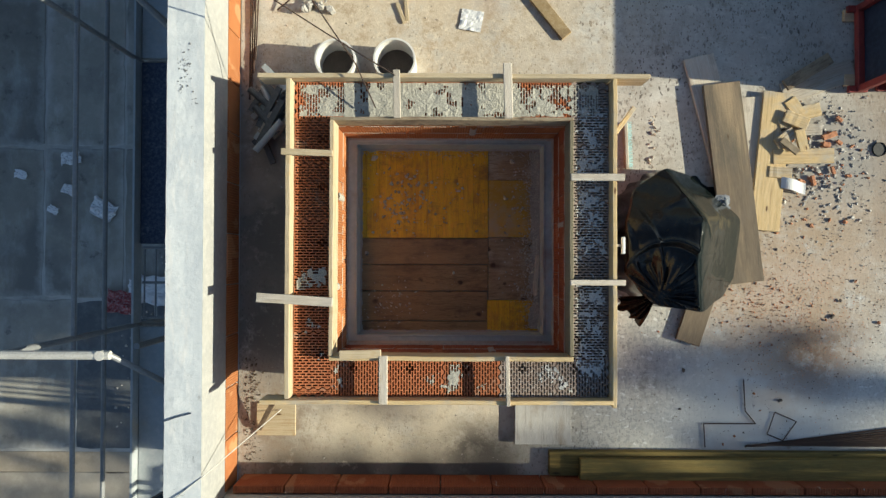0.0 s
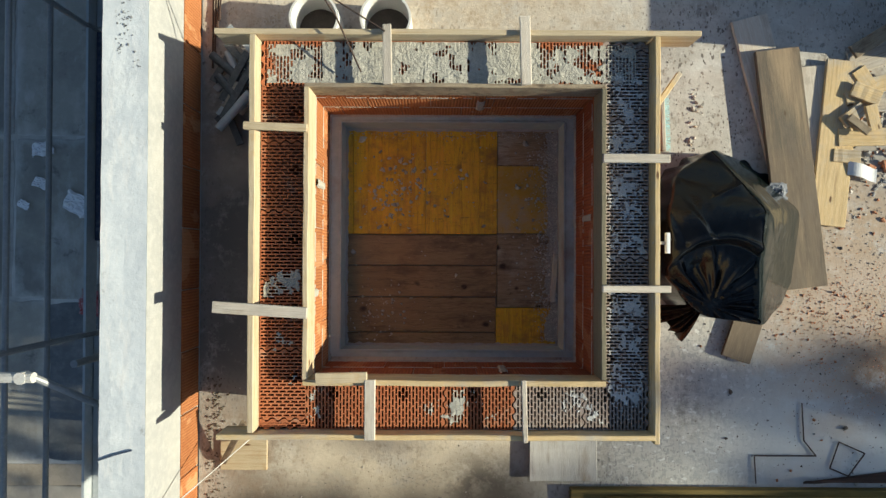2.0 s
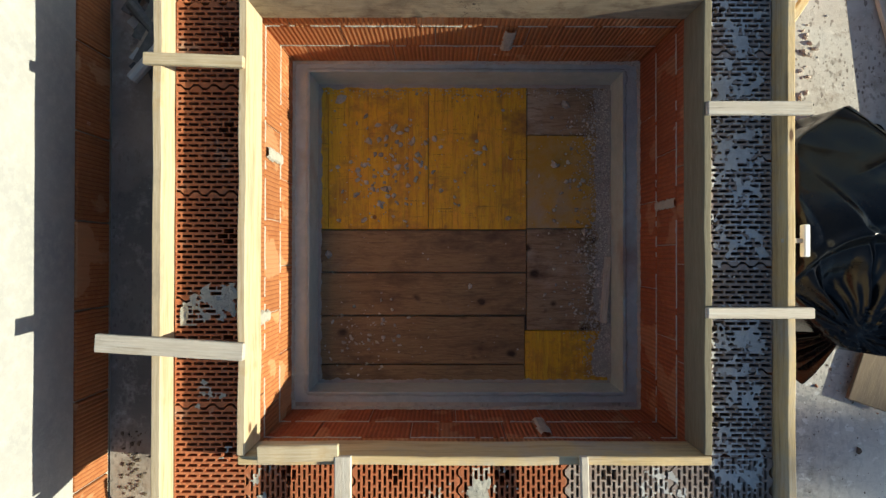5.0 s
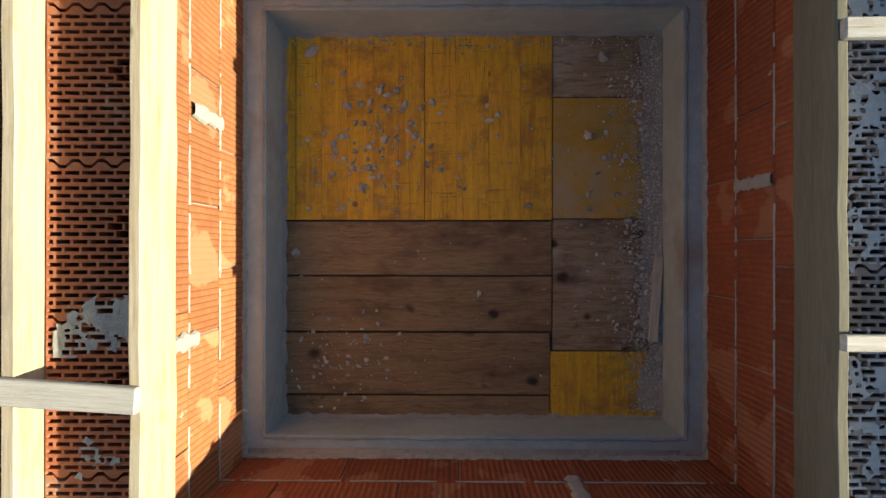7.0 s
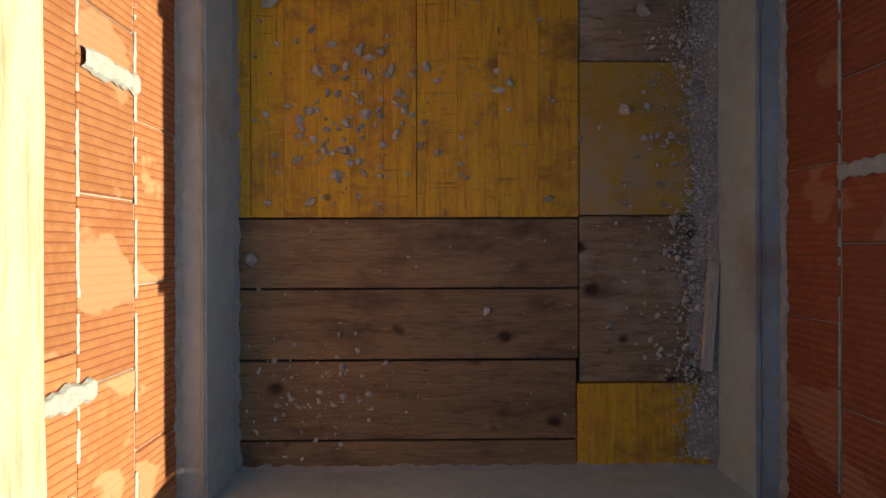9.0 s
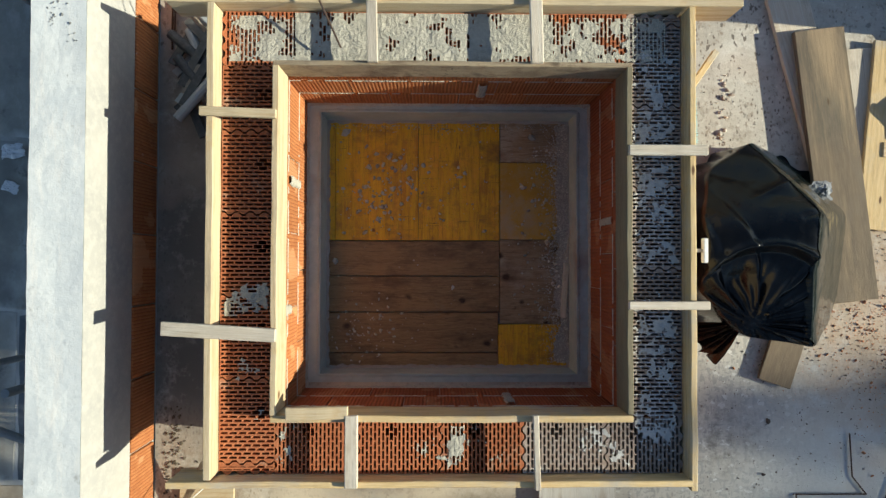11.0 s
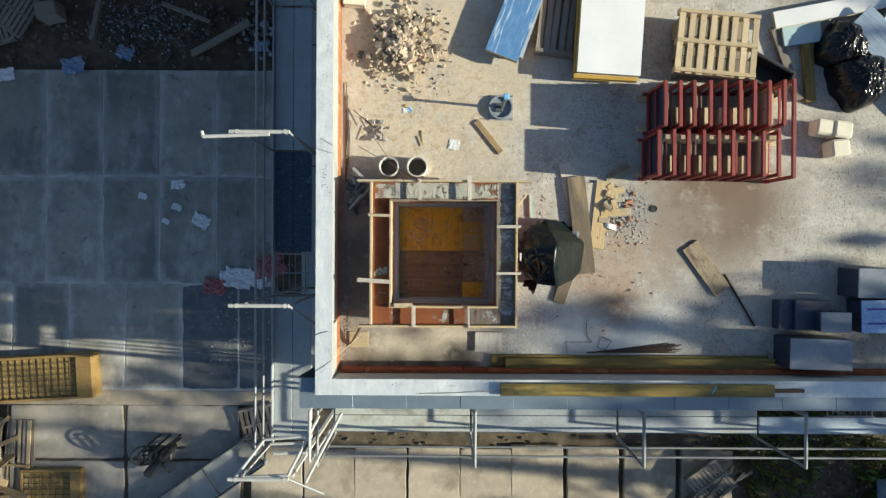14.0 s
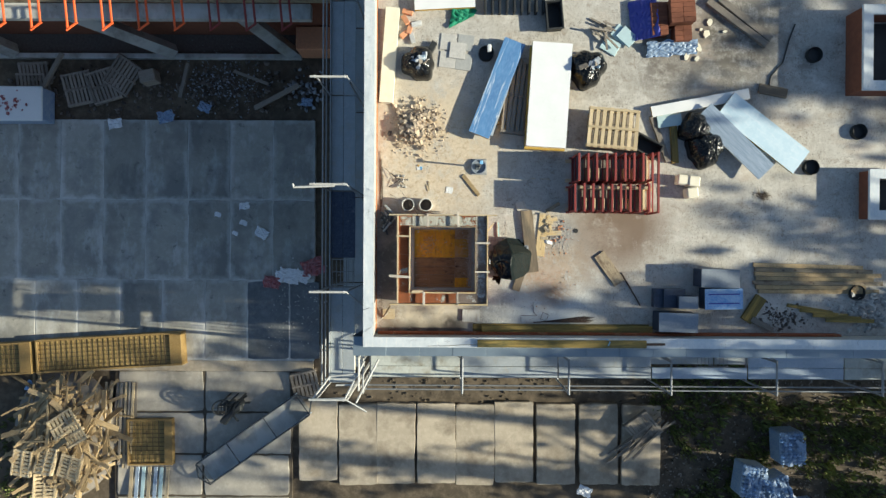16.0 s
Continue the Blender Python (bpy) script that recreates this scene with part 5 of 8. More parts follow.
def heightfield(name, cx, cy, outline, height, pleats, material, label, category, z=0.0, knot=(0, 0), seed=1, n=110, m=44, profile=0.55, parent=None, sharp=1.0):
    """A draped plastic shape over an uneven outline, its folds running out from the knot."""
    def f(u, v):
        a = u * 2 * math.pi
        R = outline(a)
        x, y = math.cos(a) * R * v, math.sin(a) * R * v
        kx, ky = x - knot[0], y - knot[1]
        ka, kr = math.atan2(ky, kx), math.hypot(kx, ky)
        h = height * max(0.0, 1 - v ** 2.6) ** profile
        fold = 1 - abs(2 * abs(math.fmod(ka * pleats / math.pi + 2.2 * n2(ka * 1.3, kr * 2, 1, seed) + 50, 1.0)) - 1)
        fold = fold ** 1.5
        crease = abs(n2(x, y, 5.0 / max(height, .2) * .6, seed + 4)) + 0.5 * abs(n2(x, y, 14, seed + 6))
        h += sharp * (0.10 * height * (fold - 0.4) * min(1, kr * 3) - 0.22 * height * (crease - 0.2)) * (1 - v ** 6)
        return (x, y, max(0.004, h) if v < 1 else 0.0)
    bm = sheet_bm(n, m, f)
    bmesh.ops.remove_doubles(bm, verts=bm.verts[:], dist=1e-5)
    bmesh.ops.recalc_face_normals(bm, faces=bm.faces[:])
    ob = part(name, bm, material, parent, smooth=False)
    if not parent:
        ob.matrix_basis = pose(cx, cy, z)
        tagged(ob, label, category)
    return ob


# black film over a heap beside the upstand
tarp = thing("covered_heap", pose(1.72, 0.02, 0), "heap covered with crumpled black plastic film tied at one corner", "tarpaulin")
KNOT = (-0.28, -0.406)


def drape(x, y):
    """Height of the film: stretched planes over the heap, pleats gathered at the knot and sharp creases."""
    ridge = x + 0.085 - 0.165 * y
    planes = (0.735 - 1.20 * ridge - 0.03 * y, 0.700 - 1.06 * (x + 0.056) - 1.36 * (y - 0.128), 0.705 - 0.95 * (y - 0.128) + 0.42 * (x + 0.056), 0.745 + 0.30 * ridge,
              0.760 + 0.34 * (y + 0.111), 0.69 + 0.55 * (y + 0.20) + 0.55 * (x + 0.20))
    east = planes.index(min(planes)) < 2
    h = -0.03 * math.log(sum(math.exp(-p / 0.03) for p in planes)) + 0.018
    kx, ky = x - KNOT[0], y - KNOT[1]
    ka, kr = math.atan2(ky, kx), math.hypot(kx, ky)
    near, tight = math.exp(-kr / 0.30), math.exp(-kr / 0.12)
    if not east:
        # gathered pleats, and the slack fold that lies across the top
        f = (ka * 1.9 + 0.8 * n2(ka * 2.1, kr * 1.5, 1, 3)) % 1.0
        h += 0.085 * ((f / 0.2 if f < 0.2 else (1 - f) / 0.8) - 0.5) * min(1, kr * 5) * near
        g = (ka * 5.2 + 0.9 * n2(ka * 3, kr * 4, 1, 8)) % 1.0
        h += 0.055 * (abs(2 * g - 1) - 0.5) * min(1, kr * 9) * tight
        inside = 0.285 - math.hypot(x + 0.285, y + 0.315) + 0.02 * n2(x, y, 7, 2)
        h -= 0.045 * max(0.0, min(1.0, inside / 0.035)) * (1 - near * 0.6)
        h += 0.022 * math.exp(-(inside / 0.02) ** 2) - 0.05 * math.exp(-((x + 0.36) ** 2 + (y + 0.20) ** 2) / 0.004)
        h += 0.030 * (abs(n2(0.8 * kx, 2.2 * ky, 2.0, 21)) - 0.2)
    creases = ((-0.03, 0.11, 0.05, -0.07, 0.012), (0.14, 0.02, 0.09, -0.10, 0.010), (-0.055, 0.12, -0.16, 0.08, -0.012), (-0.10, -0.13, 0.22, -0.10, 0.006), (-0.10, -0.13, -0.21, -0.03, 0.014),
               (-0.06, 0.30, -0.33, 0.17, 0.012), (0.02, -0.16, -0.06, -0.34, 0.007), (0.10, 0.20, 0.30, 0.12, 0.006))
    for ax, ay, bx, by, k in creases:
        u = max(0.0, min(1.0, ((x - ax) * (bx - ax) + (y - ay) * (by - ay)) / ((bx - ax) ** 2 + (by - ay) ** 2)))
        d = math.hypot(x - ax - u * (bx - ax), y - ay - u * (by - ay))
        h += k * math.sin(math.pi * min(1, u + 0.08)) * math.exp(-abs(d) / 0.014)
    h -= 0.012 * (abs(n2(x + 0.3 * y, y, 4.5, 4)) - 0.15) + 0.004 * (abs(n2(x, y - 0.4 * x, 13, 6)) - 0.15)
    return h, east


def rim(a):
    return 0.525 + 0.022 * math.cos(2 * a - 0.3) + 0.02 * math.cos(3 * a + 0.4) + 0.008 * math.sin(11 * a)


def film(u, v, flap=False):
    a = u * 2 * math.pi
    q = min(1.0, v / 0.92)
    r = rim(a) * q
    x, y = math.cos(a) * r, math.sin(a) * r
    h, east = drape(x, y)
    if flap and not (east or drape(x + 0.01, y)[1]):
        return None
    h = max(0.006, h) + (0.004 if flap else 0.0)
    if v > 0.92:
        # the skirt hangs down to the roof in small folds
        w = (v - 0.92) / 0.08
        k = 1 + w * (0.02 + 0.03 * math.sin(23 * a + 2 * n2(a, 1, 2)))
        return (x * k, y * k, max(0.004, h * (1 - w)))
    return (x, y, h)


part("film", sheet_bm(300, 110, film), BLACK_FILM, tarp, smooth=True)
part("loose_flap", sheet_bm(420, 150, lambda u, v: film(u, v, True)), GREY_FILM, tarp, "sunlit grey film stretched down to the roof", smooth=True)


def tail(u, v):
    a = math.radians(184 + 80 * u)
    r = 0.015 + 0.245 * v * (0.82 + 0.3 * n2(u * 5, 2))
    z = 0.24 + 0.20 * (1 - v) ** 0.8 + 0.055 * (abs(2 * ((u * 5.5 + 0.3 * n2(u * 3, v)) % 1.0) - 1) - 0.3) * (0.25 + v)
    return (KNOT[0] + r * math.cos(a), KNOT[1] + r * math.sin(a), max(0.005, z))


part("tied_neck", sheet_bm(90, 30, tail), BLACK_FILM, tarp, "gathered end of the film", smooth=True)
bm = sheet_bm(14, 14, lambda u, v: (2.03 + 0.10 * u + 0.02 * n2(u, v, 5), 0.25 + 0.11 * v + 0.02 * n2(v, u, 5, 3), 0.084 + 0.05 * abs(n2(u, v, 6, 4)) * math.sin(math.pi * u) * math.sin(math.pi * v)))
tagged(part("film_scrap", bm, LITTER), "small crumpled scrap of clear film on the plank", "plastic")

# planks beside the heap
plank("wide_plank", (1.92, 1.44), (2.20, 0.35), 0.235, 0.027, 0.006, PINE_GREY, "wide grey weathered plank lying on the roof", "plank", "loose planks by the heap")
plank("wide_plank", (2.075, 1.22), (2.256, -0.31), 0.285, 0.030, 0.050, OLIVE_BOARD, "wide brown grey plank lying across another", "plank", "loose planks by the heap")
plank("wide_plank", (2.02, -0.20), (1.825, -0.775), 0.19, 0.022, 0.020, OLIVE_BOARD, "pale short plank under the black film", "plank", "loose planks by the heap")
plank("wide_plank", (2.335, 1.13), (2.41, 0.22), 0.18, 0.020, 0.004, PINE_GREY, "pale grey plank under the yellow one", "plank", "loose planks by the heap")
plank("wide_plank", (2.53, 1.16), (2.415, 0.09), 0.225, 0.022, 0.026, PINE_STAINED, "pale yellow plank among the offcuts", "plank", "loose planks by the heap")
plank("wide_plank", (2.58, 1.21), (2.90, 1.41), 0.09, 0.025, 0.035, BOARD_OLD, "dark plank in the shade", "plank", "loose planks by the heap", dz=0.05)
for a, b, w, z, dz, mat in (((2.68, 0.99), (2.85, 1.03), .105, .034, 0, PINE_STAINED), ((2.56, 0.97), (2.73, 0.90), .10, .060, .01, PINE_STAINED), ((2.70, 0.865), (2.85, 0.87), .085, .040, .01, PINE_GREY), ((2.48, 0.66), (2.95, 0.67), .115, .036, 0, PINE_STAINED),
                            ((2.45, 0.545), (2.62, 0.53), .085, .034, .012, PINE_STAINED), ((2.50, 0.75), (2.63, 0.85), .085, .060, .0, PINE_STAINED), ((2.655, 0.86), (2.70, 0.70), .075, .084, -.01, PINE_STAINED), ((2.52, 0.78), (2.64, 0.68), .05, .085, .01, BOARD_OLD),
                            ((2.61, 1.10), (2.69, 0.98), .10, .036, 0, PINE_STAINED), ((2.53, 0.90), (2.66, 0.94), .09, .036, 0, PINE_STAINED)):
    plank("offcut", a, b, w, 0.022, z, mat, "short pale pine offcut in a loose pile", "offcut", "pine offcuts", dz=dz)
for x, y, s in ((2.69, .56, .075), (2.77, .78, .08), (2.75, .57, .06), (2.99, .93, .06), (3.06, .98, .07), (2.83, .56, .065), (2.68, .51, .055), (2.80, .42, .06), (2.86, .44, .05), (2.92, .50, .06), (3.03, .46, .05), (2.94, .43, .06), (2.61, .60, .05), (3.15, .82, .04), (3.06, .84, .045), (3.14, 1.02, .035), (2.74, .72, .05)):
    bm = bmesh.new()
    add_rock(bm, (0, 0, s * .32), s * .62, .75)
    lump = part("lump", bm, STONE)
    lump.matrix_basis = pose(x, y, 0.002, 0, 0, 53 * x)
    tagged(lump, "grey lump of broken concrete beside the offcuts", "lump", "concrete lumps")
for a, b, w in (((2.88, .81), (2.99, .85), .045), ((2.88, .765), (2.94, .755), .04), ((2.80, .52), (2.815, .44), .03), ((2.43, .44), (2.52, .41), .04), ((2.69, .48), (2.74, .46), .035), ((2.99, .975), (3.03, .94), .03), ((2.95, .59), (2.97, .53), .03), ((2.99, .79), (3.03, .76), .03)):
    plank("brick_shard", a, b, w, 0.020, 0.012, BRICKBITS, "broken orange brick shard among the rubble", "shard", "brick shards", bevel=.005)
plank("pale_board", (2.58, 1.15), (3.13, 1.345), 0.17, 0.02, 0.004, PINE_GREY, "pale board half in the shade", "board")
bm = sheet_bm(14, 6, lambda u, v: (2.54 + 0.20 * u, 0.42 - 0.05 * u + 0.085 * v, 0.05 + 0.02 * math.sin(u * 5) + 0.01 * v))
tagged(part("paper_scrap", bm, PAPER), "bent white sheet of paper on the rubble", "paper")
scatter("brick_chips", 110, lambda: (rng.gauss(2.86, 0.20), rng.gauss(0.56, 0.26)), (0.010, 0.016, 0.026, 0.04), BRICKBITS, "orange brick chips beside the planks")
scatter("mortar_lumps", 260, lambda: (rng.gauss(2.93, 0.18), rng.gauss(0.66, 0.26)), (0.010, 0.015, 0.022, 0.030, 0.040), STONE, "grey lumps of mortar beside the planks", flat=.2)
scatter("mortar_lumps", 280, lambda: (rng.gauss(2.98, 0.27), rng.gauss(0.55, 0.32)), (0.007, 0.010, 0.015, 0.022), CHIP_GREY, "dark grey mortar chips beside the planks", flat=.12)
scatter("dark_lumps", 22, lambda: (rng.gauss(2.92, 0.22), rng.gauss(0.58, 0.26)), (0.012, 0.018, 0.026), DARKBITS, "dark lumps of mortar beside the planks")
scatter("dark_crumbs", 1500, lambda: (rng.gauss(2.85, 0.70), rng.gauss(-0.35, 0.60)), (0.005, 0.007, 0.010, 0.015), DARKBITS, "dark crumbs strewn over the roof", flat=.18)
scatter("brick_dust", 1000, lambda: (rng.gauss(2.78, 0.25), rng.gauss(-0.72, 0.22)), (0.005, 0.008, 0.011), BRICKBITS, "red brick grit strewn over the roof", flat=.18)
scatter("brick_dust", 600, lambda: (rng.gauss(2.40, 0.28), rng.gauss(-0.42, 0.16)), (0.005, 0.008, 0.012), BRICKBITS, "red brick grit strewn over the roof", flat=.18)
scatter("brick_chips", 110, lambda: (rng.gauss(2.40, 0.26), rng.gauss(-0.44, 0.14)), (0.010, 0.015, 0.022), BRICKBITS, "orange brick chips strewn over the roof")
scatter("plaster_crumbs", 34, lambda: (rng.gauss(1.565, 0.018), rng.uniform(0.40, 0.98)), (0.014, 0.022, 0.034), PALE_BITS, "white and orange crumbs in a row on the roof")
scatter("dark_grit", 1500, lambda: (rng.uniform(1.15, 4.2), rng.uniform(-1.55, 0.9)), (0.004, 0.006, 0.008, 0.011), DARKBITS, "fine dark grit on the roof slab", flat=.18)
scatter("brick_grit", 900, lambda: (rng.gauss(2.55, 0.42), rng.gauss(-0.36, 0.22)), (0.004, 0.006, 0.010), BRICKBITS, "fine orange grit on the roof slab", flat=.18)
for x, y, s, mat, label in ((3.14, -0.30, .040, BRICKBITS, "orange"), (3.32, -0.62, .038, BRICKBITS, "orange"), (2.91, -0.60, .034, BRICKBITS, "orange"), (2.48, -0.34, .032, BRICKBITS, "orange"), (2.35, -1.17, .036, BRICKBITS, "orange"),
                            (2.40, -1.30, .022, BRICKBITS, "orange"), (2.20, -1.50, .026, BRICKBITS, "orange"), (2.11, -1.56, .024, BRICKBITS, "orange"), (2.96, -0.57, .040, DARKBITS, "dark"), (3.02, -0.45, .038, DARKBITS, "dark"),
                            (2.55, -1.22, .050, DARKBITS, "dark"), (1.81, -0.99, .034, DARKBITS, "dark"), (1.78, -1.29, .030, DARKBITS, "dark"), (2.62, -1.575, .045, CRUMB, "white")):
    bm = bmesh.new()
    add_rock(bm, (0, 0, s * .25), s, .5)
    lump = part("lump", bm, mat)
    lump.matrix_basis = pose(x, y, 0.002, 0, 0, 37 * x)
    tagged(lump, label + " lump of broken masonry on the roof slab", "lump", label + " lumps")


def roof_spot():
    while True:
        x, y = rng.uniform(-1.55, 10), rng.uniform(-1.7, 6.4)
        if not (-1.1 < x < 1.1 and -1.1 < y < 1.1):
            return x, y
scatter("roof_grit", 1200, roof_spot, (0.004, 0.006, 0.008, 0.014), DARKBITS, "scattered dark grit on the roof slab", flat=.4)
scatter("pale_grit", 1800, roof_spot, (0.004, 0.006, 0.009, 0.016), STONE, "scattered pale grit on the roof slab", flat=.4)
scatter("corner_rubble", 240, lambda: (-1.585 + abs(rng.gauss(0, 0.06)), rng.uniform(-1.7, -0.9)), (0.005, 0.008, 0.013, 0.02), CLOD, "crumbs along the parapet foot")
scatter("corner_rubble", 200, lambda: (rng.uniform(-1.5, 0.6), -1.75 + abs(rng.gauss(0, 0.10))), (0.003, 0.005, 0.008), DARKBITS, "dark crumbs along the parapet foot")
scatter("corner_rubble", 260, lambda: (rng.gauss(-0.10, 0.22), rng.gauss(-1.56, 0.06)), (0.003, 0.005, 0.007), DARKBITS, "dark crumbs along the parapet foot")

# brush, paper, boards and offcuts round the upstand
brush = thing("hand_brush", pose(1.375, 0.75, 0.002, 0, 0, 92), "hand brush with turquoise bristles on the roof", "brush")
part("back", box_bm(-0.18, 0.18, 0.0, 0.03, 0, 0.035, 0.006), PINE_GREY, brush)
bm = bmesh.new()
for i in range(60):
    x = -0.175 + 0.35 * i / 59
    add_tube(bm, (x, -0.002, 0.018), (x + rng.uniform(-.006, .006), -0.035, 0.012 + rng.uniform(-.008, .008)), 0.0022, 4)
part("bristles", bm, TEAL_FILM, brush, "turquoise bristles")
plank("grey_board", (0.715, -1.555), (0.715, -1.245), 0.43, 0.022, 0.03, LIMED_BOARD, "whitish grey board lying flat on the roof", "board")
plank("plywood_piece", (-1.49, -1.375), (-1.19, -1.375), 0.25, 0.02, 0.004, PINE, "thin pale plywood piece on the roof", "board")
plank("lath", (-1.46, -1.44), (-1.27, -1.12), 0.04, 0.025, 0.03, BOARD_OLD, "dark lath leaning by the parapet", "lath", dz=0.15)
bm = sheet_bm(10, 10, lambda u, v: (0.06 + 0.17 * u + 0.03 * v, 1.66 + 0.16 * v - 0.03 * u, 0.008 + 0.018 * abs(n2(u, v, 3, 4))))
tagged(part("crumpled_paper", bm, PAPER), "crumpled white paper on the roof", "paper")
plank("lumber", (0.50, 2.10), (0.90, 1.60), 0.095, 0.03, 0.003, SCRAP_BOARD, "short brown timber offcut on the roof", "timber")
for a, b in (((-0.42, 1.86), (-0.36, 1.70)), ((-0.36, 1.95), (-0.34, 1.72))):
    plank("chip", a, b, 0.03, 0.012, 0.006, PINE, "small wood chip on the roof", "offcut", "wood chips")
rags = thing("pipe_scraps", pose(-1.40, 0.97, 0), "bundle of grey pipe and board scraps beside the parapet", "scrap")
for i in range(23):
    a = rng.choice((0.75, 1.0, 1.2, 1.9, 2.3)) + rng.uniform(-.15, .15)
    ln = rng.uniform(.16, .36)
    c = Vector((rng.gauss(0.01, .05), rng.gauss(0.01, .11), 0.022 + 0.005 * i))
    d = Vector((math.cos(a), math.sin(a), rng.uniform(-.06, .06))) * ln / 2
    bm = bmesh.new()
    if i % 3:
        add_box(bm, -ln / 2, ln / 2, -.022, .022, -.010, .010, Matrix.Translation(c) @ d.to_track_quat("X", "Z").to_matrix().to_4x4())
    else:
        add_tube(bm, c - d, c + d, 0.027, 12, caps=False)
        add_tube(bm, c - d, c + d, 0.022, 12, caps=False)
    part("scrap_piece", bm, (DARK_STEEL, DECK, DARK_STEEL, GREY_WOOD)[i % 4], rags)


def pipe(x, y, r, h, lean):
    p = thing("pipe_stub", pose(x, y, 0, *lean), "short white plastic pipe standing open on the roof", "pipe", "white pipe stubs")
    bm = bmesh.new()
    n = 40
    prof = ((r, 0.0), (r, h), (r - 0.014, h), (r - 0.016, h - 0.012), (0.0, 0.02))
    rings = [[bm.verts.new((a * math.cos(2 * math.pi * i / n), a * math.sin(2 * math.pi * i / n), z)) for i in range(n)] for a, z in prof[:-1]]
    for q, s in zip(rings, rings[1:]):
        for i in range(n):
            j = (i + 1) % n
            bm.faces.new((q[i], q[j], s[j], s[i]))
    part("tube", bm, PVC, p)
    bm = bmesh.new()
    add_tube(bm, (0, 0, 0.02), (0, 0, h - 0.012), r - 0.017, n, caps=False)
    part("lining", bm, PVC, p, "white inner wall")
    bm = bmesh.new()
    bm.faces.new([bm.verts.new(((r - .015) * math.cos(2 * math.pi * i / n), (r - .015) * math.sin(2 * math.pi * i / n), 0.03)) for i in range(n)])
    part("bottom", bm, DARKBITS, p, "dusty inside")
    return p


pipe(-0.86, 1.345, 0.152, 0.24, (0, 0, 0))
pipe(-0.42, 1.345, 0.158, 0.24, (0, 0, 0))

# impregnated beams along the south parapet and on its top
for a, b, w, th, z in (((0.762, -1.695), (5.15, -1.70), 0.185, 0.058, 0.002), ((0.985, -1.742), (5.22, -1.742), 0.20, 0.058, 0.062)):
    plank("impregnated_beam", a, b, w, th, z, GREEN_TIMBER, "long greenish impregnated timber beam along the parapet", "beam", "greenish beams")
plank("impregnated_beam", (0.84, -1.985), (4.85, -1.985), 0.178, 0.06, 0.712, GREEN_TIMBER, "greenish timber lying on the parapet top", "beam", "greenish beams")
tagged(part("blue_strap", wire_bm([(3.90, -1.87, .716), (3.99, -1.93, .776), (3.93, -2.02, .776)], .011), SKY_BLUE), "short light blue strap hooked over the beam", "strap")
tagged(part("cord", wire_bm([(-0.35, -2.06, .716), (0.2, -2.045, .712), (0.86, -2.00, .735)], .004), BOARD_OLD), "dark cord lying along the parapet top", "cord")
plank("impregnated_beam", (4.86, -1.99), (5.30, -1.985), 0.05, 0.04, 0.712, STEEL_RUSTY, "dark bar lying on the parapet top", "bar")
bundle = thing("rod_bundle", pose(2.28, -1.575, 0.002), "fan of thin dark steel rods lying on the roof", "rods")
for i in range(12):
    part("rod", tube_bm((0.03 * (i % 4), 0.002 * i, 0.008 + 0.003 * i), (1.30 + 0.05 * (i * 7 % 5), 0.165 - 0.0135 * i, 0.01 + 0.003 * i), 0.0075, 6), STEEL_RUSTY, bundle)
for pts, lab in (([(2.27, -1.06, .01), (2.28, -1.30, .012), (2.36, -1.40, .012), (1.96, -1.40, .012), (1.97, -1.58, .012)], "bent thin steel rod on the roof"),
                 ([(2.51, -1.31, .01), (2.67, -1.38, .02), (2.57, -1.53, .01), (2.45, -1.48, .01), (2.51, -1.31, .01)], "bent steel stirrup on the roof")):
    tagged(part("bent_rod", wire_bm(pts, 0.0042), STEEL_RUSTY), lab, "rod", "bent rods")
bm = box_bm(-.06, .06, -.022, .022, 0, .03, .008)
tagged(part("white_lump", bm, PAPER), "small white lump on the roof", "scrap").matrix_basis = pose(2.66, -1.64, 0.002)

# wires and cable across the parapet corner
tagged(part("cable", wire_bm([(-1.86, -1.75, .715), (-1.62, -1.56, .70), (-1.30, -1.30, .02)], .004), TUBE_WHITE), "thin white cable hanging over the parapet", "cable")
rods = thing("wall_rods", pose(0, 0, 0), "thin dark steel rods along the parapet foot", "rods")
for i in range(4):
    part("rod", wire_bm([(-1.565 + .018 * i, 1.10 + .1 * i, .01 + .01 * i), (-1.56 + .02 * i, 1.9, .015), (-1.555 + .02 * i, 2.7 - .2 * i, .02)], .006), STEEL_RUSTY, rods)
heap = thing("cement_lump", pose(-1.05, 1.95, 0), "heap of set cement with wire beside the pipes", "rubble")
for _ in range(26):
    bm = bmesh.new()
    add_rock(bm, (rng.gauss(0, .09), rng.gauss(0, .07), .02 + rng.uniform(0, .05)), rng.choice((.05, .08, .11)))
    part("lump", bm, STONE, heap)
for a, b in (((-.25, .2, .02), (.1, -.1, .10)), ((-.3, -.15, .02), (.02, .05, .12)), ((-.4, .32, .03), (-.1, .05, .1))):
    part("rod", tube_bm(a, b, .006, 6), STEEL_RUSTY, heap)

# holding-down base with a post
base = thing("post_base", pose(0.89, 2.31, 0), "thin steel post with light blue cap in a round drum base", "post")
part("plate", box_bm(-.20, .20, -.20, .20, 0.002, .012, .003), CREAM, base, "square grey plate with bolts")
bm = bmesh.new()
add_tube(bm, (0, 0, .012), (0, 0, .075), .19, 32, caps=False)
add_tube(bm, (0, 0, .075), (0, 0, .075001), .19, 32, .165, caps=False)
add_tube(bm, (0, 0, .075), (0, 0, .014), .165, 32, caps=False)
part("drum", bm, GREY_BLOCK, base, "round grey drum wall")
bm = bmesh.new()
add_tube(bm, (0, 0, .012), (0, 0, .02), .166, 32)
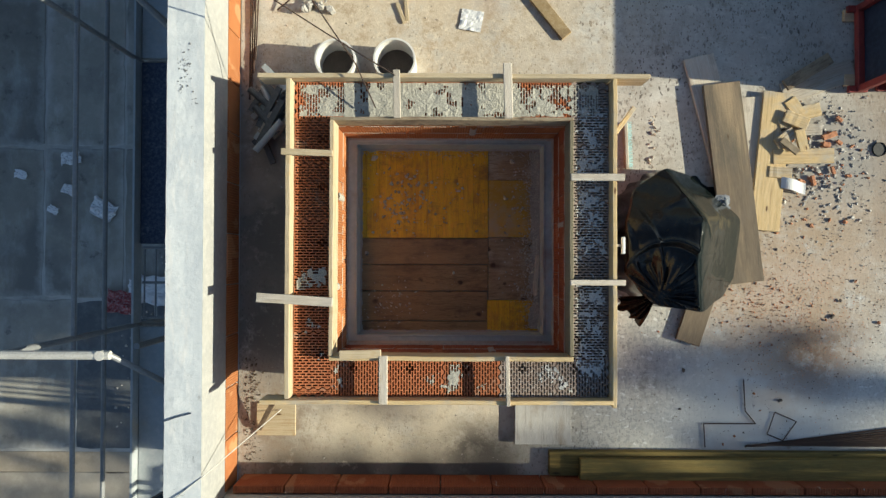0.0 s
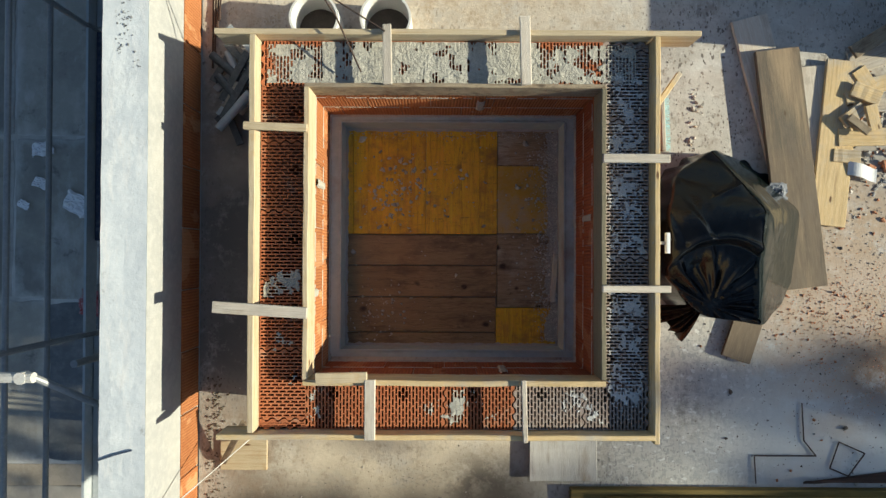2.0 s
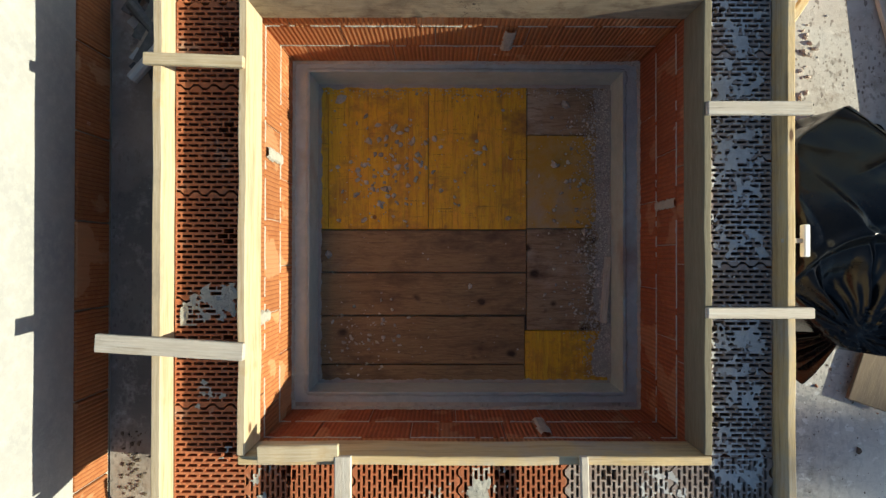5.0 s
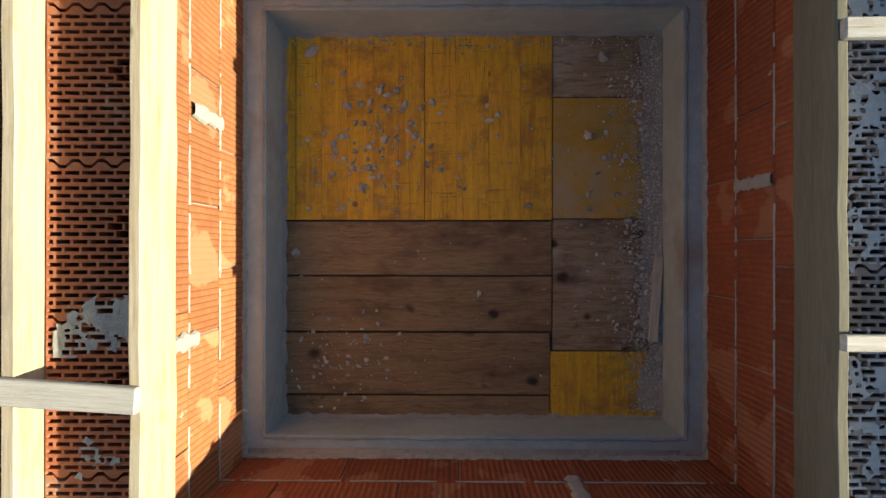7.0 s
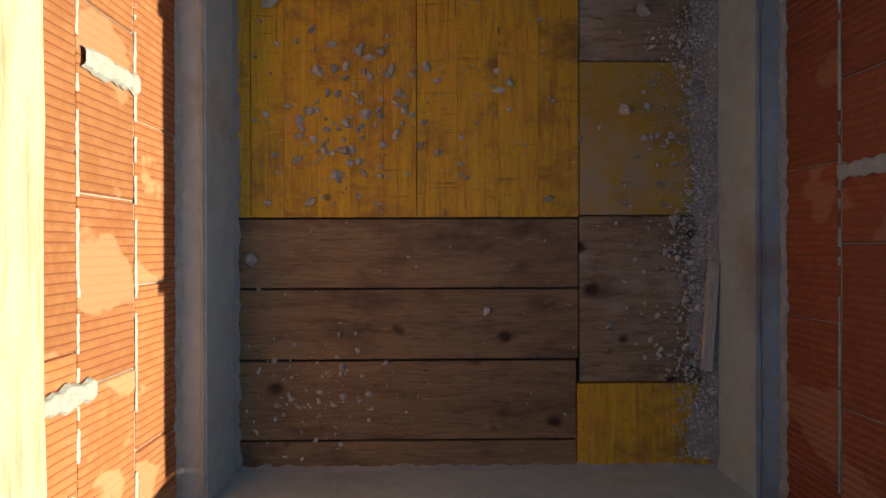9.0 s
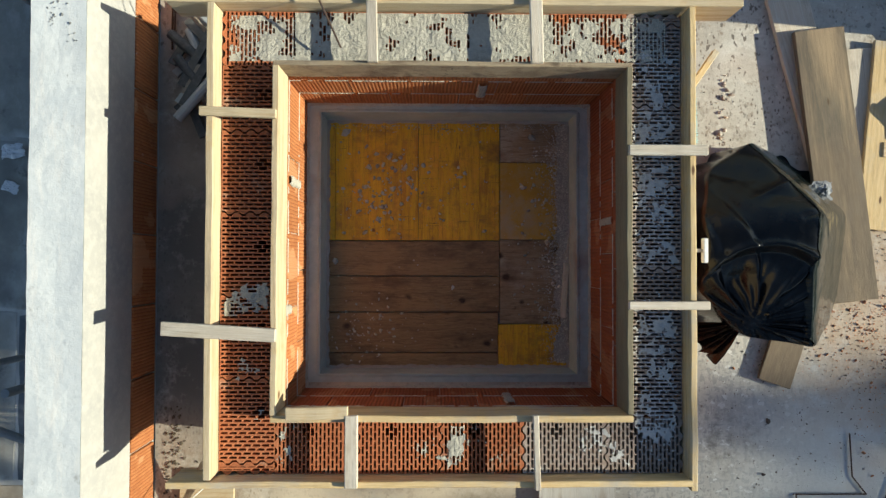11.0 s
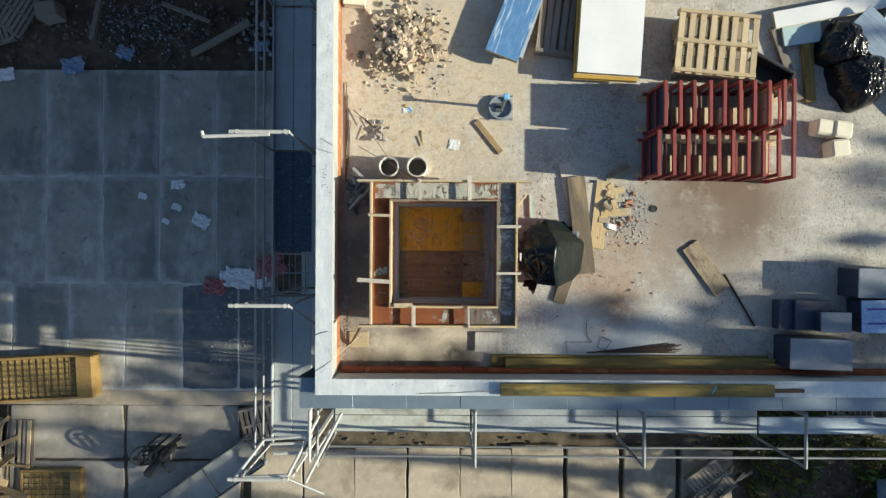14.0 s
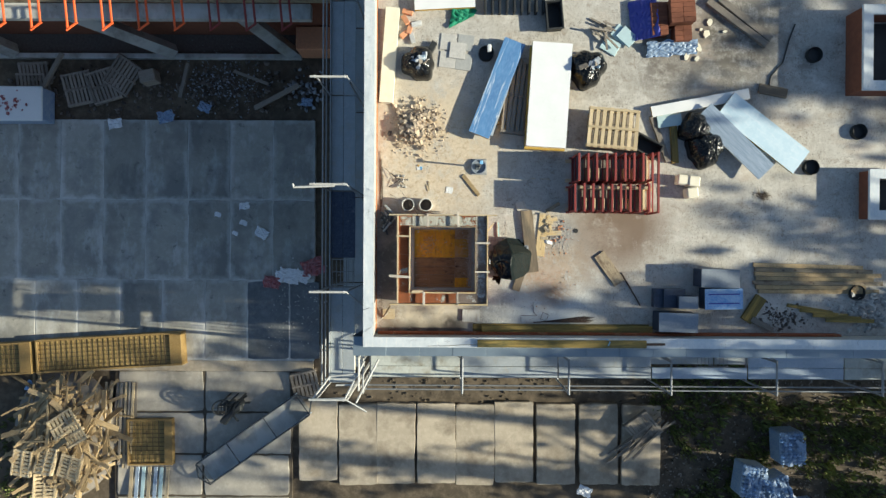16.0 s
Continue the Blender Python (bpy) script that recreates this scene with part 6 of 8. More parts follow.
part("drum_floor", bm, GREY_BLOCK, base)
part("socket", box_bm(-.09, .03, -.07, .07, .02, .06, .01), DARK_STEEL, base, "dark square socket")
part("post", tube_bm((0.02, 0, .02), (0.03, 0.01, .62), .022, 12), TUBE, base)
part("cap", box_bm(-.015, .07, -.02, .07, .60, .65, .012), SKY_BLUE, base, "light blue plastic cap")
for sx in (-1, 1):
    for sy in (-1, 1):
        part("bolt", tube_bm((sx * .18, sy * .18, .012), (sx * .18, sy * .18, .06), .008, 6), STEEL_RUSTY, base)
for x, y in ((1.06, 5.12), (10.32, 3.22), (9.14, 2.33), (9.20, 5.12), (10.3, -0.78), (3.33, 0.725)):
    r = 0.19 if x != 3.33 else 0.055
    v = thing("roof_drain", pose(x, y, 0.002), "round black pipe opening in the roof slab", "drain", "roof drains")
    bm = bmesh.new()
    add_tube(bm, (0, 0, 0), (0, 0, 0.11 if r > .1 else 0.012), r, 24, caps=False)
    add_tube(bm, (0, 0, 0.11 if r > .1 else 0.012), (0, 0, 0.004), r * .93, 24, r * .90, caps=False)
    part("collar", bm, BLACK_RUBBER, v)
    bm = bmesh.new()
    add_tube(bm, (0, 0, 0.002), (0, 0, 0.006), r * .95, 24)
    part("opening", bm, BLACK_RUBBER, v, "black opening")
# a small valve on one of the drains
part("valve", box_bm(.02, .12, .02, .2, .09, .18, .02), PVC, bpy.data.objects["roof_drain"], "white fitting on the pipe")

# small litter north of the pipes
bm = sheet_bm(8, 8, lambda u, v: (-0.66 + 0.10 * u, 2.22 + 0.07 * v + 0.02 * u, 0.006 + 0.014 * abs(n2(u, v, 3, 9))))
tagged(part("paper_scrap", bm, PAPER), "small white paper scrap on the roof", "paper")
bm = sheet_bm(8, 8, lambda u, v: (-0.58 + 0.06 * u, 2.24 + 0.08 * v - 0.02 * u, 0.008 + 0.03 * abs(n2(u, v, 3, 5))))
tagged(part("plastic_wrapper", bm, SKY_BLUE), "crumpled light blue plastic wrapper on the roof", "wrapper")
tagged(part("yellow_scrap", box_bm(-.025, .025, -.015, .015, .002, .022, .006), FOAM_YELLOW), "small yellow foam scrap on the roof", "scrap").matrix_basis = pose(-0.62, 2.34, 0, 0, 0, 25)
for a, b in (((1.48, 2.04), (1.60, 2.03)), ((2.20, 2.03), (2.32, 2.03)), ((2.44, 2.02), (2.66, 2.01))):
    plank("thin_stick", a, b, 0.018, 0.012, 0.003, PINE, "thin pale stick lying in the shade", "stick", "thin sticks")
scatter("roof_scraps", 46, lambda: (rng.uniform(-1.4, 0.2), rng.uniform(1.62, 2.9)), (0.012, 0.02, 0.03, 0.045), PALE_BITS, "small plaster and wood scraps on the roof", flat=.4)
scatter("roof_scraps", 30, lambda: (rng.uniform(-1.4, 0.6), rng.uniform(1.62, 3.0)), (0.010, 0.016, 0.025), DARKBITS, "small dark scraps on the roof", flat=.4)

# red steel trestles in two rows
def trestle(w=0.67, h=0.74):
    t = thing("steel_trestle", pose(0, 0, 0), "dark red painted steel frame standing on edge in a row", "trestle", "red steel frames")
    s = 0.05
    part("top_rail", box_bm(-s / 2, s / 2, -w / 2, w / 2, h - s, h, .004), RED_STEEL, t)
    part("bottom_rail", box_bm(-s / 2, s / 2, -w / 2, w / 2, .002, s, .004), RED_STEEL, t)
    part("middle_rail", box_bm(-s / 3, s / 3, -w / 2 + s, w / 2 - s, h * .45, h * .45 + .03, .003), RED_STEEL, t)
    for y in (-w / 2, w / 2 - s):
        leg = part("leg", box_bm(-s / 2, s / 2, y, y + s, s, h - s, .004), RED_STEEL, t)
        part("foot", box_bm(-.085, .06, y, y + s, .001, .03, .003), RED_STEEL, leg)
    return t


first, STEP = trestle(), 0.219
for row, (y, x0) in enumerate(((2.225, 3.225), (1.495, 3.143))):
    for i in range(9):
        m = pose(x0 + STEP * i + rng.uniform(-.005, .005), y + rng.uniform(-.012, .012), 0.03, 0, rng.uniform(-.8, .8), rng.uniform(-.6, .6))
        if row + i == 0:
            first.matrix_basis = m
        else:
            copy_thing(first, m)
    sheet = part("standing_sheet", box_bm(-.009, .009, -.325, .325, 0, .46, .002), PALLET_WOOD)
    sheet.matrix_basis = pose(x0 + STEP * 7.72, y, 0.032)
    tagged(sheet, "pale plywood sheet standing between the red frames", "sheet", "standing sheets")
    sheet = part("standing_sheet", box_bm(-.009, .009, -.325, .325, 0, .71, .002), DARK_WRAP)
    sheet.matrix_basis = pose(x0 + .04, y, 0.032)
    tagged(sheet, "dark blue grey sheet standing against the first red frame", "sheet", "standing sheets")
    for k in range(6):
        plank("stacked_board", (x0 + STEP * 8.02 - .075, y - .30 + .01 * k), (x0 + STEP * 8.02 - .075, y + .28 - .012 * k), .14, .07, .031 + .071 * k, PINE, "pale board in a stack among the red frames", "board", "stacked boards")
    for k in range(3):
        plank("dark_plywood", (x0 + .15, y + .004 * k), (x0 + STEP * 7.6, y - .004 * k), .50, .03, .086 + .032 * k, GREY_WOOD, "dark shuttering panel lying inside the red frames", "panel", "stacked panels")
    for k in range(1, 7):
        plank("packing_board", (x0 + STEP * (k + .5), y - .26 + rng.uniform(-.02, .02)), (x0 + STEP * (k + .5), y + .02), .06, .20, .183, PALLET_WOOD, "short board stack between the red frames", "board", "packing boards")
trestle(1.46).matrix_basis = pose(5.10, 1.86, 0.03, 0, 1, 0)
for k in range(4):
    plank("long_board", (3.26, 1.765), (5.0, 1.765), 0.08, 0.14, 0.031 + .142 * k, PINE, "pale board lying through the row of red frames", "board", "long boards")
for y in (2.46, 1.98, 1.765, 1.26):
    plank("bearer", (3.05, y), (5.25, y), 0.09, 0.028, 0.001, PALLET_WOOD, "timber bearer under the red frames", "timber", "bearers under the frames")

# pallet
def pallet(m, label, material, w=1.22, d=0.98, n=8, group=""):
    p = thing("pallet", m, label, "pallet", group)
    for y in (-d / 2, -.045, d / 2 - .09):
        part("stringer", box_bm(-w / 2, w / 2, y, y + .09, 0.002, .10, .004), material, p)
    for i in range(n):
        x = -w / 2 + (w - .09) * i / (n - 1)
        ob = part("slat", box_bm(-d / 2, d / 2, -.045, .045, 0, .022, .003), material, p)
        ob.matrix_basis = pose(x + .045, rng.uniform(-.012, .012), .102, 0, 0, 90 + rng.uniform(-.8, .8))
    for y in (-d / 2 + .045, 0, d / 2 - .045):
        part("top_lath", box_bm(-w / 2, w / 2, y - .03, y + .03, .126, .146, .003), material, p)
    return p


pallet(pose(4.12, 3.20, 0.34, 0, 0, -5), "pale wooden pallet lying upside down on a stack", PALLET_WOOD)
for k in range(3):
    plank("pallet_board", (3.60, 2.91 + .3 * k), (4.66, 2.83 + .3 * k), 0.29, 0.33, 0.003, GREY_WOOD, "grey stacked boards below the pallet", "boards", "boards below the pallet")
tub = thing("mortar_tub", pose(5.02, 2.80, 0, 0, 0, -28), "black plastic mortar tub on the roof", "tub")
bm = bmesh.new()
for x0, x1, y0, y1, z0, z1 in ((-.33, .33, -.18, .18, 0.002, .02), (-.33, .33, -.18, -.165, .02, .26), (-.33, .33, .165, .18, .02, .26), (-.33, -.315, -.165, .165, .02, .26), (.315, .33, -.165, .165, .02, .26)):
    add_box(bm, x0, x1, y0, y1, z0, z1)
part("bowl", bm, BLACK_RUBBER, tub)
bm = bmesh.new()
for x0, x1, y0, y1 in ((-.36, .36, -.21, -.18), (-.36, .36, .18, .21), (-.36, -.33, -.18, .18), (.33, .36, -.18, .18)):
    add_box(bm, x0, x1, y0, y1, .245, .27)
part("rim", bm, BLACK_RUBBER, tub)
copy_thing(tub, pose(2.72, 6.02, 0, 0, 0, 95))

# insulated panels
def panel(m, w, l, th, skin, core, label, group="insulated panels"):
    p = thing("insulated_panel", m, label, "panel", group)
    part("core", box_bm(-w / 2 + .004, w / 2 - .004, -l / 2 + .004, l / 2 - .004, .006, th - .006, .004), core, p, "yellow foam core")
    bm = sheet_bm(int(w * 12), int(l * 10), lambda u, v: (-w / 2 + u * w, -l / 2 + v * l, th + .004 * n2(u * w, v * l, 2.2)))
    part("face_sheet", bm, skin, p, "smooth face sheet")
    part("back_sheet", box_bm(-w / 2, w / 2, -l / 2, l / 2, 0, .005), skin, p)
    return p


panel(pose(2.585, 4.03, 0.26, 0, 0, -3.5), 0.97, 2.55, .10, FOAM_WHITE, FOAM_YELLOW, "large white insulated panel on a stack")
panel(pose(2.555, 3.96, 0.155, 0, 0, -3), 0.99, 2.52, .10, FOAM_YELLOW, FOAM_YELLOW, "yellow foam panel under a white one")
panel(pose(1.32, 4.22, 0.16, 0, 0, -21), 0.53, 2.48, .09, BLUE_SHEET, FOAM_YELLOW, "narrow blue film-covered insulated panel")
panel(pose(1.36, 4.28, 0.06, 0, 0, -19), 0.53, 2.40, .09, SILVER_SHEET, FOAM_YELLOW, "narrow grey insulated panel under the blue one")
for x0, y0, x1, y1, z in ((2.05, 3.2, 3.1, 3.15, 0.05), (2.0, 4.9, 3.1, 4.85, 0.05), (0.75, 3.5, 1.5, 3.4, 0.003), (1.3, 4.9, 2.1, 4.8, 0.003)):
    plank("panel_bearer", (x0, y0), (x1, y1), 0.10, 0.05 if z < .01 else .10, z, GREY_WOOD, "grey timber under the panels", "timber", "bearers under the panels")
pallet(pose(1.92, 4.05, 0.003, 0, 0, -7), "dark grey pallet in the shade between two panels", GREY_WOOD, 0.8, 1.9, 7)
panel(pose(-1.34, 5.05, 0.02, 0, 0, -4), 0.34, 2.35, .14, CREAM_FOAM, CREAM_FOAM, "long cream foam board standing along the parapet", "")
panel(pose(7.86, 3.14, 0.20, 0, 3, 52), 0.70, 2.35, .06, PALE_BLUE_SHEET, FOAM_YELLOW, "pale blue insulated panel lying askew on a heap")
panel(pose(7.16, 2.93, 0.24, 0, -6, 46), 0.50, 2.15, .03, ZINC_STREAKED, ZINC_STREAKED, "grey zinc sheet lying askew on a heap")
panel(pose(6.35, 3.90, 0.10, 0, 0, -79), 0.26, 2.45, .06, FOAM_WHITE, FOAM_YELLOW, "long narrow white panel strip")
panel(pose(5.60, 3.52, 0.08, 0, 0, 8), 0.60, 0.40, .04, PALE_TILE, PALE_TILE, "pale green grey board offcut", "")
plank("timber_post", (5.18, 3.6), (5.60, 2.45), 0.13, 0.08, 0.003, GREY_WOOD, "grey timber lying beside the panels", "timber", "grey timbers")
plank("timber_post", (5.72, 3.35), (5.78, 2.42), 0.16, 0.08, 0.003, GREEN_TIMBER, "greenish timber lying beside the panels", "timber", "grey timbers")
plank("timber_post", (7.85, 4.30), (8.55, 4.16), 0.24, 0.05, 0.003, OLIVE_BOARD, "short olive grey board on the roof", "timber", "grey timbers")
for a, b in (((6.55, 6.45), (8.02, 5.36)), ((6.85, 6.50), (8.12, 5.50))):
    plank("grey_beam", a, b, 0.16, 0.10, 0.003, GREY_WOOD, "grey weathered beam lying on the roof", "beam", "grey beams")
# small white parcels
for x, y, s in ((5.90, 1.99, .24), (6.17, 1.95, .26), (6.13, 1.67, .26)):
    bm = box_bm(-s / 2 * 1.1, s / 2 * 1.1, -s / 2, s / 2, 0.002, s * 1.1, .03)
    tagged(part("white_package", bm, CREAM_FOAM), "small white foam package on the roof", "package", "white packages").matrix_basis = pose(x, y, 0, 0, 0, rng.uniform(-8, 8))


def rubbish_bag(x, y, r, seed, full):
    b = thing("rubbish_bag", pose(x, y, 0), "bulging black rubbish bag" + (" open with white scraps inside" if full else " tied up on the roof"), "bag", "black rubbish bags")
    heightfield("film", 0, 0, lambda a: r * (1 + .10 * math.cos(3 * a + seed) + .05 * math.cos(7 * a)), r * 1.1, 9, BLACK_FILM, "", "", parent=b, seed=seed, n=72, m=26, profile=.45, sharp=.5)
    if full:
        for k in range(9):
            a, q, w = rng.uniform(0, 6.3), r * .42 * math.sqrt(rng.random()), rng.uniform(.05, .11)
            scrap = part("scrap", box_bm(-w, w, -w * .55, w * .55, -.012, .012, .006, .018), (LITTER, PALE_BLUE_SHEET, GREY_WOOD, LITTER, LITTER)[k % 5], b, "crumpled scrap")
            scrap.matrix_basis = pose(math.cos(a) * q, math.sin(a) * q, r * 1.03 + rng.uniform(0, .05), rng.uniform(-30, 30), rng.uniform(-30, 30), rng.uniform(0, 180))
    return b


rubbish_bag(-0.62, 4.86, 0.42, 3, True)
rubbish_bag(3.55, 4.74, 0.47, 5, True)
rubbish_bag(6.22, 3.28, 0.38, 8, False)
rubbish_bag(6.48, 2.75, 0.44, 11, False)
plank("black_box", (-0.22, 5.40), (-0.40, 5.05), 0.14, 0.10, 0.003, BLACK_RUBBER, "black plastic channel beside the bag", "channel")

# rubble heap
heap = thing("rubble_heap", pose(-0.68, 3.30, 0), "heap of pale broken stone and plaster rubble on the roof", "rubble")
bm = sheet_bm(48, 14, lambda u, v: (math.cos(u * 2 * math.pi) * v * (.42 + .08 * math.cos(3 * u * 6.283) + .05 * n2(u * 21, 3)), math.sin(u * 2 * math.pi) * v * (.40 + .07 * math.cos(4 * u * 6.283 + 1) + .05 * n2(u * 23, 8)),
              .002 + .26 * (1 - v) ** .8 * (1 + .4 * n2(u * 9, v * 4))))
part("mound", bm, RUBBLE, heap)
def chunk_mesh(material):
    bm = bmesh.new()
    add_box(bm, -.5, .5, -.4, .4, -.28, .28, None, .13)
    me = bpy.data.meshes.new("fragment")
    bm.to_mesh(me)
    bm.free()
    me.materials.append(material)
    return me


pale_chunks, dark_chunks = [chunk_mesh(RUBBLE_PIECE) for _ in range(6)], [chunk_mesh(DARKBITS) for _ in range(3)]
for k in range(300):
    a, q = rng.uniform(0, 6.3), min(1.12, abs(rng.gauss(0, .5)))
    m = Matrix.Translation((math.cos(a) * q * .68, math.sin(a) * q * .64, .26 * max(0, 1 - q) ** .8 + .03)) @ Euler((rng.uniform(-.5, .5), rng.uniform(-.5, .5), rng.uniform(0, 6.3))).to_matrix().to_4x4()
    shared("fragment", rng.choice(dark_chunks if k % 6 == 0 else pale_chunks), m @ Matrix.Scale(rng.choice((.03, .045, .06, .08, .11)), 4), heap)
bm = bmesh.new()
for _ in range(1300):
    a, q = rng.uniform(0, 6.3), min(1.2, abs(rng.gauss(0, .55)))
    add_rock(bm, (math.cos(a) * q * .70, math.sin(a) * q * .66, .26 * max(0, 1 - q) ** .8 + .015), rng.choice((.012, .018, .025, .035, .05)))
tagged(part("grit", bm, RUBBLE, heap), "fine pale grit", kind="stuff")
for i in range(5):
    bm = box_bm(-.2, .2, -.2, .2, .002, .018, .004)
    tagged(part("paving_tile", bm, CREAM if i % 2 else STONE), "grey square slab lying on the roof", "slab", "grey slabs").matrix_basis = pose((0.12, 0.55, 0.10, 0.50, 0.35)[i], (5.42, 5.40, 4.98, 4.92, 5.2)[i], .004 + .031 * (i == 4), 0, 0, -7)
for x, y, c in ((-0.95, 5.95, 0), (-0.85, 5.72, 0), (-0.98, 5.6, 0), (-0.78, 5.5, 1), (-0.68, 5.85, 1), (-0.9, 6.15, 0)):
    bm = box_bm(-.13, .13, -.06, .06, .002, .075, .006)
    tagged(part("brick", bm, BRICKBITS if c == 0 else MORTAR_PALE), "loose brick lying in a small heap", "brick", "loose bricks").matrix_basis = pose(x, y, .002, 0, rng.uniform(0, 12), rng.uniform(0, 180))
bm = sheet_bm(16, 16, lambda u, v: (0.22 + .62 * u - .1 * v, 6.3 - .55 * v * (1 - .75 * u) - .1 * u, .02 + .10 * abs(n2(u, v, 4, 3)) + .05 * (1 - v)))
tagged(part("green_net", bm, GREEN_NET), "crumpled green netting on the roof", "net")
panel(pose(0.02, 6.42, 0.05, 0, 0, -87), 0.45, 1.5, .12, FOAM_WHITE, FOAM_YELLOW, "white foam board beside the green netting", "")
rack = thing("black_rack", pose(1.75, 6.35, 0), "row of dark steel frames in the shade", "rack")
for i in range(9):
    part("frame_bar", box_bm(-.75 + .18 * i, -.70 + .18 * i, -.25, .2, .002, .22, .004), BLACK_RUBBER, rack)

# wooden crate wrapped in film, boards and pale tiles
crate = thing("brick_pallet", pose(5.62, 5.75, 0, 0, 0, 4), "pallet of red brown bricks in torn clear and violet film", "bricks")
for x0, x1, y0, y1, z in ((-.10, .50, .02, .62, .45), (.02, .44, -.38, -.01, .30), (-.52, -.12, -.2, .60, .28)):
    part("core", box_bm(x0 + .006, x1 - .006, y0 + .006, y1 - .006, .002, z - .066, .006), RED_BRICK, crate, "stacked lower courses")
    nx, ny = max(1, round((x1 - x0) / .25)), max(1, round((y1 - y0) / .12))
    bx, by = (x1 - x0) / nx, (y1 - y0) / ny
    proto = part("brick", box_bm(-bx / 2 + .003, bx / 2 - .003, -by / 2 + .003, by / 2 - .003, 0, .064, .004), RED_BRICK, crate)
    for i in range(nx):
        for j in range(ny):
            m = pose(x0 + bx * (i + .5), y0 + by * (j + .5), z - .065 + rng.uniform(0, .006), 0, 0, rng.uniform(-1, 1))
            if i + j:
                shared("brick", proto.data, m, crate)
            else:
                proto.matrix_basis = m
bm = sheet_bm(40, 30, lambda u, v: (-.62 + 1.25 * u + .05 * n2(u, v, 5), -.66 + .34 * v + .06 * n2(u, v, 6, 2), .02 + .16 * v + .05 * abs(n2(u, v, 9, 4))))
part("film", bm, PALE_WRAP, crate, "torn clear film")
bm = sheet_bm(30, 30, lambda u, v: (-.98 + .62 * u + .04 * n2(u, v, 5), -.25 + 1.0 * v, .03 + .30 * u * (1 - .3 * v) + .06 * abs(n2(u, v, 7, 9))))
part("violet_film", bm, VIOLET, crate, "violet blue plastic film")
for x, y, a in ((4.15, 5.33, 60), (4.42, 5.62, 50), (4.55, 5.55, 48)):
    tagged(part("pale_board", box_bm(-.17, .17, -.22, .22, .002, .04, .006), PALE_TILE), "pale green board offcut on the roof", "board", "pale boards").matrix_basis = pose(x, y, .002 + .045 * (a == 48), 0, 0, a)
for x, y, s in ((6.55, 5.65, .22), (6.62, 5.95, .18), (6.35, 5.30, .25), (6.05, 5.1, .2), (6.30, 5.02, .18), (6.4, 5.75, .1), (7.0, 5.7, .12)):
    ring = [(s * .62 * rng.uniform(.55, 1.1) * math.cos(k * .9), s * .40 * rng.uniform(.55, 1.1) * math.sin(k * .9)) for k in range(7)]
    bm = bmesh.new()
    low, top = [bm.verts.new((a, b, 0)) for a, b in ring], [bm.verts.new((a, b, .03)) for a, b in ring]
    bm.faces.new(low[::-1])
    bm.faces.new(top)
    for k in range(7):
        bm.faces.new((low[k], low[(k + 1) % 7], top[(k + 1) % 7], top[k]))
    tagged(part("foam_scrap", bm, CREAM_FOAM), "broken cream foam scrap on the roof", "scrap", "foam scraps").matrix_basis = pose(x, y, .012, 0, 0, rng.uniform(0, 180))
tagged(part("hose", wire_bm([(8.1, 4.3, .02), (8.15, 4.6, .02), (8.45, 4.95, .02), (8.6, 5.5, .02), (8.75, 5.9, .02)], .018), BLACK_RUBBER), "black hose lying on the roof", "hose")
for k in range(9):
    plank("scrap_stick", (3.75 + rng.uniform(-.2, .3), 5.9 + rng.uniform(-.3, .2)), (4.1 + rng.uniform(-.2, .3), 5.5 + rng.uniform(-.3, .3)), .05, .02, .003 + .021 * k, GREY_WOOD, "thin wooden stick in a loose heap", "stick", "loose sticks")

# hoe, timber and stacked blocks in the south-east of the roof
plank("yellow_timber", (3.90, 0.15), (4.42, -0.58), 0.29, 0.035, 0.003, BOARD_OLD, "short grey yellow timber block on the roof", "timber")
tagged(part("iron_bar", tube_bm((4.46, -0.31, .02), (4.94, -1.13, .02), .016, 8), STEEL_RUSTY), "rusty iron bar on the roof", "bar")
plank("yellow_timber", (7.95, -0.90), (7.56, -1.50), 0.29, 0.06, 0.003, GREEN_TIMBER, "yellowish timber block beside the stacked blocks", "timber")
for x, y, w, d, h, mt, lab in ((6.72, -0.42, .92, .44, .48, GREY_BLOCK, "grey block stack with smooth top"), (6.87, -0.93, .92, .50, .34, BLUE_WRAP, "package in blue and white wrapping"),
                               (5.72, -1.50, .94, .46, .46, GREY_BLOCK, "grey block stack with smooth top"), (5.35, -0.93, .26, .46, .20, DARK_WRAP, "dark blue package on the roof"),
                               (5.70, -0.93, .52, .46, .26, DARK_WRAP, "dark blue wrapped package in the shade"), (5.98, -1.02, .46, .30, .40, GREY_BLOCK, "small grey box on the package")):
    b = thing("block_package", pose(x, y, 0, 0, 0, rng.uniform(-2, 1)), lab, "package", "stacked packages")
    part("body", box_bm(-w / 2, w / 2, -d / 2, d / 2, .002, h, .012), DARK_WRAP, b, "dark blue wrapped sides")
    part("lid", box_bm(-w / 2 - .004, w / 2 + .004, -d / 2 - .004, d / 2 + .004, h + .001, h + .018, .006), mt, b)
    if mt is BLUE_WRAP:
        for yy in (-.12, .1):
            part("strap", box_bm(-w / 2 + .08, w / 2 - .08, yy, yy + .03, h + .019, h + .024), VIOLET, b, "dark blue strap")
for i in range(7):
    plank("stacked_plank", (7.70 + rng.uniform(0, .2), -0.10 - .11 * i), (10.7 + rng.uniform(-.3, .3), -0.16 - .10 * i), .10, .04, .003 + .03 * (i % 2), BOARD_OLD if i % 3 == 1 else SCRAP_BOARD, "long brownish plank in a loose stack", "plank", "long planks")
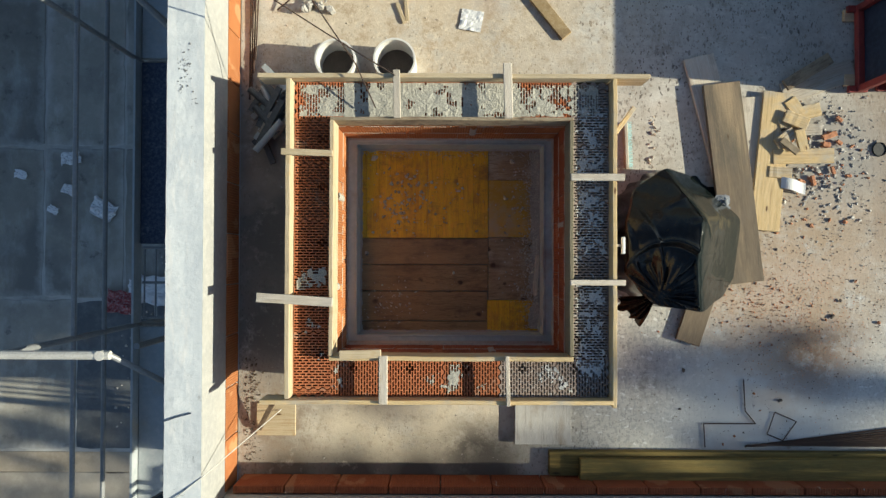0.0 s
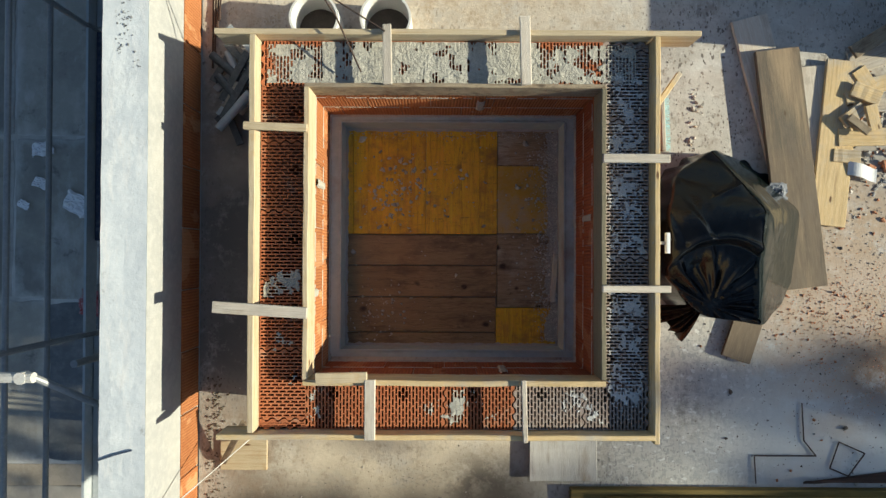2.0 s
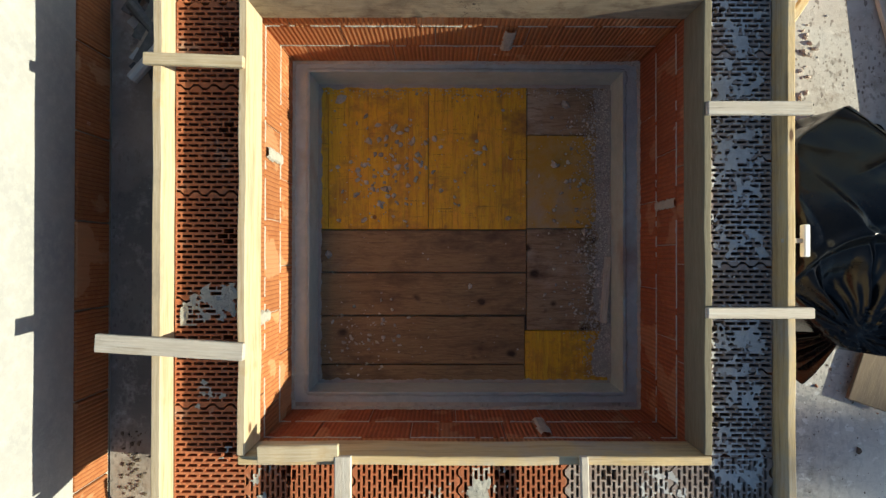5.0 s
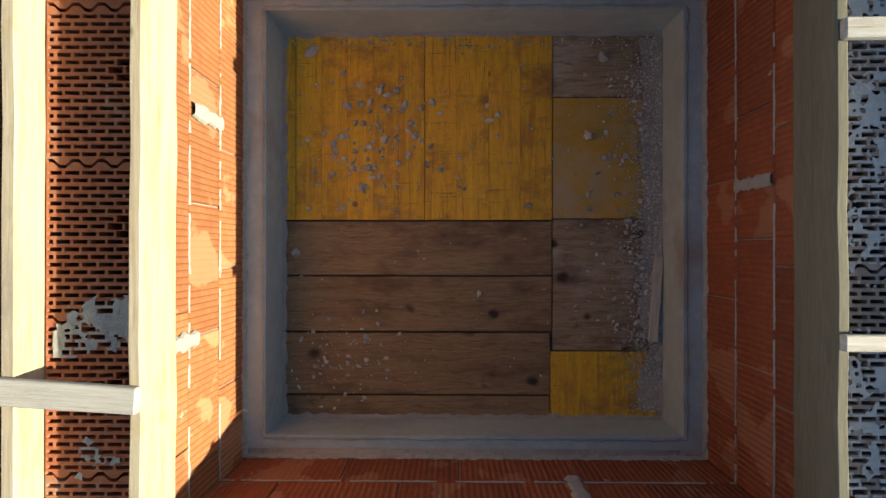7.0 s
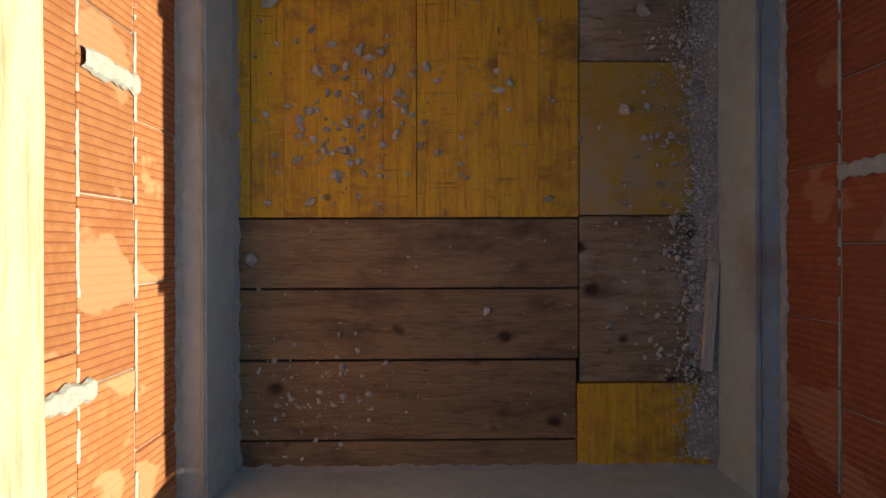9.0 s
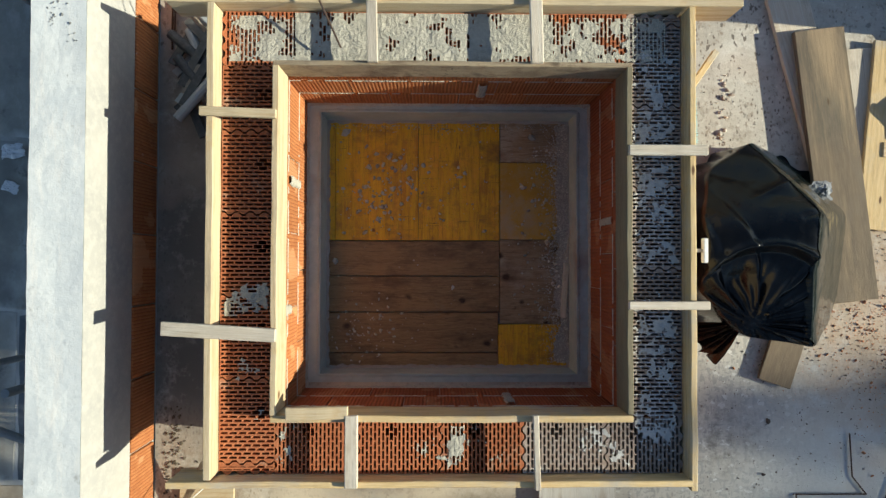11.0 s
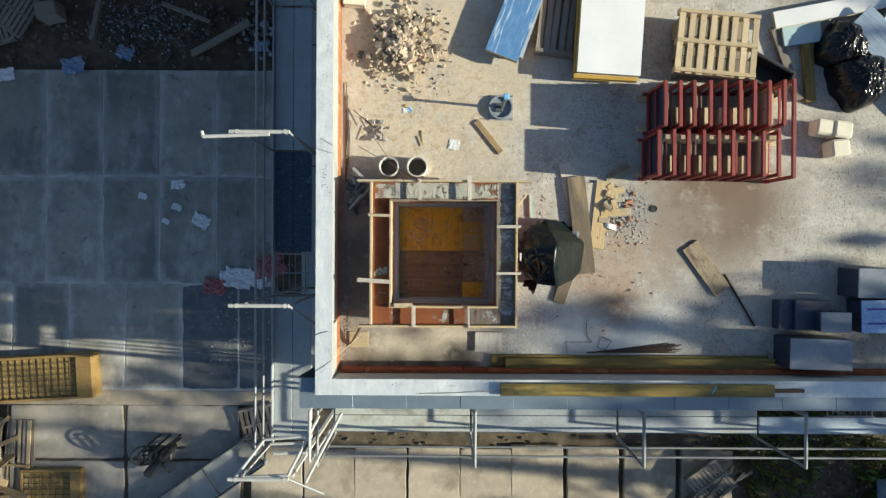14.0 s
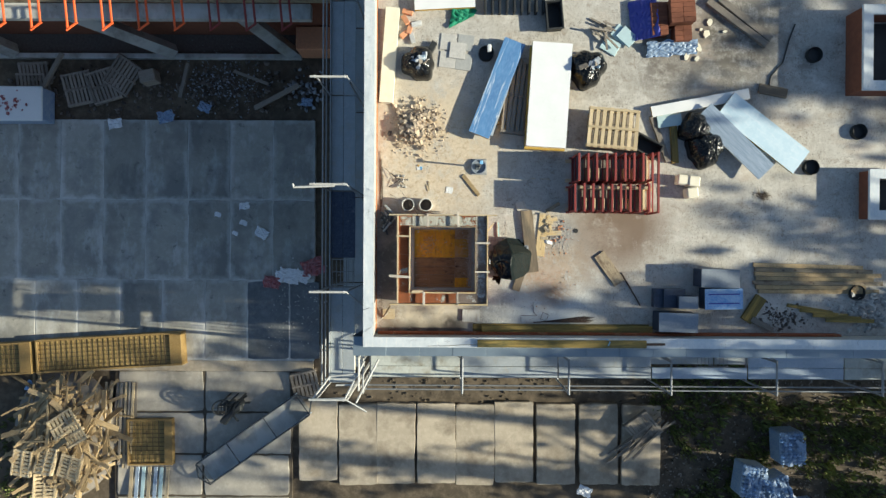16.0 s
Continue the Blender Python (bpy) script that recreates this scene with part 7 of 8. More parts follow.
for i in range(4):
    plank("stacked_plank", (8.6 + .3 * i, -1.1 - .12 * i), (9.8 + .3 * i, -1.3 - .06 * i), .09, .03, .003 + .032 * i, GREEN_TIMBER, "yellowish plank in a loose stack", "plank", "long planks")
scatter("masonry_rubble", 160, lambda: (rng.gauss(10.7, .35), rng.gauss(-1.2, .28)), (.08, .12, .18), STONE, "grey masonry rubble on the roof edge")
plank("dark_board", (7.70, -1.45), (8.20, -1.72), .13, .04, .04, GREY_WOOD, "short dark board lying by the parapet", "board", dz=.05)
scatter("masonry_rubble", 260, lambda: (rng.gauss(8.5, .32), rng.gauss(-1.42, .14)), (.02, .03, .05, .08), DARKBITS, "dark rubble beside the parapet")
bm = bmesh.new()
for _ in range(60):
    a = rng.uniform(0, 6.3)
    add_tube(bm, (rng.gauss(0, .08), rng.gauss(0, .06), .01), (rng.gauss(0, .08) + .12 * math.cos(a), rng.gauss(0, .06) + .10 * math.sin(a), .03), .004, 4)
tagged(part("dry_twigs", bm, BARK), "dry twigs lying on the roof", "twigs", kind="stuff").matrix_basis = pose(7.98, 1.62, 0)


# brick chimneys at the east end
def chimney(x0, x1, y0, y1, h, label):
    c = thing("chimney", pose(x0, y0, 0), label, "chimney", "chimneys")
    w, d = x1 - x0, y1 - y0
    part("wall", box_bm(0, w, 0, .14, .002, h), RED_BRICK, c)
    part("wall", box_bm(0, w, d - .14, d, .002, h), RED_BRICK, c)
    part("wall", box_bm(0, .14, .14, d - .14, .002, h), RED_BRICK, c)
    part("wall", box_bm(w - .14, w, .14, d - .14, .002, h), RED_BRICK, c)
    bm = bmesh.new()
    for a in ((-.03, w + .03, -.03, .20), (-.03, w + .03, d - .20, d + .03), (-.03, .20, .20, d - .20), (w - .20, w + .03, .20, d - .20)):
        add_box(bm, *a, h + .001, h + .07)
    part("coping", bm, PLASTER, c, "pale cement coping")
    part("flue", box_bm(.2, w - .2, .2, d - .2, .01, .05), BLACK_RUBBER, c, "dark flue")
    return c


chimney(10.02, 12.0, 4.12, 6.1, 0.62, "dark red brick chimney with pale coping")
chimney(10.38, 11.75, 1.05, 2.22, 0.36, "low chimney with white coping blocks")


# ---- scaffold ----
def tubes(name, segs, r, material, parent, label=""):
    for a, b in segs:
        part(name, tube_bm(a, b, r, 10), material, parent, label)


DK = -1.22
scaf = thing("scaffold_west", pose(0, 0, 0), "tubular steel scaffold along the shaded facade", "scaffold")
FRAMES = (11.8, 9.45, 6.93, 4.38, 1.80, -0.79, -3.38)
for y in FRAMES:
    tubes("standard", [((-3.05, y, GROUND), (-3.05, y, 0.58)), ((-2.33, y, GROUND), (-2.33, y, 0.20))], .024, TUBE, scaf)
    tubes("top_bar", [((-3.20, y, .60), (-2.30, y, .60))], .030, TUBE_WHITE, scaf, "sunlit white tube")
    tubes("coupler", [((-2.36, y, .57), (-2.36, y, .63)), ((-3.08, y, .57), (-3.08, y, .63))], .034, TUBE_WHITE, scaf)
    tubes("brace", [((-2.32, y, .58), (-1.88, y - .42, .10))], .020, TUBE, scaf)
    tubes("transom", [((-3.05, y, DK - .05), (-2.33, y, DK - .05))], .022, TUBE, scaf)
tubes("guard_rail", [((-3.05, -3.4, -.20), (-3.05, 12, -.20)), ((-3.05, -3.4, -.63), (-3.05, 12, -.63)), ((-2.90, -3.4, -3.0), (-2.90, 12, -3.0))], .020, TUBE, scaf)
tubes("hook_bar", [((-3.58, 1.72, .62), (-2.60, 1.76, .62)), ((-3.58, 1.72, .62), (-3.60, 1.80, .62))], .028, TUBE_WHITE, scaf, "bent white tube")
ends = sorted(FRAMES)
for a, b in zip(ends, ends[1:]):
    blue = a < 0 < b
    for k in range(2):
        x0 = -3.02 + .33 * k
        y0 = 0.0 if blue else a + .02
        part("deck_board", box_bm(x0, x0 + .32, y0, b - .02, DK, DK + .045, .006), DECK_BLUE if blue else DECK, scaf, "scuffed dark blue deck" if blue else "grey steel deck")
    part("toe_edge", box_bm(-3.045, -3.025, a + .02, b - .02, DK, DK + .15), DECK, scaf)
    for k in range(2):
        part("deck_board", box_bm(-3.02 + .33 * k, -2.70 + .33 * k, a + .02, b - .02, DK - 2.0, DK - 1.955, .006), DECK, scaf)
tubes("hatch_bar", [((-2.98 + .11 * i, -.72, DK + .03), (-2.98 + .11 * i, -.04, DK + .03)) for i in range(6)], .008, TUBE, scaf)
tubes("hatch_rail", [((-3.0, y, DK + .03), (-2.40, y, DK + .03)) for y in (-.72, -.38, -.04)], .012, TUBE, scaf)
corner = thing("scaffold_corner", pose(0, 0, 0), "sunlit scaffold frames round the building corner", "scaffold")
tubes("tube", [((-3.17, -3.44, .38), (-2.36, -3.40, .38)), ((-2.10, -3.52, .34), (-1.55, -2.45, .34)), ((-3.17, -3.44, .38), (-2.74, -2.87, .35)), ((-2.74, -2.87, .35), (-2.0, -2.80, .35)),
               ((-2.36, -3.40, .38), (-1.90, -2.50, .34)), ((-2.03, -2.40, .40), (-2.03, -3.18, .40)), ((-2.60, -3.1, .3), (-2.1, -3.08, .3)), ((-2.65, -2.95, .3), (-2.15, -2.93, .3))], .024, TUBE_WHITE, corner)
tubes("standard", [((-3.05, -3.40, GROUND), (-3.05, -3.40, .40)), ((-2.30, -3.42, GROUND), (-2.30, -3.42, .40)), ((-2.03, -3.2, GROUND), (-2.03, -3.2, .40)), ((-2.03, -2.4, GROUND), (-2.03, -2.4, .40))], .024, TUBE_WHITE, corner)
part("deck_board", box_bm(-3.02, -2.36, -3.38, -1.9, DK - .06, DK - .01, .006), CREAM_FOAM, corner, "pale sunlit deck")

sscaf = thing("scaffold_south", pose(0, 0, 0), "tubular steel scaffold along the sunlit south facade", "scaffold")
SX = (-1.95, 0.50, 3.13, 5.65, 8.25, 10.85, 13.4)
for x in SX:
    tubes("standard", [((x, -3.30, GROUND), (x, -3.30, .20)), ((x, -2.50, GROUND), (x, -2.50, .20))], .024, TUBE, sscaf)
    tubes("top_bar", [((x, -3.32, .22), (x, -2.45, .22))], .026, TUBE, sscaf)
    tubes("transom", [((x, -3.30, DK - .05), (x, -2.50, DK - .05))], .022, TUBE, sscaf)
    tubes("brace", [((x - .02, -2.46, .2), (x - .35, -2.22, -.1))], .018, TUBE, sscaf)
tubes("guard_rail", [((-2, -3.32, -.25), (13.5, -3.32, -.25)), ((-2, -3.32, -.70), (13.5, -3.32, -.70))], .020, TUBE, sscaf)
for a, b in zip(SX, SX[1:]):
    for k in range(2):
        if (a, k) == (5.65, 1):
            continue
        part("deck_board", box_bm(a + .02, b - .02, -3.22 + .31 * k, -2.92 + .31 * k, DK, DK + .045, .006), (DECK, PALE_DECK, SILVER_SHEET)[int(a + 9) % 3], sscaf, "weathered pale deck board")
    for k in range(2):
        part("deck_board", box_bm(a + .02, b - .02, -3.22 + .31 * k, -2.92 + .31 * k, DK - 2.0, DK - 1.955, .006), DECK, sscaf)
tubes("hatch_bar", [((6.9 + .1 * i, -3.15, DK + .03), (6.9 + .1 * i, -2.62, DK + .03)) for i in range(9)], .008, TUBE, sscaf)
tubes("hatch_rail", [((6.85, y, DK + .03), (7.75, y, DK + .03)) for y in (-3.15, -2.9, -2.62)], .012, TUBE, sscaf)

# ---- yard ----
paving = thing("yard_paving", pose(0, 0, 0), "yard paved with large worn concrete slabs", "paving", kind="structure")


def slab_mesh(w, d, seed, material):
    """A cast slab with worn, slightly wavy edges and rounded corners."""
    bm = bmesh.new()
    n = 64
    top, low = [], []
    for i in range(n):
        a = 2 * math.pi * i / n
        c, s = math.cos(a), math.sin(a)
        k = 1 / (abs(c) ** 44 + abs(s) ** 44) ** (1 / 44)
        x, y = c * k * w / 2, s * k * d / 2
        x -= math.copysign(max(0, .035 * n2(x, y, 2.3, seed) + .02 * n2(x, y, 7, seed + 3) + .008), x) * (abs(c) >= abs(s) * .98)
        y -= math.copysign(max(0, .035 * n2(x, y, 2.3, seed + 5) + .02 * n2(x, y, 7, seed + 8) + .008), y) * (abs(s) > abs(c) * .98)
        top.append((x, y))
    rings = [[bm.verts.new((x * f, y * f, z)) for x, y in top] for f, z in ((.975, 0), (.995, -.012), (1.0, -.16))]
    for r, q in zip(rings, rings[1:]):
        for i in range(n):
            bm.faces.new((r[i], q[i], q[(i + 1) % n], r[(i + 1) % n]))
    bm.faces.new(rings[0])
    bmesh.ops.recalc_face_normals(bm, faces=bm.faces[:])
    me = bpy.data.meshes.new("paving_slab")
    bm.to_mesh(me)
    bm.free()
    me.materials.append(material)
    return me


slabs_west, slabs_south = [slab_mesh(1.552, 2.93, k, YARD) for k in range(5)], [slab_mesh(1.43, 2.98, 20 + k, SANDY_YARD) for k in range(4)]
slabs_wide, dark_slab = [slab_mesh(1.49, 3.13, 40 + k, GREYISH_YARD) for k in range(3)], slab_mesh(1.54, 2.90, 50, DARK_YARD)
dark_edge = slab_mesh(1.10, 2.86, 51, DARK_YARD)
part("joint_bed", box_bm(-18.2, -4.72, -3.9, 4.9, GROUND - .155, GROUND - .012), YARD, paving, "worn mortar in the joints")
part("joint_bed", box_bm(-12.9, -4.75, -4.285, -3.905, GROUND - .155, GROUND - .006), SANDY_YARD, paving, "worn strip of concrete between the slab rows")
part("joint_bed", box_bm(-12.0, -5.5, -11.4, -4.29, GROUND - .155, GROUND - .035), CLOD, paving, "sand in the open joints")
for j in range(3):
    for i in range(-2, 7):
        x = -15.57 + 1.555 * i + 0.777 - (0.93 if j == 2 else 0.0)
        is_dark = (i, j) == (6, 2)
        shared("paving_slab", dark_slab if is_dark else rng.choice(slabs_west), pose(x, 3.45 - 2.93 * j, GROUND - .004 * is_dark + rng.uniform(-.004, .004), rng.uniform(-.15, .15), rng.uniform(-.15, .15), rng.uniform(-.5, .5)), paving)
# narrow strip beside it in the same shade-darkened colour
shared("paving_slab", dark_edge, pose(-5.06, -2.42, GROUND - .008, 0, 0, .4), paving)
for y in (-5.03, -6.57, -8.11, -9.65):
    for x in (-10.33, -7.13):
        shared("paving_slab", rng.choice(slabs_wide), pose(x + rng.uniform(-.04, .04), y, GROUND + rng.uniform(-.012, .012), rng.uniform(-.3, .3), rng.uniform(-.3, .3), 90 + rng.uniform(-.6, .6)), paving)
for i, x in enumerate((-4.55, -3.08, -1.70, -0.22, 1.20, 2.62, 4.16, 5.72, 7.28)):
    shared("paving_slab", rng.choice(slabs_south), pose(x, -6.88 + rng.uniform(-.1, .1), GROUND + rng.uniform(-.015, .015), rng.uniform(-.4, .4), rng.uniform(-.4, .4), rng.uniform(-.6, .6)), paving)
scatter("yard_litter", 220, lambda: (rng.uniform(-6.4, -3.5), rng.gauss(-2.0, .9)), (.02, .04, .07), STONE, "small stones and litter in the yard", GROUND)
scatter("edge_rubble", 500, lambda: (rng.uniform(-4, 9), rng.gauss(-4.6, .45)), (.03, .05, .08, .12), CLOD, "rubble and soil along the facade foot", GROUND - .15)
scatter("edge_rubble", 500, lambda: (rng.uniform(-16, -3.9), rng.gauss(6.0, .45)), (.04, .08, .14, .22), DARKBITS, "dark rubble along the neighbouring building", GROUND - .12)
scatter("edge_litter", 900, lambda: (rng.gauss(-8.2, .8), rng.gauss(6.3, .5)), (.015, .025, .04, .08), LITTER, "pale rubbish along the neighbouring building", GROUND - .08)
scatter("edge_litter", 60, lambda: (rng.gauss(-5.1, .4), rng.gauss(6.0, .3)), (.08, .14, .2), LITTER, "pale rubbish along the neighbouring building", GROUND - .08)
# torn plastic in the yard
for x, y, s, mt, lab in ((-7.27, 1.76, .36, WHITE_SACK, "torn pale plastic on the yard"), (-7.3, 1.15, .26, WHITE_SACK, "torn pale plastic on the yard"), (-6.62, 0.78, .50, WHITE_SACK, "torn pale plastic on the yard"), (-7.6, 0.77, .2, WHITE_SACK, "torn pale plastic on the yard"), (-8.24, 1.44, .24, WHITE_SACK, "torn pale plastic on the yard"),
                         (-6.25, -1.02, .62, RED_SACK, "crumpled red and white cement sack"), (-5.62, -0.78, .75, WHITE_SACK, "crumpled white paper cement sack"), (-4.75, -0.45, .80, RED_SACK, "crumpled red and white cement sack"), (-5.15, -0.80, .55, WHITE_SACK, "crumpled white paper cement sack"), (-5.95, -0.72, .35, WHITE_SACK, "crumpled white paper cement sack"),
                         (-12.0, 4.75, .5, WHITE_SACK, "white plastic on the yard"), (-10.15, 5.0, .6, PALE_WRAP, "pale torn film by the rubbish"), (-8.75, 5.35, .45, PALE_WRAP, "pale torn film by the rubbish"), (-5.0, 5.55, .4, PALE_WRAP, "pale torn film by the rubbish"), (5.2, -8.6, .5, WHITE_SACK, "white sack beside the paving"), (-15.0, -4.9, .5, BLUE_WRAP, "blue plastic on the scrap")):
    bm = sheet_bm(16, 16, lambda u, v: ((u - .5) * s * (1 + .3 * n2(u, v, 3, x)), (v - .5) * s * .7 * (1 + .4 * n2(v, u, 3, y)), .03 + .10 * s * 2 * abs(n2(u, v, 4, x + y)) * (1 if .05 < u < .95 else .3)))
    tagged(part("plastic_scrap", bm, mt), lab, "plastic").matrix_basis = pose(x, y, GROUND + .01, 0, 0, rng.uniform(-30, 30))


def trough(x0, y0, w, d, h, turn, lab):
    t = thing("steel_trough", pose(x0, y0, GROUND, 0, 0, turn), lab, "trough", "ochre steel troughs")
    plate = .42 if w > 2 else .30
    part("wall", box_bm(0, w, 0, .07, .002, h, .01), TRAY_STEEL, t)
    part("wall", box_bm(0, w, d - .07, d, .002, h, .01), TRAY_STEEL, t)
    part("end", box_bm(0, .07, .07, d - .07, .002, h, .01), TRAY_STEEL, t)
    part("end", box_bm(w - plate, w, .07, d - .07, .002, h, .01), TRAY_STEEL, t)
    part("bottom", box_bm(.07, w - plate, .07, d - .07, h - .17, h - .12), TRAY_WOOD, t, "ochre boards under the mesh")
    bm = bmesh.new()
    e = w - plate
    nx, ny = int((e - .07) / .19), int((d - .14) / .15)
    for i in range(nx + 1):
        add_tube(bm, (.07 + (e - .07) * i / nx, .05, h - .05), (.07 + (e - .07) * i / nx, d - .05, h - .05), .013, 5)
    for j in range(ny + 1):
        add_tube(bm, (.07, .07 + (d - .14) * j / ny, h - .04), (e, .07 + (d - .14) * j / ny, h - .04), .013, 5)
    part("mesh", bm, MESH_STEEL, t, "rusty wire mesh")
    return t


trough(-14.58, -4.32, 5.25, 1.20, .45, 3.6, "long ochre steel trough covered with rusty mesh")
trough(-17.75, -4.52, 3.0, 1.15, .45, 3.6, "long ochre steel trough covered with rusty mesh")
trough(-11.44, -7.70, 1.66, 1.68, .22, 1.0, "small ochre steel trough covered with rusty mesh")
for i in range(7):
    plank("pale_strip", (-11.35 + .22 * i, -7.80), (-11.35 + .22 * i, -8.95), .13, .03, GROUND + .02 + .02 * (i % 2), (PINE, SILVER_SHEET, PALE_TILE)[i % 3], "pale strip leaning on the trough", "strip", "pale strips", dz=.15)

# scrap wood heap
heap = thing("scrap_wood_heap", pose(-13.8, -6.6, GROUND), "big heap of broken pallets and scrap boards", "heap")
me_board = bpy.data.meshes.new("scrap_board")
bm = box_bm(-.5, .5, -.5, .5, -.5, .5)
bm.to_mesh(me_board)
bm.free()
me_board.materials.append(SCRAP_BOARD)
for _ in range(300):
    a, q = rng.uniform(0, 6.3), math.sqrt(rng.random())
    x, y = math.cos(a) * q * 1.75, math.sin(a) * q * 2.2
    z = .75 * (1 - q ** 2) + rng.uniform(.03, .14)
    m = Matrix.Translation((x, y, z)) @ Euler((rng.gauss(0, .25), rng.gauss(0, .25), rng.choice((rng.gauss(1.35, .25), rng.gauss(.55, .3), rng.uniform(0, 3.1))))).to_matrix().to_4x4()
    shared("scrap_board", me_board, m @ Matrix.Diagonal((rng.choice((.4, .7, 1.0, 1.5, 2.0)), rng.choice((.06, .09, .12, .18)), .03, 1)), heap)
bm = sheet_bm(40, 12, lambda u, v: (math.cos(u * 6.2832) * v * 1.9, math.sin(u * 6.2832) * v * 2.4, .002 + .7 * (1 - v * v)))
part("core", bm, GREY_WOOD, heap)
for x, y, r, z in ((-14.8, -7.4, 84, .75), (-13.9, -7.3, 82, .85), (-13.3, -6.0, 35, .85), (-12.9, -6.3, 30, .9), (-13.1, -7.5, 70, .8), (-14.2, -8.3, 88, .5)):
    pallet(pose(x, y, GROUND + z, rng.uniform(-14, 14), rng.uniform(-14, 14), r), "broken pale pallet on the scrap heap", PALLET_WOOD, .9, .75, 7, "broken pallets")
for i in range(10):
    plank("scrap_plank", (-12.2 + .12 * i + rng.uniform(-.1, .1), -4.7), (-12.5 + .14 * i, -7.4 + rng.uniform(-.5, .5)), .09, .03, GROUND + .04 + .03 * (i % 3), GREY_WOOD if i % 2 else PALLET_WOOD, "long scrap plank beside the heap", "plank", "scrap planks")
for x, y, r in ((-13.3, 6.0, 15), (-12.4, 6.1, 20), (-11.7, 6.5, -35), (-14.9, 6.35, 5), (-15.0, 5.95, 2)):
    pallet(pose(x, y, GROUND + .02, rng.uniform(0, 10), rng.uniform(0, 10), r), "grey weathered pallet lying in the shade", GREY_WOOD, 1.0, 1.2, 8, "grey pallets")
pallet(pose(7.25, -6.2, GROUND + .2, 10, -8, 40), "dark broken pallet on the paving edge", GREY_WOOD, 1.0, 1.1, 9, "grey pallets")
for i in range(8):
    plank("branch_plank", (6.3 + rng.uniform(-.4, .6), -7.3 + rng.uniform(-.3, .3)), (7.9 + rng.uniform(-.5, .6), -6.0 + rng.uniform(-.5, .5)), .07, .04, GROUND + .03 + .04 * i, GREY_WOOD, "grey plank thrown on the paving edge", "plank", "thrown planks")
for a, b, w in (((-14.84, 5.58), (-13.74, 7.23), .14), ((-6.87, 5.32), (-5.2, 6.11), .16), ((-9.6, 5.7), (-9.2, 6.9), .13), ((-6.4, 6.2), (-7.6, 6.6), .10)):
    plank("old_beam", a, b, w, .10, GROUND + .05, GREY_WOOD, "grey old beam thrown along the neighbouring building", "beam", "thrown beams", dz=.25)
pallet(pose(-5.0, -4.75, GROUND + .02, 4, 3, 12), "grey crate-like pallet at the corner of the building", GREY_WOOD, .95, 1.0, 7, "grey pallets")
bm = box_bm(-.28, .28, -.22, .22, .002, .5, .02)
tagged(part("grey_crate", bm, GREY_WOOD), "grey wooden crate among rubbish", "crate").matrix_basis = pose(-10.66, 6.39, GROUND - .05, 0, 0, 12)
# white container with scraps
tank = thing("white_container", pose(-15.47, 5.3, GROUND), "pale square container with red scraps on top", "container")
part("body", box_bm(-.8, 1.25, -.58, .58, .002, .70, .03), PALE_WRAP, tank)
part("lid", box_bm(-.82, 1.28, -.61, .61, .70, .78, .03), FOAM_WHITE, tank)
bm = bmesh.new()
for _ in range(40):
    add_rock(bm, (rng.gauss(.2, .25), rng.gauss(0, .2), .81), rng.choice((.06, .1, .16)), .5)
tagged(part("scrap_litter", bm, RED_SACK, tank), "red and white scraps", kind="stuff")

# long sheet metal frame lying across the yard corner, and a black plough-like machine
gate = thing("metal_frame", pose(-5.03, -5.40, GROUND, 0, 0, 215.2), "long frame of thin sheet metal lying in the yard", "frame")
Lg, Wg = 4.35, 0.42
part("sheet", sheet_bm(30, 8, lambda u, v: (u * Lg, -Wg + 2 * Wg * v, .06 + .02 * (abs(v - .5) * 2) ** 2 + .01 * n2(u * 8, v * 4))), YARD, gate, "dull grey sheet")
for y in (-Wg - .02, Wg + .02):
    part("side_wall", box_bm(0, Lg, y - .012, y + .012, .03, .42), SILVER_SHEET, gate)
    part("rail", tube_bm((0, y, .43), (Lg, y, .43), .03, 8), DARK_STEEL, gate)
    part("rail", tube_bm((0, y, .43), (-.4, 0, .43), .03, 8), DARK_STEEL, gate)
    part("rail", tube_bm((Lg, y, .43), (Lg + .2, 0, .43), .03, 8), DARK_STEEL, gate)
for x in (0, .33 * Lg, .7 * Lg, Lg):
    part("cross_bar", tube_bm((x, -Wg, .40), (x, Wg, .40), .022, 8), DARK_STEEL, gate)
mach = thing("cable_trolley", pose(-7.55, -5.45, GROUND), "small black machine frame with hoops and a spoked wheel", "machine")
part("block", box_bm(-.30, .35, -.18, .16, .25, .52, .04), BLACK_RUBBER, mach)
for i in range(3):
    pts = [(-.45 + .28 * i, -.3, .02), (-.40 + .28 * i, -.2, .75), (-.30 + .28 * i, .15, .95), (-.20 + .28 * i, .3, .6), (-.2 + .28 * i, .35, .02)]
    part("hoop", wire_bm(pts, .03, 8), BLACK_RUBBER, mach)
chute = part("chute", box_bm(-.16, .14, -.62, .50, .30, .62, .06, .05), BLACK_RUBBER, mach)
chute.matrix_basis = pose(.02, -.12, 0, 4, 6, -38)
for x, y in ((-.28, -.50), (.10, -.62), (.42, .30)):
    part("prong", tube_bm((x * .5, y * .5, .5), (x, y, .12), .035, 7), BLACK_RUBBER, mach)
part("axle", tube_bm((-.5, 0, .3), (.6, .1, .3), .04, 10), BLACK_RUBBER, mach)
part("mast", wire_bm([(-.1, 0, .5), (.12, .22, .9), (.30, .36, 1.0)], .045, 8), BLACK_RUBBER, mach)
wheel = part("wheel", wire_bm([(.30 * math.cos(a * .3927), .30 * math.sin(a * .3927), 0) for a in range(17)], .03, 6), BLACK_RUBBER, mach)
wheel.matrix_basis = pose(-.25, .05, .80, 20, 28, 0)
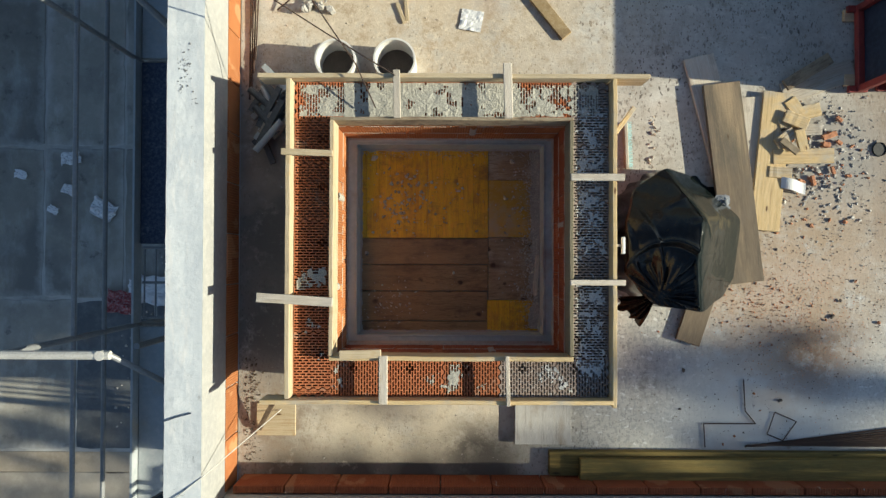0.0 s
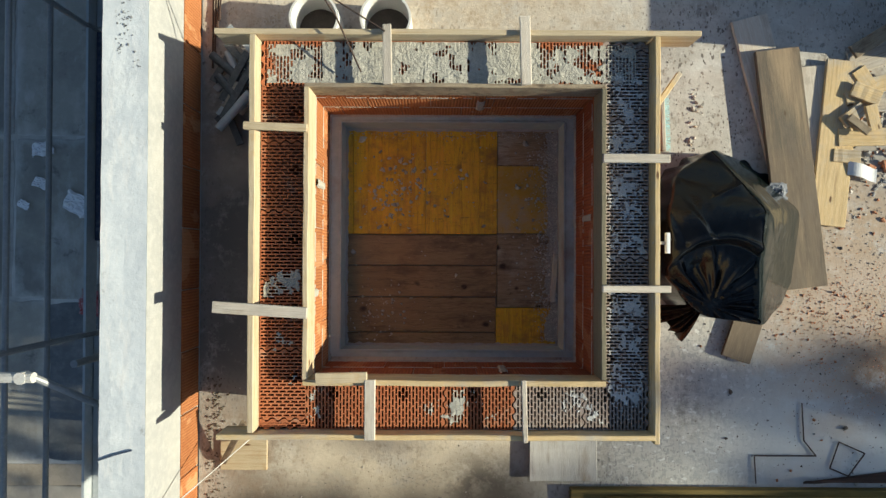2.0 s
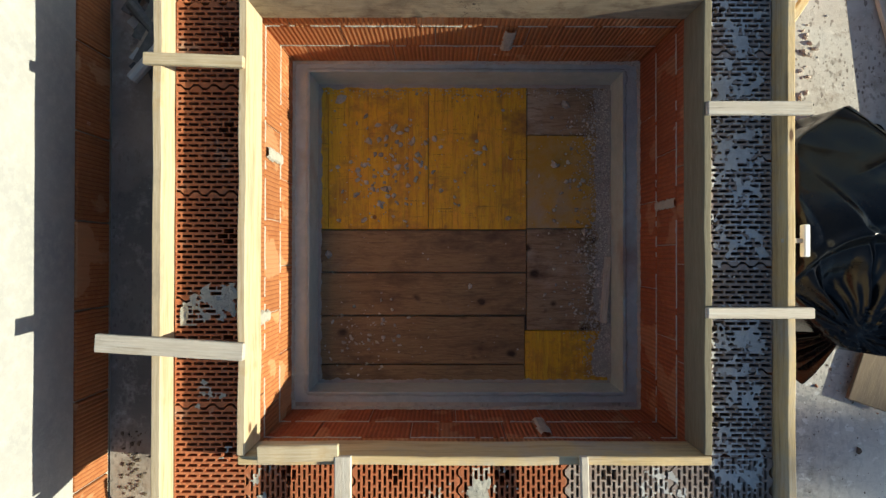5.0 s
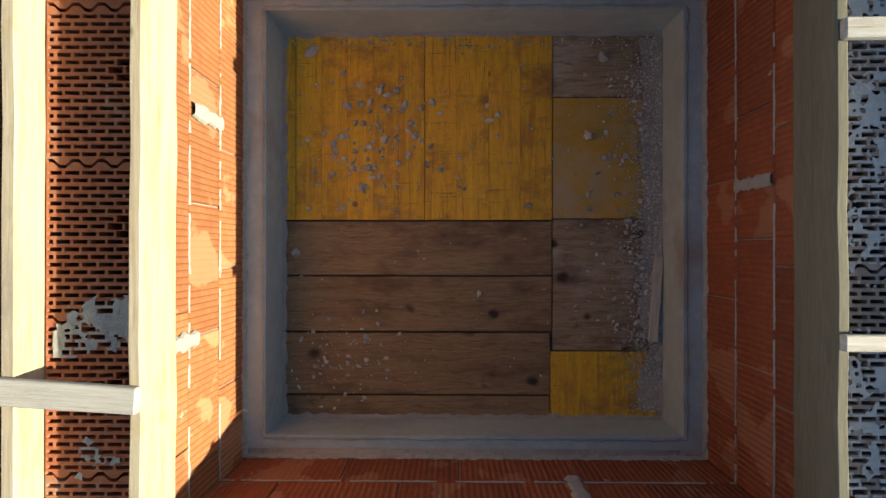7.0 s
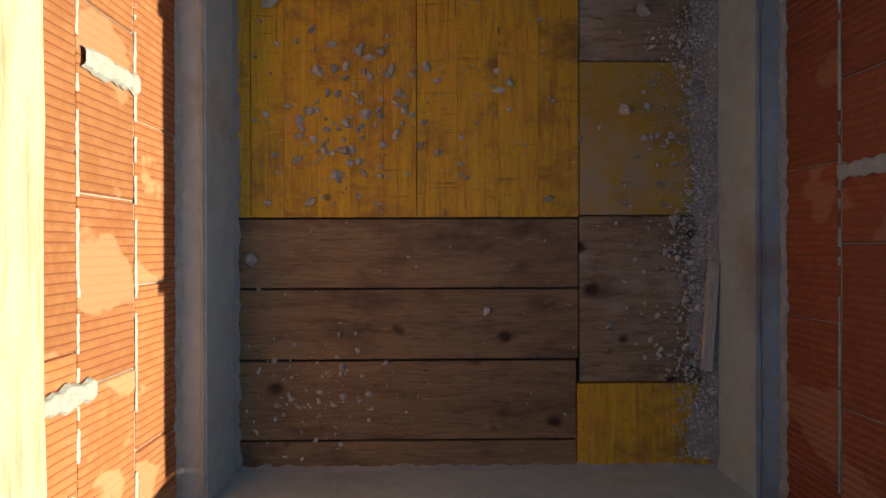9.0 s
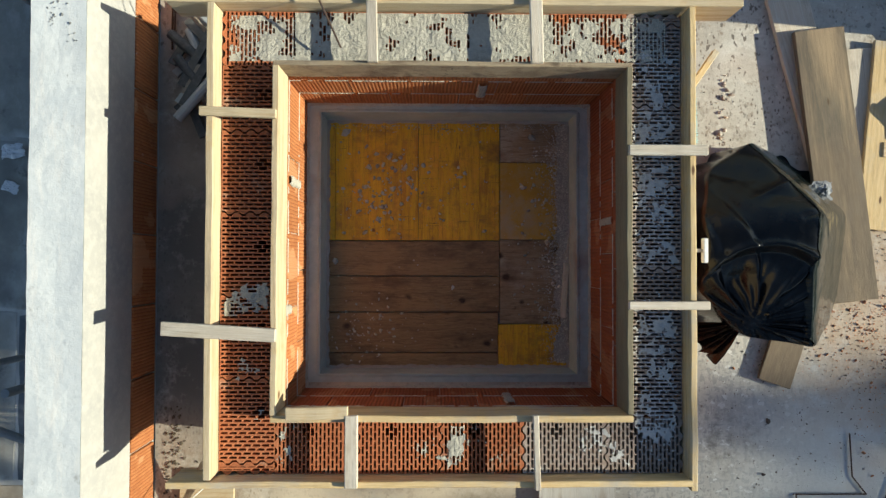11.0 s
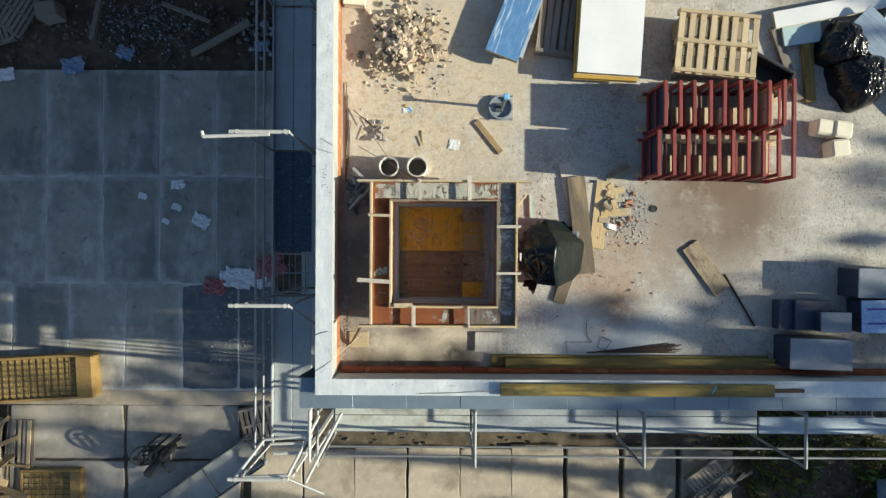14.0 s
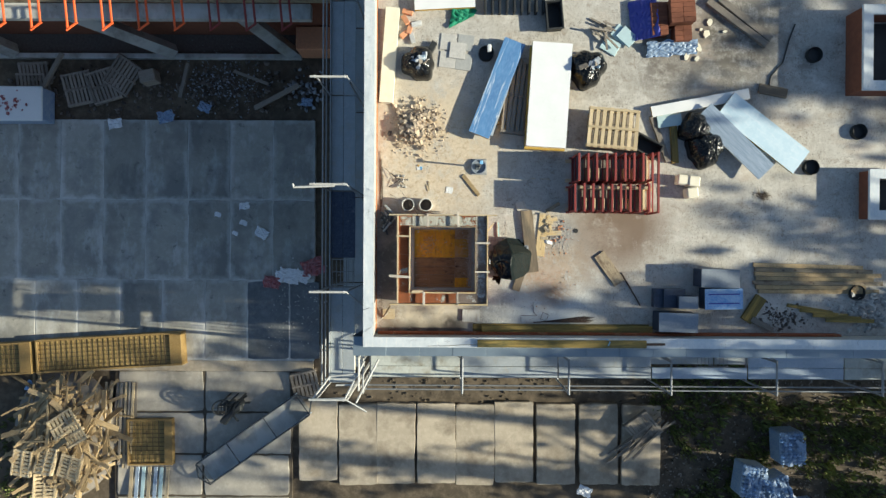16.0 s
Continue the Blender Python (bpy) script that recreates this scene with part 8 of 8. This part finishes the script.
for a in range(4):
    part("spoke", tube_bm((0, 0, 0), (.29 * math.cos(a * 1.57), .29 * math.sin(a * 1.57), 0), .018, 6), BLACK_RUBBER, wheel)

# wrapped packages and weeds in the south-east
for x, y, r in ((12.35, -6.75, 3), (11.0, -7.95, -8), (11.95, -8.35, 20), (13.0, -9.3, 5)):
    b = thing("wrapped_package", pose(x, y, GROUND, 0, 0, r), "package wrapped in blue and white film among weeds", "package", "wrapped packages")
    part("body", box_bm(-.42, .42, -.58, .58, .002, .75, .06), PALE_WRAP, b)
    bm = bmesh.new()
    for i in range(6):
        for j in range(9):
            c = Vector((-.36 + .144 * i + rng.uniform(-.02, .02), -.52 + .13 * j + rng.uniform(-.02, .02), .74))
            add_tube(bm, c, c + Vector((0, 0, .07 + rng.uniform(0, .05))), .062, 7, .035)
    tagged(part("bottle_pack", bm, BOTTLES, b, "blue and white bottles packed upright"), kind="stuff")
    part("film", sheet_bm(22, 28, lambda u, v: None if n2(u, v, 5, x + 3) < .02 else (-.43 + .86 * u, -.59 + 1.18 * v, .84 + .06 * abs(n2(u, v, 6, x)))), PALE_WRAP, b, "torn crumpled film")


def tuft_mesh(bm, x, y, z, s, n):
    for _ in range(n):
        a, t = rng.uniform(0, 6.3), rng.uniform(.2, 1.1)
        d = Vector((math.cos(a), math.sin(a), 0))
        p = Vector((x, y, z)) + d * rng.uniform(0, s * .35)
        q = p + d * s * t * .5 + Vector((0, 0, s * rng.uniform(.3, .9)))
        side = Vector((-d.y, d.x, 0)) * s * rng.uniform(.05, .14)
        v = [bm.verts.new(c) for c in (p - side * .4, p + side * .4, q * .5 + p * .5 + side + Vector((0, 0, .1 * s)), q, q * .5 + p * .5 - side + Vector((0, 0, .1 * s)))]
        bm.faces.new((v[0], v[1], v[2], v[3], v[4]))


bm = bmesh.new()
for _ in range(2600):
    x, y = rng.uniform(7.6, 17), rng.uniform(-10.5, -3.6)
    if n2(x, y, .55, 3) > -.12:
        tuft_mesh(bm, x, y, GROUND - .15, rng.uniform(.12, .40), 7)
for _ in range(300):
    x, y = rng.uniform(-16.5, -14.2), rng.uniform(-10, -6)
    tuft_mesh(bm, x, y, GROUND - .15, rng.uniform(.1, .25), 6)
tagged(part("weeds", bm, GRASS), "low green and brown weeds on bare soil", "weeds", kind="stuff")
scatter("dead_leaves", 2600, lambda: (rng.uniform(7.3, 17), rng.uniform(-10.5, -3.5)), (.04, .07, .10), GREY_WOOD, "brown dead leaves on the soil", GROUND - .15, .25, "leaves")
scatter("soil_clods", 700, lambda: (rng.uniform(7.3, 17), rng.uniform(-10.5, -3.5)), (.06, .10, .18), CLOD, "soil clods and small stones", GROUND - .15, .5)

# ---- neighbouring building ----
nb = thing("neighbour_building", pose(0, 0, 0), "unfinished neighbouring building with a low concrete edge and dark pit", "building", kind="")
part("kerb", box_bm(-18, -5.2, 7.12, 7.30, GROUND - .1, GROUND + .12, .02), YARD, nb, "narrow concrete kerb")
part("pit_floor", box_bm(-18, -3.2, 7.30, 9.0, GROUND - .14, GROUND - .10), DARKBITS, nb, "dark pit")
part("wall", box_bm(-18, -3.2, 8.05, 8.35, GROUND - .1, -3.6, .01), RED_BRICK, nb, "dark red brick wall")
part("ledge_beam", box_bm(-18, -4.2, 7.45, 7.95, -4.10, -3.85, .02), YARD, nb, "grey concrete edge beam")
part("roof", box_bm(-18, -3.2, 7.95, 14, -3.84, -3.55, .02), BOARD_OLD, nb, "brown flat roof")
for x, dx in ((-10.6, 1.3), (-5.9, .6), (-16.0, 0.6)):
    bm = bmesh.new()
    add_tube(bm, (x - dx, 7.7, -4.0), (x + dx * .6, 7.35, GROUND + .1), .28, 4)
    part("raking_beam", bm, YARD, nb, "sloping concrete beam")
part("brick_pier", box_bm(-5.2, -3.6, 7.2, 8.0, GROUND - .1, GROUND + .9, .02), BRICKBITS, nb, "orange brick pier")


def bracket(m, material):
    b = thing("steel_bracket", m, "painted steel railing frame hanging off the roof edge", "bracket", "steel railing frames")
    for a, c in (((-.13, 0, 0), (-.13, .9, 0)), ((.13, .16, 0), (.13, .9, 0)), ((-.17, -.02, 0), (.17, .18, 0)), ((-.13, .9, 0), (.13, .9, 0))):
        part("bar", tube_bm(a, c, .035, 6), material, b)
    return b


for i in range(9):
    bracket(pose(-12.86 + 1.04 * i, 6.57, -2.35, 0, 0, 6), ORANGE_STEEL if i < 6 else RED_STEEL)

# ---- trees east of the building, whose shade falls on roof and yard ----
def tree(x, y, h, r, leaves, seed):
    t = thing("tree", pose(x, y, GROUND - .1), "tall leafy tree east of the building", "tree", "trees")
    q = random.Random(seed)
    bm = bmesh.new()
    top = Vector((q.uniform(-.4, .4), q.uniform(-.4, .4), h * .8))
    add_tube(bm, (0, 0, 0), top * .5, .26, 9, .19)
    add_tube(bm, top * .5, top, .19, 9, .06)
    tips = []
    for _ in range(24):
        s = top * q.uniform(.62, 1.0)
        a = q.uniform(0, 6.3)
        e = s + Vector((math.cos(a), math.sin(a), q.uniform(.1, .7))) * r * q.uniform(.45, 1.0)
        add_tube(bm, s, e, .06, 6, .015)
        tips.append((s, e))
    part("trunk", bm, BARK, t)
    bm = bmesh.new()
    for _ in range(leaves):
        s, e = q.choice(tips)
        c = s.lerp(e, q.uniform(.35, 1.08)) + Vector((q.gauss(0, .32), q.gauss(0, .32), q.gauss(0, .30)))
        z = .20 * q.uniform(.6, 1.5)
        m = Matrix.Translation(c) @ Euler((q.uniform(0, 6), q.uniform(0, 6), q.uniform(0, 6))).to_matrix().to_4x4()
        v = [bm.verts.new(m @ Vector(p)) for p in ((-z, 0, 0), (0, -z * .55, .02), (z * 1.2, 0, 0), (0, z * .55, .02))]
        bm.faces.new(v)
    part("crown", bm, LEAF, t)


for spec in TREES:
    tree(*spec)
